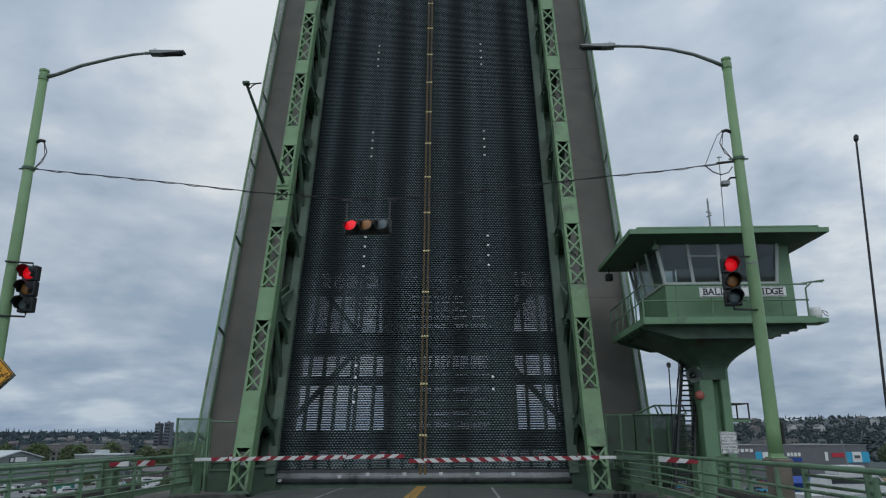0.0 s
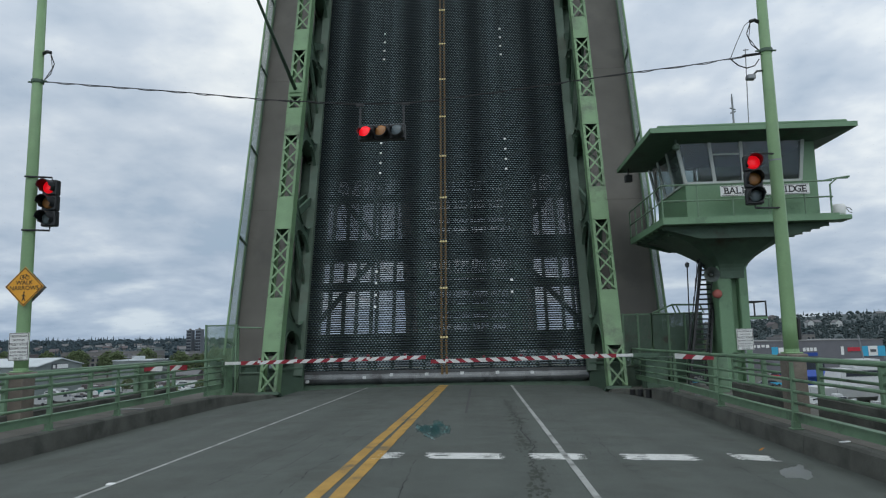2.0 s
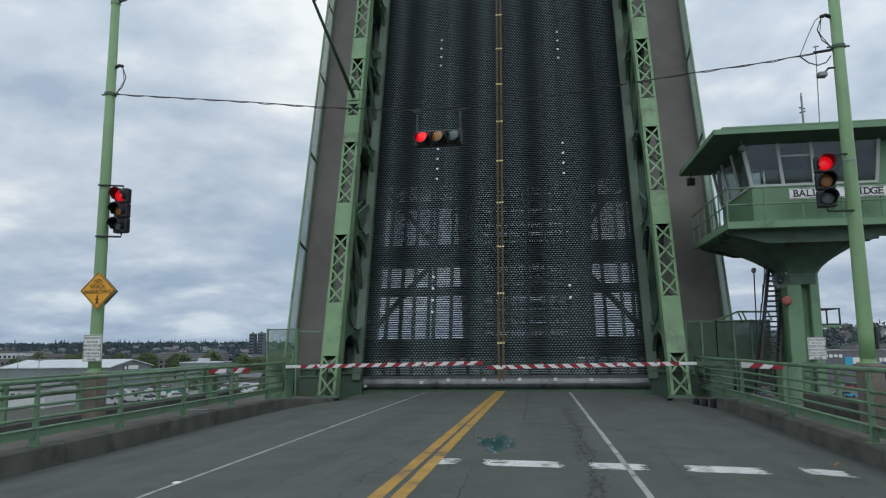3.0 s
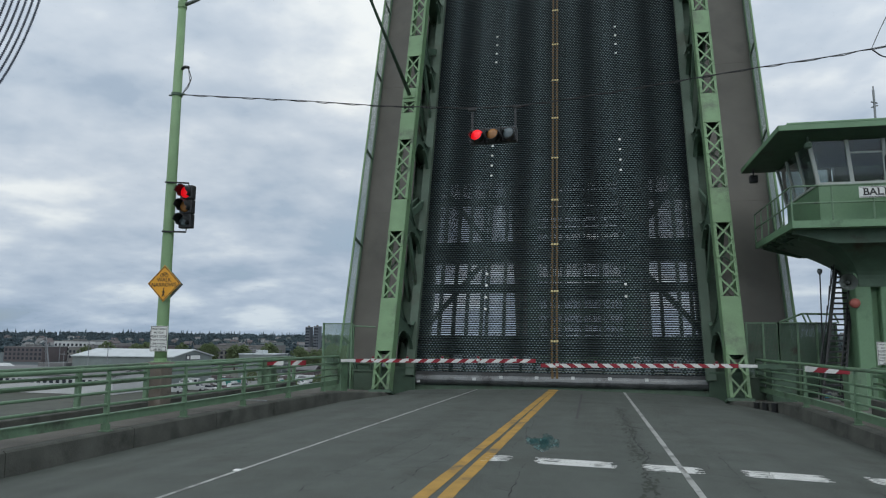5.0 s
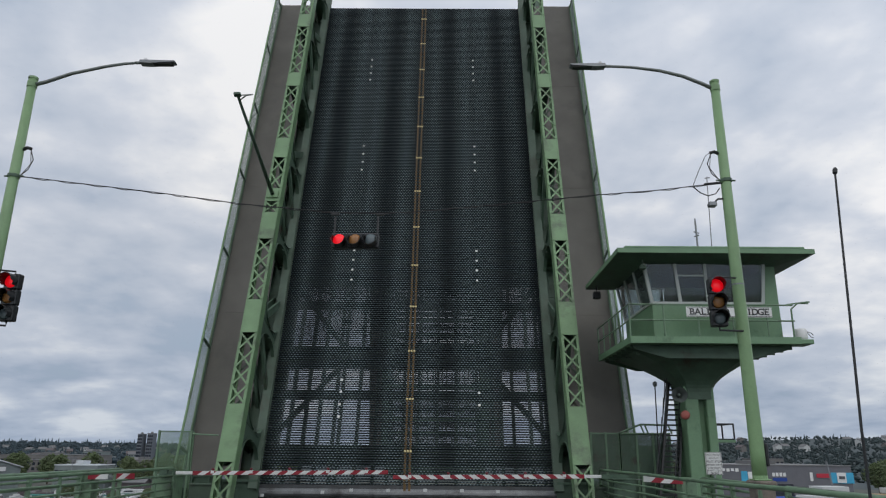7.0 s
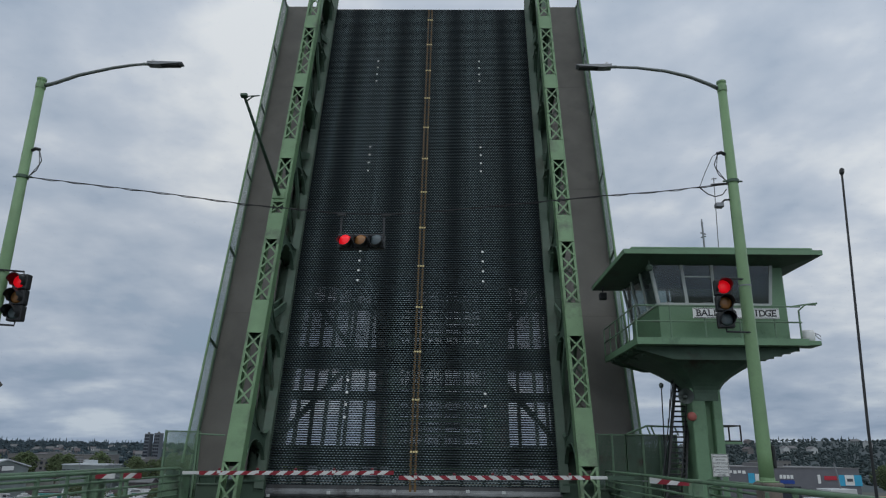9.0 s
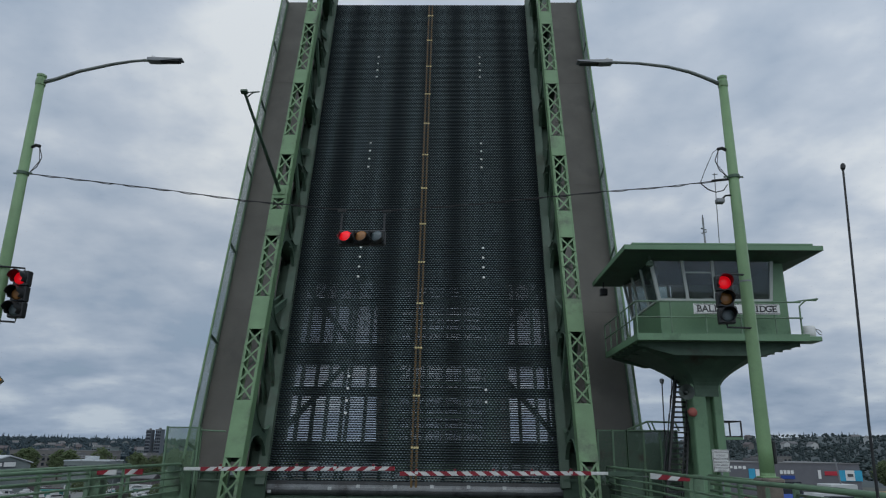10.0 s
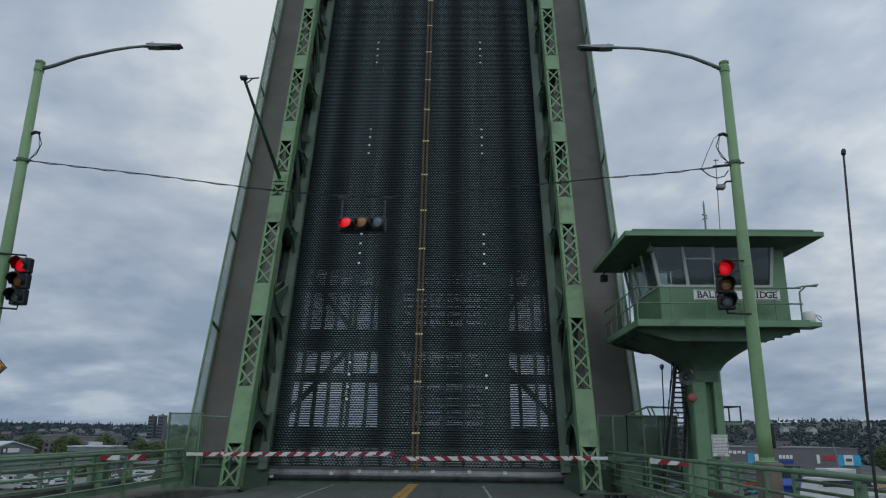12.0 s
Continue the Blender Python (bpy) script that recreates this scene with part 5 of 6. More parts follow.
    part("machine_cabinet", boxed(cab - 0.22, cab + 0.22, y + 0.05, y + 0.5, PAVE, 1.18, bevel=0.02), GREEN_RAIL, root, "green steel machine cabinet")


walk_gate(-8.52, -7.24, 20.0, 1.07, (-7.98, -7.82), -8.66)
walk_gate(6.93, 8.0, 20.0, 1.15, None, 8.2)


def mesh_fence(name, label, x0, x1, y, z0, z1, step, wire, mids=(), mat=GREEN_RAIL):
    root = thing(name, label, "fence", group="pier fences")
    for x in (x0, x1, *mids):
        part("post", boxed(x - 0.035, x + 0.035, y - 0.035, y + 0.035, -0.06, z1 + 0.04, bevel=0.006), GREEN_RAIL, root)
    for z in (z0, z1):
        part("frame_rail", boxed(x0, x1, y - 0.025, y + 0.025, z - 0.025, z + 0.025), GREEN_RAIL, root)
    c = [(x, y, (z0 + z1) / 2) for x in np.arange(x0 + step / 2, x1, step)]
    many_boxes("mesh_wire", c, (wire, 0.004, (z1 - z0) / 2), mat, root)
    c = [((x0 + x1) / 2, y + 0.009, z) for z in np.arange(z0 + step / 2, z1, step)]
    many_boxes("mesh_wire", c, ((x1 - x0) / 2, 0.004, wire), mat, root)
    return root


mesh_fence("mesh_fence", "green steel mesh fence panel beside the leaf", -8.72, -7.58, 25.0, 1.0, 2.42, 0.034, 0.0045)
root = thing("hand_rail", "single green pipe rail from the fence to the truss", "railing", group="pier fences")
part("rail", tubed([(-7.54, 25.0, 2.34), (-6.62, 25.0, 2.3)], 0.028, 8), GREEN_RAIL, root)
part("post", boxed(-7.56, -7.5, 25.05, 25.11, -0.06, 2.42, bevel=0.006), GREEN_RAIL, root)
# Mesh darker than its posts: shade below the tower is in the colour.
mesh_fence("mesh_fence", "tall dark green expanded-metal fence on the pier", 6.66, 7.69, 25.6, 0.25, 2.5, 0.045, 0.012, (7.2,), GREEN_DARK)
mesh_fence("mesh_fence", "tall dark green expanded-metal fence on the pier", 7.7, 9.5, 25.6, 0.25, 2.5, 0.04, 0.0145, (8.3, 8.9), GREEN_DARK)
# sloping glazed screen above the fence
root = thing("screen", "low glazed screen in green steel frame above the fence", "screen")
pts = [(7.74, 25.55, 2.53), (8.45, 25.5, 2.82), (9.5, 25.5, 2.80)]
part("frame_rail", tubed(pts, 0.035, 8), GREEN_RAIL, root)
part("frame_rail", tubed([(7.74, 25.55, 2.5), (9.5, 25.5, 2.5)], 0.03, 8), GREEN_RAIL, root)
for x, z in ((8.45, 2.82), (8.6, 2.82), (9.45, 2.8)):
    part("frame_post", tubed([(x + 0.12, 25.5, 2.5), (x, 25.5, z)], 0.03, 8), GREEN_RAIL, root)
# steel walls of the leaf pit beside the trusses
for x0, x1 in ((-9.2, -6.75), (7.05, 9.0)):
    bm = bmesh.new()
    box(bm, x0, x1, 26.2, 26.3, -0.9, 0.88)
    box(bm, x0, x1, 26.15, 26.35, 0.85, 0.93, 0.01)
    for x in np.arange(x0 + 0.2, x1, 0.6):
        box(bm, x - 0.03, x + 0.03, 26.12, 26.2, -0.4, 0.85)
    tagged(part("pit_wall", bm, GREEN_DARK), "weathered green riveted steel wall beside the leaf", "wall", group="pit walls")
for x0, x1 in ((-7.36, -6.52), (6.5, 6.98)):
    bm = bmesh.new()
    box(bm, x0, x1, 24.72, 24.76, -0.6, 0.66)
    box(bm, x0, x1, 24.66, 24.8, 0.64, 0.7, 0.008)
    for z in (0.08, 0.36):
        for x in np.arange(x0 + 0.08, x1, 0.12):
            box(bm, x - 0.012, x + 0.012, 24.708, 24.72, z, z + 0.024)
    tagged(part("pit_wall", bm, KERB_GREEN), "dull green riveted plate beside the truss foot", "wall", group="pit walls")
for s in (-1, 1):
    # dark riveted plates that close the pit behind the foot of each truss
    bm = bmesh.new()
    box(bm, min(s * 5.6, s * 7.1), max(s * 5.6, s * 7.1), 27.1, 27.16, -0.9, 0.75)
    for x in np.arange(5.75, 7.1, 0.3):
        for z in np.arange(-0.3, 0.7, 0.22):
            box(bm, s * x - 0.015, s * x + 0.015, 27.085, 27.1, z, z + 0.03)
    box(bm, min(s * 5.6, s * 7.1), max(s * 5.6, s * 7.1), 27.0, 27.1, 0.66, 0.75)
    tagged(part("pit_wall", bm, GREEN_DARK), "dark riveted steel plate behind the truss foot", "wall", group="pit walls")
for x0, x1 in ((-8.0, -7.32), (7.0, 7.9)):
    root = thing("guard_rail", "weathered green steel buffer rail on short posts", "guard rail", group="buffer rails")
    y = 25.3
    part("beam", boxed(x0, x1 + 0.5 * (x0 < 0), y - 0.05, y + 0.05, 0.5, 0.62, bevel=0.01), GREEN_DARK, root)
    for x in (x0 + 0.15, x1 - 0.15):
        part("post", boxed(x - 0.06, x + 0.06, y - 0.04, y + 0.1, walk_z(y), 0.56, bevel=0.01), GREEN_DARK, root)
    part("base_rail", boxed(x0, x1, y - 0.1, y + 0.15, walk_z(y), walk_z(y) + 0.05), GREEN_DARK, root)
# white lip of the walkway joint
for x0, x1, y in ((-8.6, -7.5, 17.9), (7.2, 8.1, 19.2)):
    bm = boxed(x0, x1, y, y + 0.12, PAVE + 0.003, PAVE + 0.024, bevel=0.005)
    tagged(part("joint_cover", bm, GREY), "pale metal cover strip over the walkway joint", "cover strip", group="joint covers")
# cable duct from the west cabinet along the rail foot
root = thing("conduit", "thin grey conduit clipped to the foot of the gate", "conduit")
part("pipe", tubed([(7.0, 25.1, 0.1), (7.15, 25.0, 0.75), (7.9, 25.0, 0.95), (8.6, 25.1, 0.95)], 0.02, 6), GREY, root)

# ---- on and around the tower ----
HORN = material("grey_green_horn", (0.12, 0.14, 0.13), 0.5, spread=0.1, grain=5, bump=0.03)
horn = thing("horn_speaker", "round grey horn loudspeaker on the tower column", "loudspeaker", Matrix.Translation((9.33, 23.7, 3.72)) @ pose(0, 0, 0, 0, 0, -12))
bm = bmesh.new()
prof = [(0.26, -0.30), (0.25, -0.28), (0.17, -0.16), (0.09, 0.0), (0.06, 0.2)]
rings = []
for r, y in prof + [(r - 0.012, y + 0.004) for r, y in prof[::-1][1:]]:
    rings.append([bm.verts.new((r * math.cos(k * math.tau / 20), y, r * math.sin(k * math.tau / 20))) for k in range(20)])
for a, b in zip(rings, rings[1:]):
    for k in range(20):
        bm.faces.new((a[k], a[(k + 1) % 20], b[(k + 1) % 20], b[k]))
part("bell", bm, HORN, horn, smooth=True)
part("driver", tubed([(0, 0.12, 0), (0, 0.3, 0)], 0.09, 12), HORN, horn)
part("bracket", tubed([(0, 0.2, 0), (0.25, 0.25, 0)], 0.03, 6), HORN, horn)
part("centre_bullet", tubed([(0, -0.2, 0), (0, 0.0, 0)], [0.03, 0.07], 10), HORN, horn)
bell = thing("warning_gong", "faded red round gong on the tower column", "bell", Matrix.Translation((9.52, 23.72, 3.08)))
FADED = material("faded_red_paint", (0.36, 0.10, 0.08), 0.6, spread=0.12, grain=6, bump=0.04)
part("dome", tubed([(0, 0.1, 0), (0, 0.0, 0), (0, -0.04, 0), (0, -0.06, 0)], [0.15, 0.15, 0.11, 0.04], 20), FADED, bell, smooth=True)
part("mount", tubed([(0.1, 0.1, 0), (0.1, 0.2, 0)], 0.05, 8), GREEN_TOWER, bell)

# steep stair from the pier to the cabin deck
stair = thing("ladder_stair", "steep black steel ladder stair up to the cabin deck", "stairs")
S0, S1 = Vector((8.45, 24.0, 0.0)), Vector((9.55, 24.9, 5.2))
for d in (0, 0.62):
    bm = bmesh.new()
    bar(bm, S0 + Vector((d, 0, 0)), S1 + Vector((d * 0.75, 0, 0)), 0.07, 0.2, up=(0, -1, 0.2))
    part("stringer", bm, BLACK, stair)
    part("hand_rail", tubed([S0 + Vector((d - 0.1, -0.25, 0.9)), S1 + Vector((d * 0.75 - 0.1, -0.3, 0.2))], 0.02, 6), BLACK, stair)
for i in range(1, 30):
    f = i / 30
    p, w = S0 + (S1 - S0) * f, 0.62 * (1 - 0.25 * f)
    part("tread", boxed(p.x, p.x + w, p.y - 0.13, p.y + 0.13, p.z - 0.03, p.z + 0.02), BLACK, stair)
for d in (-0.1, 0.5):
    for i in range(8):
        p = S0 + (S1 - S0) * ((i + 0.5) / 8)
        part("baluster", tubed([p + Vector((d, 0, 0)), p + Vector((d, -0.27, 0.75))], 0.016, 5), BLACK, stair)
lampp = thing("work_lamp", "small lamp on thin pole beside the ladder", "lamp", Matrix.Translation((8.9, 25.2, 0.09)))
part("pole", tubed([(0, 0, 0), (0.1, 0, 4.1)], 0.022, 6), BLACK, lampp)
part("lantern", tubed([(0.1, 0, 4.05), (0.1, 0, 4.12), (0.1, 0, 4.2), (0.1, 0, 4.24)], [0.05, 0.08, 0.08, 0.03], 10), GREY, lampp)
# railed side platform on the column
plat = thing("side_platform", "small railed mesh platform on the tower column", "platform")
for z in (2.3, 2.8):
    part("frame_rail", tubed([(10.5, 23.9, z), (11.15, 23.9, z), (11.15, 24.9, z), (10.5, 24.9, z)], 0.025, 6), BLACK, plat)
for x, y in ((11.15, 23.9), (11.15, 24.9)):
    part("frame_post", tubed([(x, y, 2.28), (x, y, 2.82)], 0.03, 6), BLACK, plat)
part("floor_plate", boxed(10.5, 11.18, 23.88, 24.92, 2.2, 2.28), GREEN_TOWER, plat)
# fittings on deck and roof
drum = thing("drum", "dented white drum at the end of the cabin deck", "drum", Matrix.Translation((13.05, 22.35, 5.41)))
part("shell", tubed([(0, 0, 0.0), (0, 0, 0.1), (0, 0, 0.3), (0, 0, 0.37)], [0.18, 0.21, 0.21, 0.19], 18), SIGN_WHITE, drum, smooth=True)
part("handle", tubed([(0.2, 0, 0.3), (0.36, 0, 0.25), (0.42, 0, 0.18)], 0.014, 6), GREY, drum)
part("handle", tubed([(0.2, 0, 0.3), (0.34, 0, 0.12), (0.42, 0, 0.1)], 0.014, 6), GREY, drum)
part("deck_stub", boxed(TX1 + 0.02, 13.3, TY0 + 0.05, TY0 + 0.75, 5.16, 5.31, bevel=0.015), GREEN_TOWER, tower)
part("davit", tubed([(12.7, TY0 + 0.1, 5.31), (12.72, TY0 + 0.1, 6.3), (12.95, TY0 + 0.1, 6.5), (13.35, TY0 + 0.1, 6.55)], 0.03, 8), GREEN_RAIL, tower)
part("davit", tubed([(12.45, TY0 + 0.1, 6.42), (12.9, TY0 + 0.1, 6.5), (13.3, TY0 + 0.1, 6.5)], 0.025, 8), GREEN_RAIL, tower)
ant = thing("roof_mast", "thin steel instrument mast on the cabin roof", "mast", Matrix.Translation((10.41, 23.5, 8.4)))
part("pole", tubed([(0, 0, 0), (0, 0, 1.5)], 0.035, 8), GREY, ant)
part("pole_top", tubed([(0, 0, 1.5), (0, 0, 1.62)], 0.022, 8), GREY, ant)
for z, a in ((0.95, 0.3), (1.08, -0.3)):
    part("cross_arm", tubed([(-0.09, 0, z - 0.09 * a), (0.09, 0, z + 0.09 * a)], 0.02, 6), BLACK, ant)
whip = thing("roof_whip", "slender whip aerial on the cabin roof", "aerial", Matrix.Translation((10.62, 22.8, 8.4)))
part("rod", tubed([(0, 0, 0), (0.1, 0, 2.95)], 0.016, 6), GREY, whip)
part("tip_cross", tubed([(0.02, 0, 2.9), (0.2, 0, 2.92)], 0.018, 6), GREY, whip)
part("foot", boxed(-0.12, 0.12, -0.06, 0.06, 0, 0.06), BLACK, whip)
flood = thing("floodlight", "small black floodlight under the cabin eaves", "floodlight", Matrix.Translation((7.3, 26.2, 7.82)))
part("body", boxed(-0.14, 0.14, -0.1, 0.12, -0.22, 0.06, bevel=0.03), BLACK, flood)
part("stem", tubed([(0, 0, 0.05), (0, 0, 0.33)], 0.03, 6), BLACK, flood)
flood2 = thing("floodlight", "small grey floodlight under the cabin eaves", "floodlight", Matrix.Translation((8.0, 22.2, 7.85)))
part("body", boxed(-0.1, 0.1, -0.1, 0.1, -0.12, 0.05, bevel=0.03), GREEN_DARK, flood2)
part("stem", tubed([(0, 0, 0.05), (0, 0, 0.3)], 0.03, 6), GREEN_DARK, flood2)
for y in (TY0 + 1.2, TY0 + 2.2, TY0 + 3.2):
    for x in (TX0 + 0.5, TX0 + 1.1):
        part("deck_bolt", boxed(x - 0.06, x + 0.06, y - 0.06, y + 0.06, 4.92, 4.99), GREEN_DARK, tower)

# ---- the far shore ----
def hill_height(x, y):
    """Rolling ground that rises away from the water, higher towards the east."""
    r = math.hypot(x, y)
    az = math.atan2(x, y)
    east = 1 / (1 + math.exp(-(az - 0.25) * 9))
    ramp = np.clip((r - (420 - 20 * east)) / (1700 - 900 * east), 0, 1)
    top = 20 + 20 * east
    return LAND + ramp ** 1.3 * (top + 8 * noise.noise(Vector((x * 0.002, y * 0.002, 3)))) + 2.5 * ramp * noise.noise(Vector((x * 0.01, y * 0.01, 0)))


def hills():
    bm = bmesh.new()
    prev = None
    for r in [300, 380, 460, 560, 680, 820, 1000, 1250, 1550, 1900, 2300, 2800]:
        ring = []
        for i in range(111):
            a = radians(-75 + 150 * i / 110)
            x, y = r * math.sin(a), r * math.cos(a)
            ring.append(bm.verts.new((x, y, hill_height(x, y) + (0.05 if r > 300 else -0.5))))
        if prev:
            for i in range(110):
                bm.faces.new((prev[i], prev[i + 1], ring[i + 1], ring[i]))
        prev = ring
    # Slope colour leans blue-grey: distance haze is mixed into it.
    m = material("hazed_wooded_slope", (0.050, 0.066, 0.070), 0.95, spread=0.3, grain=0.02, fine=0.3, bump=0.0, dirt=(0.042, 0.054, 0.056), dirt_at=0.55)
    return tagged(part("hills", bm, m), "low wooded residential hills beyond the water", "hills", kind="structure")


hills()


def leaf_material(name, base, spread=0.45):
    m = material(name, base, 0.9, spread=spread, grain=0.15, fine=1.2, bump=0.0)
    # thin leaves let part of the light through
    nt = m.node_tree
    p = nt.nodes["Principled BSDF"]
    thin, both = nt.nodes.new("ShaderNodeBsdfTranslucent"), nt.nodes.new("ShaderNodeMixShader")
    out = p.outputs[0].links[0].to_socket
    link(nt, p.inputs["Base Color"].links[0].from_socket, thin.inputs[0])
    both.inputs[0].default_value = 0.3
    link(nt, p.outputs[0], both.inputs[1])
    link(nt, thin.outputs[0], both.inputs[2])
    link(nt, both.outputs[0], out)
    return m


# Far foliage is tinted blue, with the air's haze put into the colour.
WOODS = leaf_material("hazed_far_foliage", (0.056, 0.084, 0.098), 0.3)
CONIFER = leaf_material("hazed_far_conifer", (0.050, 0.076, 0.090), 0.3)
CROWN = leaf_material("tree_foliage", (0.125, 0.165, 0.075), 0.3)
BARK = material("bark", (0.08, 0.065, 0.05), 0.9, spread=0.3, grain=3, bump=0.3)

ICO = bmesh.new()
bmesh.ops.create_icosphere(ICO, subdivisions=1, radius=1)
ICO_V = np.array([v.co[:] for v in ICO.verts])
ICO_F = np.array([[v.index for v in f.verts] for f in ICO.faces])
ICO.free()


def clumps(name, blobs, mat, parent=None):
    """Many uneven leaf clumps in one mesh: blobs of (x, y, z, rx, rz)."""
    rng = np.random.default_rng(7)
    vs, fs = [], []
    for i, (x, y, z, rx, rz) in enumerate(blobs):
        v = ICO_V * (1 + rng.uniform(-0.32, 0.32, (len(ICO_V), 1))) * (rx, rx, rz) + (x, y, z)
        vs.append(v)
        fs.append(ICO_F + i * len(ICO_V))
    me = bpy.data.meshes.new(name)
    me.from_pydata(np.concatenate(vs).tolist(), [], np.concatenate(fs).tolist())
    me.materials.append(mat)
    me.shade_smooth()
    ob = new(name, me)
    if parent:
        ob.parent = parent
    return ob


rnd = random.Random(11)


def forest():
    broad, firs, near_broad, near_firs = [], [], [], []
    for _ in range(11000):
        az = radians(rnd.uniform(-55, 50))
        r = 560 + (2300 - 560) * rnd.random() ** 0.8
        if az > 0.2:
            r = 430 + 900 * rnd.random()
        x, y = r * math.sin(az), r * math.cos(az)
        z = hill_height(x, y)
        if noise.noise(Vector((x * 0.006, y * 0.006, 9))) < -0.3 and r < 1500 and az < 0.2:
            continue
        h = rnd.uniform(5, 10) * (1.1 if r > 1500 else 0.8) * (0.72 if az > 0.2 else 1.0)
        if rnd.random() < 0.2:
            h *= rnd.uniform(1.2, 1.7)
            for k in range(4):
                (near_firs if az > 0.2 else firs).append((x, y, z + h * (0.3 + 0.2 * k), h * (0.15 - 0.034 * k), h * 0.2))
        else:
            for k in range(5):
                a, q = rnd.random() * math.tau, rnd.uniform(0.1, 0.5)
                (near_broad if az > 0.2 else broad).append((x + h * q * math.cos(a), y + h * q * math.sin(a), z + h * (0.22 + 0.13 * k), h * rnd.uniform(0.24, 0.42), h * rnd.uniform(0.15, 0.26)))
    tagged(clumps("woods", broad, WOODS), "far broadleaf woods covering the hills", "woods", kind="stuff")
    # Hillside leaves carry painted haze too, a greyer teal than their own green.
    tagged(clumps("woods", near_broad, leaf_material("hazed_hillside_foliage", (0.062, 0.086, 0.088), 0.15)), "dark broadleaf woods on the nearer hillside", "woods", kind="stuff")
    tagged(clumps("conifer_woods", near_firs, leaf_material("hazed_hillside_conifer", (0.050, 0.072, 0.076), 0.15)), "dark conifers on the nearer hillside", "woods", kind="stuff")
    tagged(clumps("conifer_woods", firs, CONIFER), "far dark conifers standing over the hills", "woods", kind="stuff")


forest()


def tree(m, h, label, mat=CROWN):
    root = thing("tree", label, "tree", m, group="shore trees")
    rr = random.Random(int(h * 100))
    bm = bmesh.new()
    tube(bm, [(0, 0, -0.3), (0, 0.05, h * 0.3), (0.1, 0, h * 0.62)], [h * 0.035, h * 0.026, h * 0.012], 7)
    for k in range(6):
        a = k * 1.05 + rr.random()
        z = h * (0.28 + 0.06 * k)
        tube(bm, [(0, 0, z), (h * 0.13 * math.cos(a), h * 0.13 * math.sin(a), z + h * 0.12), (h * 0.25 * math.cos(a), h * 0.25 * math.sin(a), z + h * 0.2)], [h * 0.014, h * 0.01, h * 0.004], 5)
    part("trunk", bm, BARK, root)
    blobs = []
    for k in range(640):
        u, a = rr.uniform(-1, 1), rr.random() * math.tau
        q = math.sqrt(1 - u * u) * rr.random() ** 0.4
        bump = 1 + 0.25 * math.sin(3 * a + h) * math.cos(2.3 * u)
        s = h * rr.uniform(0.016, 0.036)
        blobs.append((h * 0.36 * q * math.cos(a) * bump, h * 0.36 * q * math.sin(a) * bump, h * 0.63 + h * 0.33 * u * bump, s, s * 0.8))
    clumps("crown", blobs, mat, root)
    return root


# ---- buildings on the shore ----
def paint(name, base, **k):
    return material(name, base, 0.8, spread=0.12, grain=0.3, fine=3, bump=0.0, **k)


GREYWALL = paint("grey_green_cladding", (0.175, 0.205, 0.20))
WHITEROOF = paint("white_metal_roof", (0.48, 0.51, 0.52))
WHITEWALL = paint("white_wall", (0.48, 0.49, 0.485))
# Tan and red-brown are muted towards blue, with distance haze in the base colour.
TANWALL = paint("tan_wall", (0.155, 0.148, 0.14))
BRICKWALL = paint("red_brown_wall", (0.105, 0.088, 0.090))
DARKWALL = paint("dark_grey_wall", (0.085, 0.09, 0.10))
STOREWALL = paint("slate_grey_wall", (0.135, 0.135, 0.15))
ROOFING = paint("grey_roofing", (0.14, 0.14, 0.14))
GLASSY = material("far_window", (0.03, 0.035, 0.045), 0.2, spread=0.2, grain=0.5, bump=0)
BLUE = paint("blue_sheeting", (0.02, 0.06, 0.28))
CYAN = paint("cyan_panel", (0.05, 0.35, 0.55))
REDP = paint("red_panel", (0.45, 0.03, 0.05))
WOOD = paint("timber_stack", (0.42, 0.30, 0.17))


def block(name, label, category, x0, x1, y0, y1, z1, wall, roof, windows=None, gable=None, group="shore buildings", z0=None):
    """A building: walls, roof and its rows of windows on the side that faces the bridge (low y) and on its inner side."""
    z0 = LAND if z0 is None else z0
    root = thing(name, label, category, Matrix.Translation(((x0 + x1) / 2, (y0 + y1) / 2, z0)), group=group)
    w, d, h = (x1 - x0) / 2, (y1 - y0) / 2, z1 - z0
    part("shell", boxed(-w, w, -d, d, -0.5, h), wall, root)
    bm = bmesh.new()
    if gable:
        axis, rise = gable
        o = 0.5
        half, run = (w, d) if axis == "y" else (d, w)
        k = rise * (half + o) / half
        prism(bm, [(-half - o, h + rise - k), (0, h + rise), (half + o, h + rise - k), (half + o, h + rise - k + 0.3), (0, h + rise + 0.35), (-half - o, h + rise - k + 0.3)], -run - o, run + o, axis)
        gb = bmesh.new()
        prism(gb, [(-half, h - 0.05), (half, h - 0.05), (0, h + rise - 0.02)], -run, run, axis)
        part("gable", gb, wall, root)
    else:
        box(bm, -w - 0.2, w + 0.2, -d - 0.2, d + 0.2, h, h + 0.35)
        box(bm, -w * 0.3, w * 0.1, -d * 0.4, d * 0.3, h + 0.3, h + 1.6)
    part("roof", bm, roof, root)
    if windows:
        rows, cols, ww, wh, zlo, zstep = windows
        first = None
        for r in range(rows):
            for c in range(cols):
                x = -w + (c + 0.5) * 2 * w / cols
                m = Matrix.Translation((x, -d - 0.03, zlo - z0 + r * zstep))
                if first is None:
                    first = part("window", boxed(-ww / 2, ww / 2, -0.05, 0.05, 0, wh), GLASSY, root)
                    first.matrix_basis = m
                else:
                    again("window", first, root, m)
    return root


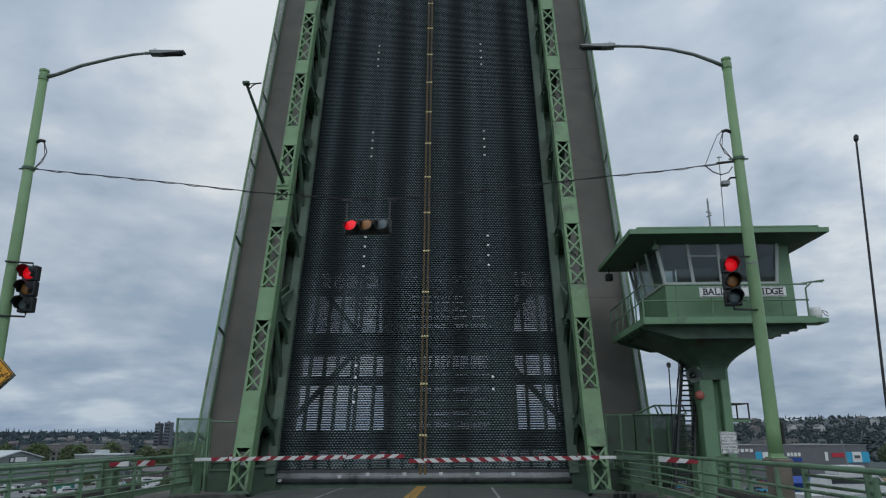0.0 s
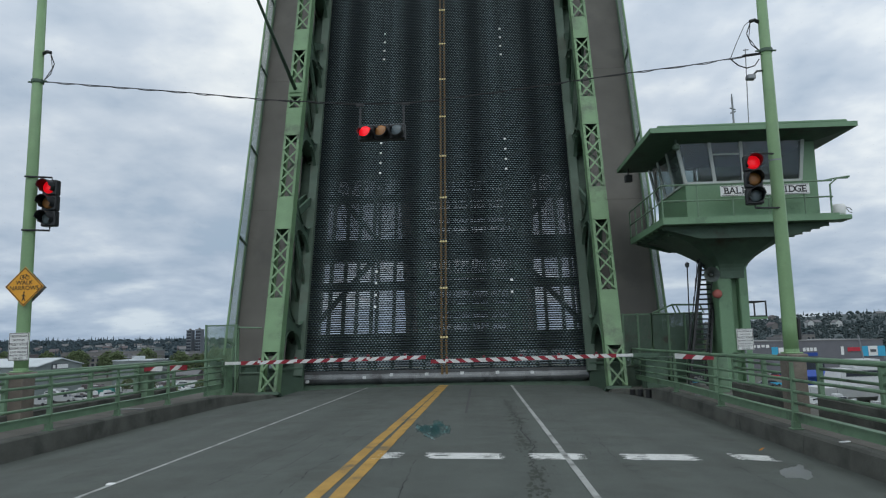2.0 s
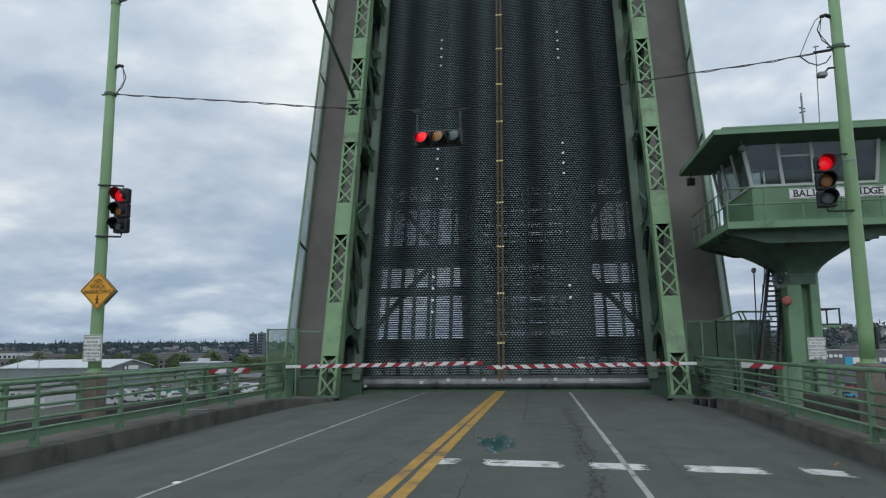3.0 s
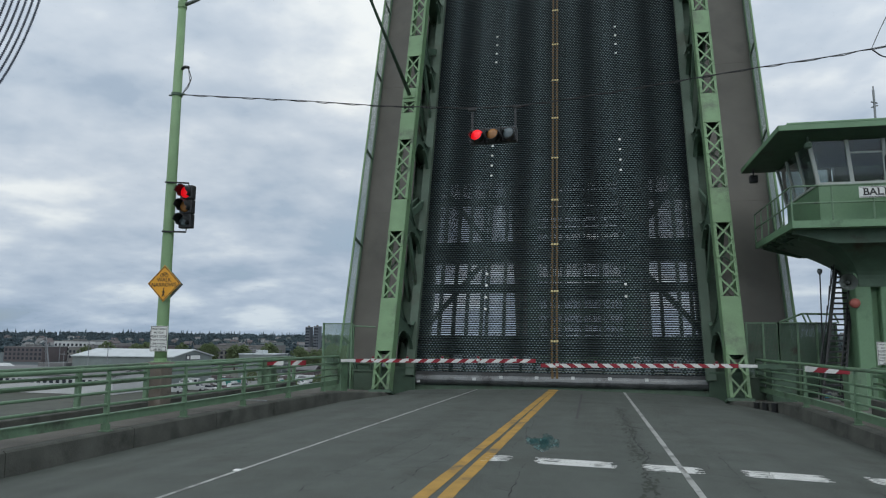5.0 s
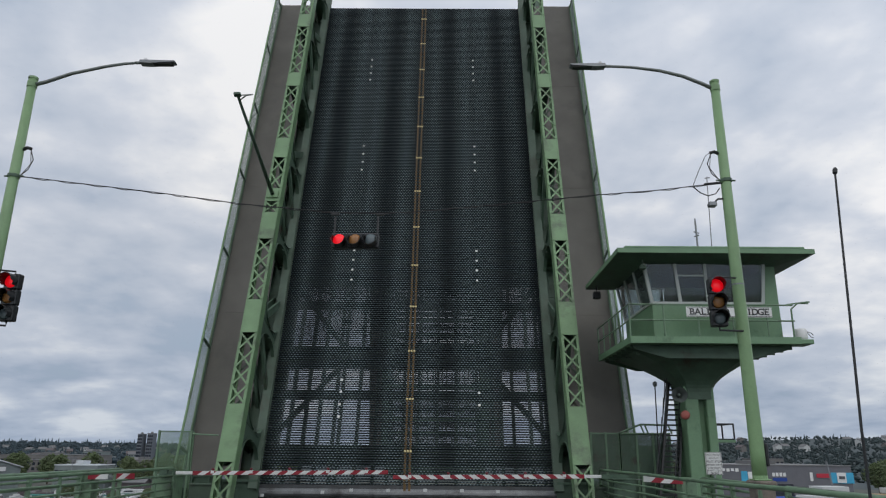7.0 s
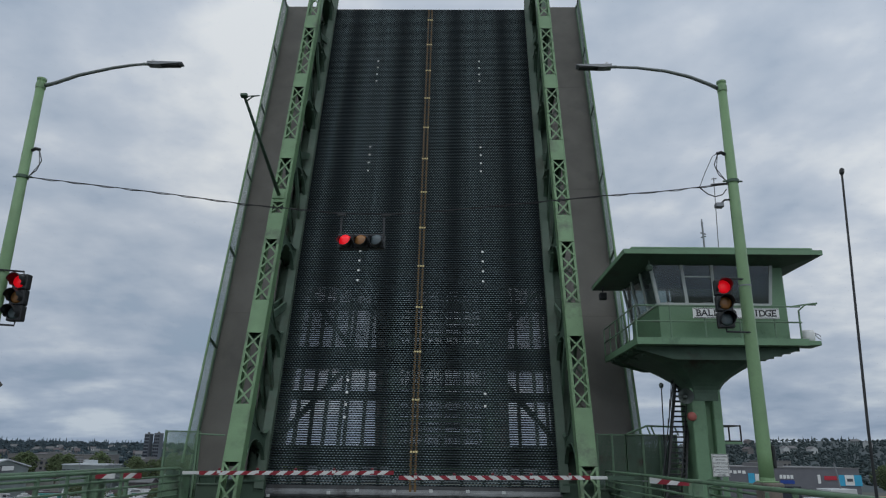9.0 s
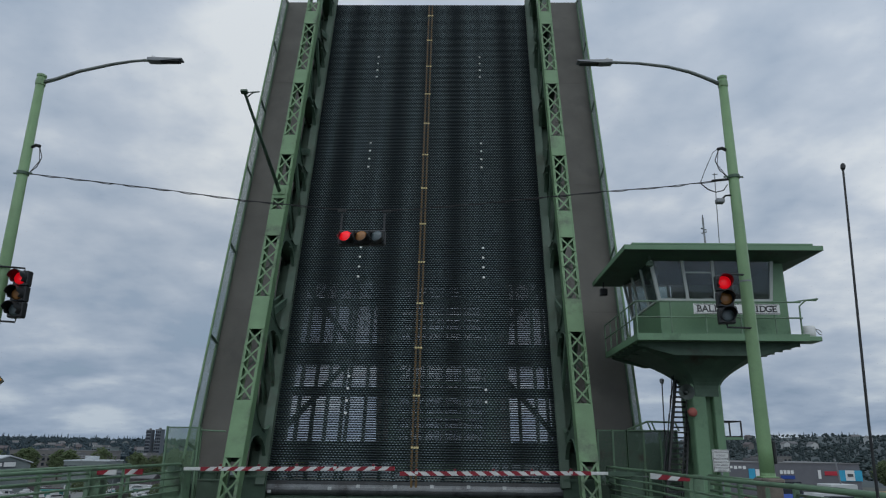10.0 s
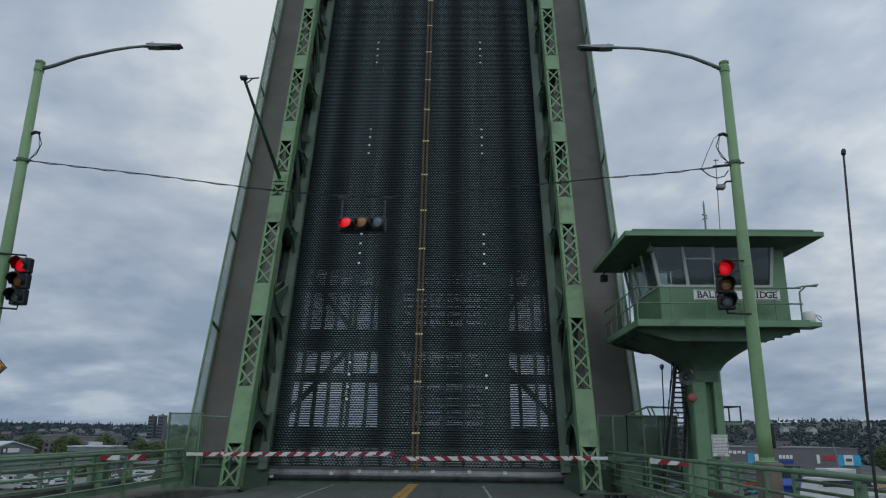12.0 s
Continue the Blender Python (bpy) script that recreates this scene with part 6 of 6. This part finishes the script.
# warehouse with a gable end towards the bridge
ware = block("warehouse", "large grey-green warehouse with white metal gable roof", "warehouse", -169, -131.5, 200, 223.6, -4.25, GREYWALL, WHITEROOF, gable=("x", 2.1))
board = part("sign_board", boxed(18.8, 18.95, -4.5, 4.0, 7.6, 9.4), DARKWALL, ware, "dark sign board with white panel on gable")
part("sign_mark", boxed(18.96, 19.0, -4.1, -2.9, 8.0, 9.0), SIGN_WHITE, board)
part("sign_mark", boxed(18.96, 19.0, -2.0, 3.7, 7.85, 9.15), SIGN_WHITE, board)
for x in (-14, -6, 2, 10):
    part("loading_door", boxed(x, x + 3.5, -11.9, -11.75, 0, 4), WHITEWALL, ware)

block("white_hall", "long low white building with a row of small dark windows", "building", -172, -122, 160, 176, -8.3, WHITEWALL, ROOFING, windows=(1, 25, 1.1, 1.0, -10.3, 2), gable=("x", 1.5))
block("long_shed", "long low shed with flat grey roof", "shed", -205, -150, 200, 212, -8.4, GREYWALL, ROOFING)
block("brick_block", "red-brown brick building of several storeys", "building", -345, -318, 350, 370, -4.0, BRICKWALL, ROOFING, windows=(3, 9, 1.6, 1.5, -11.4, 2.5))
block("white_block", "white building of several storeys among trees", "building", -330, -300, 372, 385, -0.5, WHITEWALL, ROOFING, windows=(3, 10, 1.6, 1.5, -9, 2.8))
block("tan_block", "tan building of several storeys near the shore", "building", -300, -276, 350, 366, -3.8, TANWALL, ROOFING, windows=(2, 9, 1.5, 1.5, -10, 3))
block("terrace", "long row of red-brown flat-roofed buildings", "building", -346, -290, 420, 440, -3.4, BRICKWALL, ROOFING, windows=(3, 20, 1.5, 1.4, -11.3, 2.6))
block("terrace", "long row of tan flat-roofed buildings", "building", -262, -205, 420, 440, -2.6, TANWALL, ROOFING, windows=(3, 18, 1.5, 1.4, -11.3, 2.6))
block("apartment_block", "tan apartment block with rows of windows behind trees", "building", -205, -172, 350, 370, -4.4, TANWALL, ROOFING, windows=(3, 12, 1.4, 1.4, -11.4, 2.4))
block("apartment_block", "pale tan apartment block with rows of windows behind trees", "building", -168, -150, 372, 390, -4.2, TANWALL, ROOFING, windows=(3, 8, 1.4, 1.4, -11.4, 2.4))
# Wall grey of the far blocks, lightened to include the haze before them.
HAZYWALL = paint("hazy_grey_wall", (0.115, 0.128, 0.145))
block("tower_block", "dark high-rise block on the skyline", "tower block", -260.6, -256.5, 600, 608, 13.2, HAZYWALL, ROOFING, windows=(8, 3, 1.3, 1.7, -8, 2.7))
block("tower_block", "dark high-rise block on the skyline", "tower block", -254.2, -249.3, 604, 612, 13.8, HAZYWALL, ROOFING, windows=(8, 3, 1.3, 1.7, -8, 2.7))
block("apartment_block", "grey apartment block of several storeys on the slope", "building", -285, -270, 560, 575, -1.0, GREYWALL, ROOFING, windows=(3, 8, 1.3, 1.5, -9, 2.6))
block("yard_hall", "low grey hall with pale flat roof by the yard", "building", -130, -115.5, 240, 252, -4.0, GREYWALL, WHITEROOF, windows=(1, 9, 1.1, 1.2, -6.6, 3))
block("shed", "small rust-red shed in the boat yard", "shed", -112, -101, 244, 250, -9.4, BRICKWALL, ROOFING, gable=("x", 1.2))
block("shed", "small rust-red shed in the boat yard", "shed", -90, -82, 226, 232, -9.6, BRICKWALL, ROOFING, gable=("x", 1.2))
# arched white shelter
root = thing("arched_shelter", "white fabric shelter with arched roof", "shelter", Matrix.Translation((-193, 190, LAND)), group="shore buildings")
bm = bmesh.new()
arc = [(6 * math.cos(a * math.pi / 12), 6.2 * math.sin(a * math.pi / 12)) for a in range(13)]
prism(bm, arc, -8, 8, "y")
part("cover", bm, WHITEWALL, root)

# store on the east side, with panels and plain marks for its signs
store = block("store", "long slate-grey store with coloured sign panels", "store", 100, 147.5, 260, 300, -2.3, STOREWALL, ROOFING)
cx, cy = 123.75, 280


def on_store(name, mat, x0, x1, z0, z1, parent=None, lift=0.0):
    return part(name, boxed(x0 - cx, x1 - cx, 259.75 - cy - lift, 259.9 - cy - lift, z0 - LAND, z1 - LAND), mat, store)


on_store("red_mark", REDP, 134.8, 139.3, -6.2, -4.8)
on_store("white_mark", SIGN_WHITE, 132.4, 133.4, -7.4, -4.4)
on_store("cyan_panel", CYAN, 140, 148, -8.1, -4.4)
on_store("white_panel", SIGN_WHITE, 142, 145.2, -7.9, -4.4, lift=0.2)
on_store("dark_mark", DARKWALL, 142.6, 144.6, -6.6, -5.6, lift=0.4)
on_store("cyan_panel", CYAN, 107.7, 110, -8.1, -4.2)
on_store("white_panel", SIGN_WHITE, 110.2, 112.5, -7.6, -4.4)
for x in (118.9, 120.2, 121.5, 122.8):
    on_store("white_mark", SIGN_WHITE, x, x + 0.95, -5.9, -4.6)
on_store("blue_mark", BLUE, 119, 124, -7.6, -6.4)
for i, x in enumerate((101, 102.6, 104.2, 105.8)):
    on_store("white_mark", SIGN_WHITE, x, x + 1.1, -4.2 - 0.2 * (i % 2), -3.3)
on_store("entrance", GLASSY, 118, 126, LAND, -8.5)
block("roof_plant", "low pale building on the slope behind the store", "building", 118, 132, 350, 360, -0.4, WHITEWALL, BRICKWALL, windows=(2, 8, 1.2, 1.2, -3, 2.4))
block("roof_plant", "low tan building on the slope behind the store", "building", 150, 166, 350, 360, -0.6, TANWALL, ROOFING, windows=(2, 8, 1.2, 1.2, -3, 2.4))
# timber yard
root = thing("timber_stack", "stacks of pale sawn timber and frames in a yard", "timber stack", Matrix.Translation((122, 200, LAND)))
for i, (x, z, w) in enumerate(((-7, 0, 6), (0, 0, 8), (-5, 1.6, 7), (2, 1.6, 7), (-3, 3.2, 6), (4, 3.2, 7), (0, 4.8, 6), (5, 4.8, 6), (3, 6.2, 8))):
    part("bundle", boxed(x, x + w, -2, 2, z, z + 1.35, bevel=0.05), WOOD if i % 3 else WHITEWALL, root)


def boat(m, L, label, hull=WHITEWALL):
    root = thing("motor_boat", label, "boat", m, group="boats in the yard")
    bm = bmesh.new()
    sec = []
    for f in np.linspace(0, 1, 9):
        w = L * 0.16 * (1 - max(0, (f - 0.45) / 0.55) ** 2) + 0.05
        z1 = L * (0.12 + 0.06 * f * f)
        sec.append([bm.verts.new(p) for p in ((L * (f - 0.5), -w, z1), (L * (f - 0.5), -w * 0.8, z1 * 0.35), (L * (f - 0.5), 0, 0), (L * (f - 0.5), w * 0.8, z1 * 0.35), (L * (f - 0.5), w, z1))])
    for a, b in zip(sec, sec[1:]):
        for i in range(4):
            bm.faces.new((a[i], a[i + 1], b[i + 1], b[i]))
        bm.faces.new((a[4], a[0], b[0], b[4]))
    bm.faces.new(sec[0][::-1])
    part("hull", bm, hull, root)
    bm = bmesh.new()
    prism(bm, [(-L * 0.35, L * 0.12), (L * 0.22, L * 0.14), (L * 0.1, L * 0.26), (-L * 0.3, L * 0.26)], -L * 0.11, L * 0.11, "y")
    part("cabin", bm, WHITEWALL, root)
    bm = bmesh.new()
    prism(bm, [(-L * 0.28, L * 0.2), (L * 0.13, L * 0.2), (L * 0.10, L * 0.245), (-L * 0.28, L * 0.245)], -L * 0.113, L * 0.113, "y")
    part("cabin_window", bm, GLASSY, root)
    part("flybridge", boxed(-L * 0.2, L * 0.02, -L * 0.09, L * 0.09, L * 0.26, L * 0.33, bevel=0.1), WHITEWALL, root)
    part("mast", tubed([(-L * 0.05, 0, L * 0.3), (-L * 0.08, 0, L * 0.52)], L * 0.006, 6), GREY, root)
    part("keel_block", boxed(-L * 0.2, L * 0.2, -0.3, 0.3, -0.6, 0.15), BARK, root)
    return root


boat(pose(79, 143, LAND + 0.6, 0, 0, 6), 25, "large white motor yacht laid up in the yard")
for x, y, a in ((68, 134, 14), (77, 133, -5), (104, 160, 12), (-112, 192, 30), (-97, 205, -20), (-86, 196, 10), (-118, 188, 5), (-78, 180, 40), (-104, 216, 21), (-90, 218, 51), (98, 138, 25), (58, 118, 41)):
    boat(pose(x, y, LAND + 0.6, 0, 0, a), 7.0, "white motor boat laid up in the yard")
block("covered_boat_shed", "long low shed under bright blue sheeting", "shed", 68, 76, 150, 158, -8.0, BLUE, BLUE, gable=("x", 0.9))


def car(m, mat, label):
    root = thing("car", label, "car", m, group="parked cars")
    bm = bmesh.new()
    prism(bm, [(-2.2, 0.35), (2.2, 0.35), (2.25, 0.75), (1.3, 0.95), (-2.1, 1.0), (-2.25, 0.7)], -0.85, 0.85, "y")
    part("body", bm, mat, root)
    bm = bmesh.new()
    prism(bm, [(-1.7, 1.0), (1.1, 0.95), (0.4, 1.45), (-1.2, 1.5)], -0.72, 0.72, "y")
    part("cabin", bm, GLASSY, root)
    for x in (-1.4, 1.4):
        for y in (-0.86, 0.86):
            part("wheel", tubed([(x, y - 0.1, 0.33), (x, y + 0.1, 0.33)], 0.33, 10), BLACK, root)
    return root


protos = [car(pose(-84 - 5 * i, 222, LAND, 0, 0, 80), mt, lb) for i, (mt, lb) in enumerate(((WHITEWALL, "white car parked in the yard"), (REDP, "red car parked in the yard"), (DARKWALL, "dark car parked in the yard"), (CYAN, "blue car parked in the yard")))]
for i in range(60):
    side = rnd.random() < 0.75
    x, y = (rnd.uniform(-118, -78), rnd.uniform(182, 258)) if side else (rnd.uniform(55, 110), rnd.uniform(160, 240))
    copy_thing(protos[i % 4], pose(x, y, LAND, 0, 0, rnd.choice((0, 90)) + rnd.uniform(-6, 6)))


OFFWHITE = paint("dull_white_panel", (0.36, 0.37, 0.37))


def van(m, label):
    root = thing("van", label, "van", m, group="vans in the yard")
    bm = bmesh.new()
    prism(bm, [(-2.8, 0.4), (2.7, 0.4), (2.75, 1.15), (2.1, 1.35), (1.5, 2.3), (1.2, 2.45), (-2.75, 2.5), (-2.85, 1.0)], -1.0, 1.0, "y")
    part("body", bm, OFFWHITE, root)
    bm = bmesh.new()
    prism(bm, [(1.62, 2.12), (2.08, 1.42), (2.11, 1.46), (1.65, 2.16)], -0.86, 0.86, "y")
    part("windscreen", bm, GLASSY, root)
    for y in (-1.0, 1.0):
        part("side_window", boxed(0.6, 1.5, y - 0.015, y + 0.015, 1.5, 2.1), GLASSY, root)
        for x in (-1.8, 1.9):
            part("wheel", tubed([(x, y - 0.12, 0.38), (x, y + 0.12, 0.38)], 0.38, 10), BLACK, root)
    return root


first_van = van(pose(-111, 170, LAND, 0, 0, 12), "white panel van parked in the boat yard")
for x, y, a in ((-110, 179, 16), (-107.5, 187, 10), (-121, 196, 5), (-103, 198, 80), (-88, 186, 95), (-96, 190, 10), (-84, 205, 30), (-101, 228, 0), (-112, 232, 8), (-92, 240, 85)):
    copy_thing(first_van, pose(x, y, LAND, 0, 0, a))

# small craft on trailers and steel bins crowding the boat yard
small = boat(pose(-80, 190, LAND + 0.6, 0, 0, 33), 6.2, "small white motor boat laid up in the yard")
TEALP = paint("teal_tarpaulin", (0.04, 0.20, 0.17))
covered = boat(pose(-92, 196, LAND + 0.6, 0, 0, 75), 6.8, "small boat with teal hull laid up in the yard", TEALP)
rust = boat(pose(-101, 209, LAND + 0.6, 0, 0, 12), 7.2, "small red-brown boat laid up in the yard", BRICKWALL)
for i in range(24):
    x, y = -116 + 2.1 * i + 4 * math.sin(i * 2.7), 206 + 26 * math.sin(i * 1.37)
    copy_thing((small, covered, small, rust, small)[i % 5], pose(x, y, LAND + 0.6, 0, 0, 53 * i))
for i in range(5):
    copy_thing(small, pose(56 + 7 * i, 126 + 9 * math.sin(i * 2.0), LAND + 0.6, 0, 0, 47 * i))


def steel_bin(m, mat, label):
    root = thing("shipping_container", label, "container", m, group="yard containers")
    bm = bmesh.new()
    box(bm, -3, 3, -1.2, 1.2, 0, 2.55)
    for k in range(14):
        box(bm, -2.85 + 0.42 * k, -2.65 + 0.42 * k, -1.26, -1.2, 0.15, 2.4)
    part("shell", bm, mat, root)
    part("door", boxed(3.0, 3.06, -1.1, 1.1, 0.1, 2.45), mat, root)
    return root


bins = [steel_bin(pose(-114, 206, LAND, 0, 0, 4), BRICKWALL, "rust-red steel container in the yard"), steel_bin(pose(-86, 212, LAND, 0, 0, -6), WHITEWALL, "white steel container in the yard"), steel_bin(pose(-78, 214, LAND, 0, 0, 9), TEALP, "teal steel container in the yard")]
for i in range(9):
    copy_thing(bins[i % 3], pose(-122 + 6.5 * i, 214 + 18 * math.sin(i * 2.2), LAND, 0, 0, 12 * math.sin(i)))

# crane and yard masts
crane = thing("crane", "slender lattice crane boom over the boat yard", "crane", Matrix.Translation((-150, 170, LAND)))
bm = bmesh.new()
A, B = Vector((0, 0, 0)), Vector((-3, 0, 15))
for o in ((-0.5, -0.5), (0.5, -0.5), (0, 0.5)):
    tube(bm, [A + Vector((o[0], o[1], 0)), B + Vector((o[0] * 0.3, o[1] * 0.3, 0))], 0.1, 5)
part("boom", bm, GREY, crane)
bm = bmesh.new()
for i in range(14):
    a, b = A.lerp(B, i / 14), A.lerp(B, (i + 1) / 14)
    tube(bm, [a + Vector((-0.5, -0.5, 0)), b + Vector((0.5, -0.5, 0))], 0.06, 4)
    tube(bm, [a + Vector((0.5, -0.5, 0)), b + Vector((0, 0.5, 0))], 0.06, 4)
part("boom_lacing", bm, GREY, crane)
part("cab", boxed(-1.5, 2, -1.2, 1.2, 0, 2.6, bevel=0.1), YELLOW, crane)
part("hoist_line", tubed([(-3, 0, 15), (-3, 0, 4)], 0.04, 4), CABLE, crane)
for x, y, h in ((-140, 172, 14), (-136, 175, 12.5), (-183, 210, 13), (-142, 165, 11), (-98, 190, 12), (-84, 180, 11.5)):
    p = thing("yard_mast", "thin pale mast standing in the yard", "mast", Matrix.Translation((x, y, LAND)), group="yard masts")
    part("pole", tubed([(0, 0, 0), (0, 0, h)], [0.16, 0.09], 6), GREY, p)
    part("cross_tree", tubed([(-1.4, 0, h * 0.93), (1.4, 0, h * 0.93)], 0.08, 5), GREY, p)

# shore trees
specs = [(-196, 330, 12.5), (-201, 333, 12), (-98, 190, 5.5), (-90, 186, 6), (-72, 160, 5.5), (-66, 164, 6), (-64, 170, 6.5), (-235, 300, 13), (-222, 305, 12), (-150, 280, 12), (-140, 285, 13), (-128, 290, 11.5), (-165, 300, 12), (-110, 300, 12),
         (90, 250, 10), (158, 262, 12), (166, 270, 13), (176, 262, 12), (64, 210, 11), (72, 222, 12), (82, 235, 11)]
specs += [(-262 + 11.5 * i + 5 * math.sin(i * 2.1), 318 + 30 * math.sin(i * 1.3), 10.5 + 2 * math.sin(i * 1.7)) for i in range(18)]
specs += [(-128 + 7.5 * i, 262 + 14 * math.sin(i * 1.9), 9.5 + 1.5 * math.sin(i * 2.3)) for i in range(8)]
for i, (x, y, h) in enumerate(specs):
    tree(Matrix.Translation((x, y, LAND)) @ pose(0, 0, 0, 0, 0, 47 * i), h + 0.01 * i, "leafy green broadleaf tree on the shore")

# houses scattered over the hills
HOUSES = []
for wall, roof, lb in ((WHITEWALL, ROOFING, "white house with grey gable roof on the hill"), (TANWALL, BRICKWALL, "tan house with red-brown gable roof on the hill"), (GREYWALL, ROOFING, "grey house with dark gable roof on the hill")):
    h = block("house", lb, "house", -5, 5, 796, 804, 6, wall, roof, windows=(2, 4, 1.1, 1.3, 1.2, 2.6), gable=("x", 2.4), group="houses on the hills", z0=0.0)
    HOUSES.append(h)
for i in range(210):
    az = radians(rnd.uniform(-52, 48))
    r = rnd.uniform(520, 1500) if az < 0.2 else rnd.uniform(800, 1250)
    x, y = r * math.sin(az), r * math.cos(az)
    if az > 0.2 and i % 5 < 3:
        continue
    copy_thing(HOUSES[i % 3], pose(x, y, hill_height(x, y) - 0.3, 0, 0, rnd.uniform(-30, 30) + (90 if rnd.random() < 0.3 else 0)))
for h in HOUSES:
    x, y = rnd.uniform(-500, -300), 900
    h.matrix_basis = pose(x, y, hill_height(x, y) - 0.3, 0, 0, 10)

# ---- the car's own aerial and windscreen ----
car_front = thing("stopped_car", "car front with clear spattered windscreen and thin black aerial", "car", Matrix.Translation((2.70, 2.2, road_z(2.7))))
aerial = part("aerial", tubed([(0.0, 0, 0.0), (0.03, 0, 1.0), (0.06, 0, 1.92), (0.11, 0, 2.79)], [0.015, 0.006, 0.0045, 0.0035], 8), BLACK, car_front, "thin black aerial")
aerial.matrix_basis = Matrix.Translation((0, 0, -road_z(2.7)))
part("tip", tubed([(0.11, 0, 2.78), (0.11, 0, 2.787), (0.112, 0, 2.8), (0.112, 0, 2.806)], [0.004, 0.008, 0.008, 0.004], 10), BLACK, aerial)

# raked windscreen in front of the eye: plan line y = 0.67 - 0.6 (z - 1.71)
SLOPE = math.atan2(1, 0.6)
CLEAR = glass("clear_windscreen", (0.985, 1.0, 0.995), 0.0, 1.0, 1.02)
bm = bmesh.new()
prism(bm, [(0.35, -0.30), (2.45, -0.30), (2.35, 0.62), (0.50, 0.62)], -0.006, -0.002)
screen = part("windscreen", bm, CLEAR, car_front, "clear raked windscreen")
screen.visible_shadow = False
screen.matrix_basis = car_front.matrix_world.inverted() @ Matrix.Translation((0, 0.67, 1.71)) @ pose(0, 0, 0, 180 - math.degrees(SLOPE), 0, 0)


def smear(name, colour, alpha):
    m = bpy.data.materials.new(name)
    m.use_nodes = True
    p = m.node_tree.nodes["Principled BSDF"]
    p.inputs["Base Color"].default_value = (*colour, 1)
    p.inputs["Alpha"].default_value, p.inputs["Roughness"].default_value = alpha, 0.6
    return m


def blot(name, spots, mat, label, lift=0.0):
    """A flat cluster of soft-edged drops on the glass: x, up the slope, half width, half height, turn."""
    bm = bmesh.new()
    rb = random.Random(3 + int(lift * 1e5))
    for i, (x, b, w, h, turn) in enumerate(spots):
        z = lift + 0.0004 * (i + 1)
        ring = []
        for k in range(14):
            a = k * math.tau / 14
            r = rb.uniform(0.75, 1.15)
            u, v = w * r * math.cos(a), h * r * math.sin(a)
            c, s = math.cos(turn), math.sin(turn)
            ring.append(bm.verts.new((x + u * c - v * s, b + u * s + v * c, z)))
        bm.faces.new(ring)
    return part(name, bm, mat, screen, label)


TEAL = smear("teal_smear", (0.06, 0.19, 0.19), 0.42)
PALE = smear("pale_smear", (0.45, 0.6, 0.6), 0.75)
HAZE = smear("grey_smear", (0.6, 0.62, 0.62), 0.4)
rs = random.Random(21)
drops = []
for k in range(26):
    a, q = rs.random() * math.tau, rs.random() ** 0.6
    r = rs.uniform(0.0014, 0.0042)
    drops.append((1.404 + 0.016 * q * math.cos(a), 0.0005 + 0.0062 * q * math.sin(a), r * 1.25, r, rs.random() * 3))
for i, drop in enumerate(drops):
    blot("splatter_drop", [drop], TEAL, "", 0.0004 + 0.0002 * i)
blot("splatter_fleck", [(1.389, 0.0012, 0.0022, 0.0022, 0), (1.399, -0.0095, 0.0062, 0.0013, -0.6), (1.414, -0.004, 0.0028, 0.0012, 0.4), (1.408, -0.001, 0.0017, 0.0011, 0.9), (1.416, 0.002, 0.0016, 0.0017, 0), (1.402, 0.003, 0.0014, 0.001, 0.3), (1.4, -0.004, 0.0018, 0.0013, 0.2)], PALE, "pale fleck of the splatter")
blot("smudge", [(1.742, -0.058, 0.011, 0.007, -0.2), (1.752, -0.060, 0.012, 0.006, -0.3), (1.748, -0.054, 0.005, 0.006, 0.4), (1.737, -0.056, 0.006, 0.005, 0)], HAZE, "greyish smudge on glass")
# printed dot band: rows of dots along a rounded edge, above and to the west of the eye
dots = []
for k in range(15):
    r = 0.400 - 0.0054 * k
    n = int(r * radians(62) / 0.0024)
    for i in range(n):
        a = radians(-78) + radians(62) * (i + 0.5 * (k % 2)) / n
        dots.append((0.686 + r * math.cos(a), 0.702 + r * math.sin(a), 0.001))
DOT = material("printed_dot", (0.09, 0.11, 0.15), 0.6, spread=0.1, bump=0)
many_boxes("dot_band", dots, (0.0009, 0.0009, 0.0006), DOT, screen)
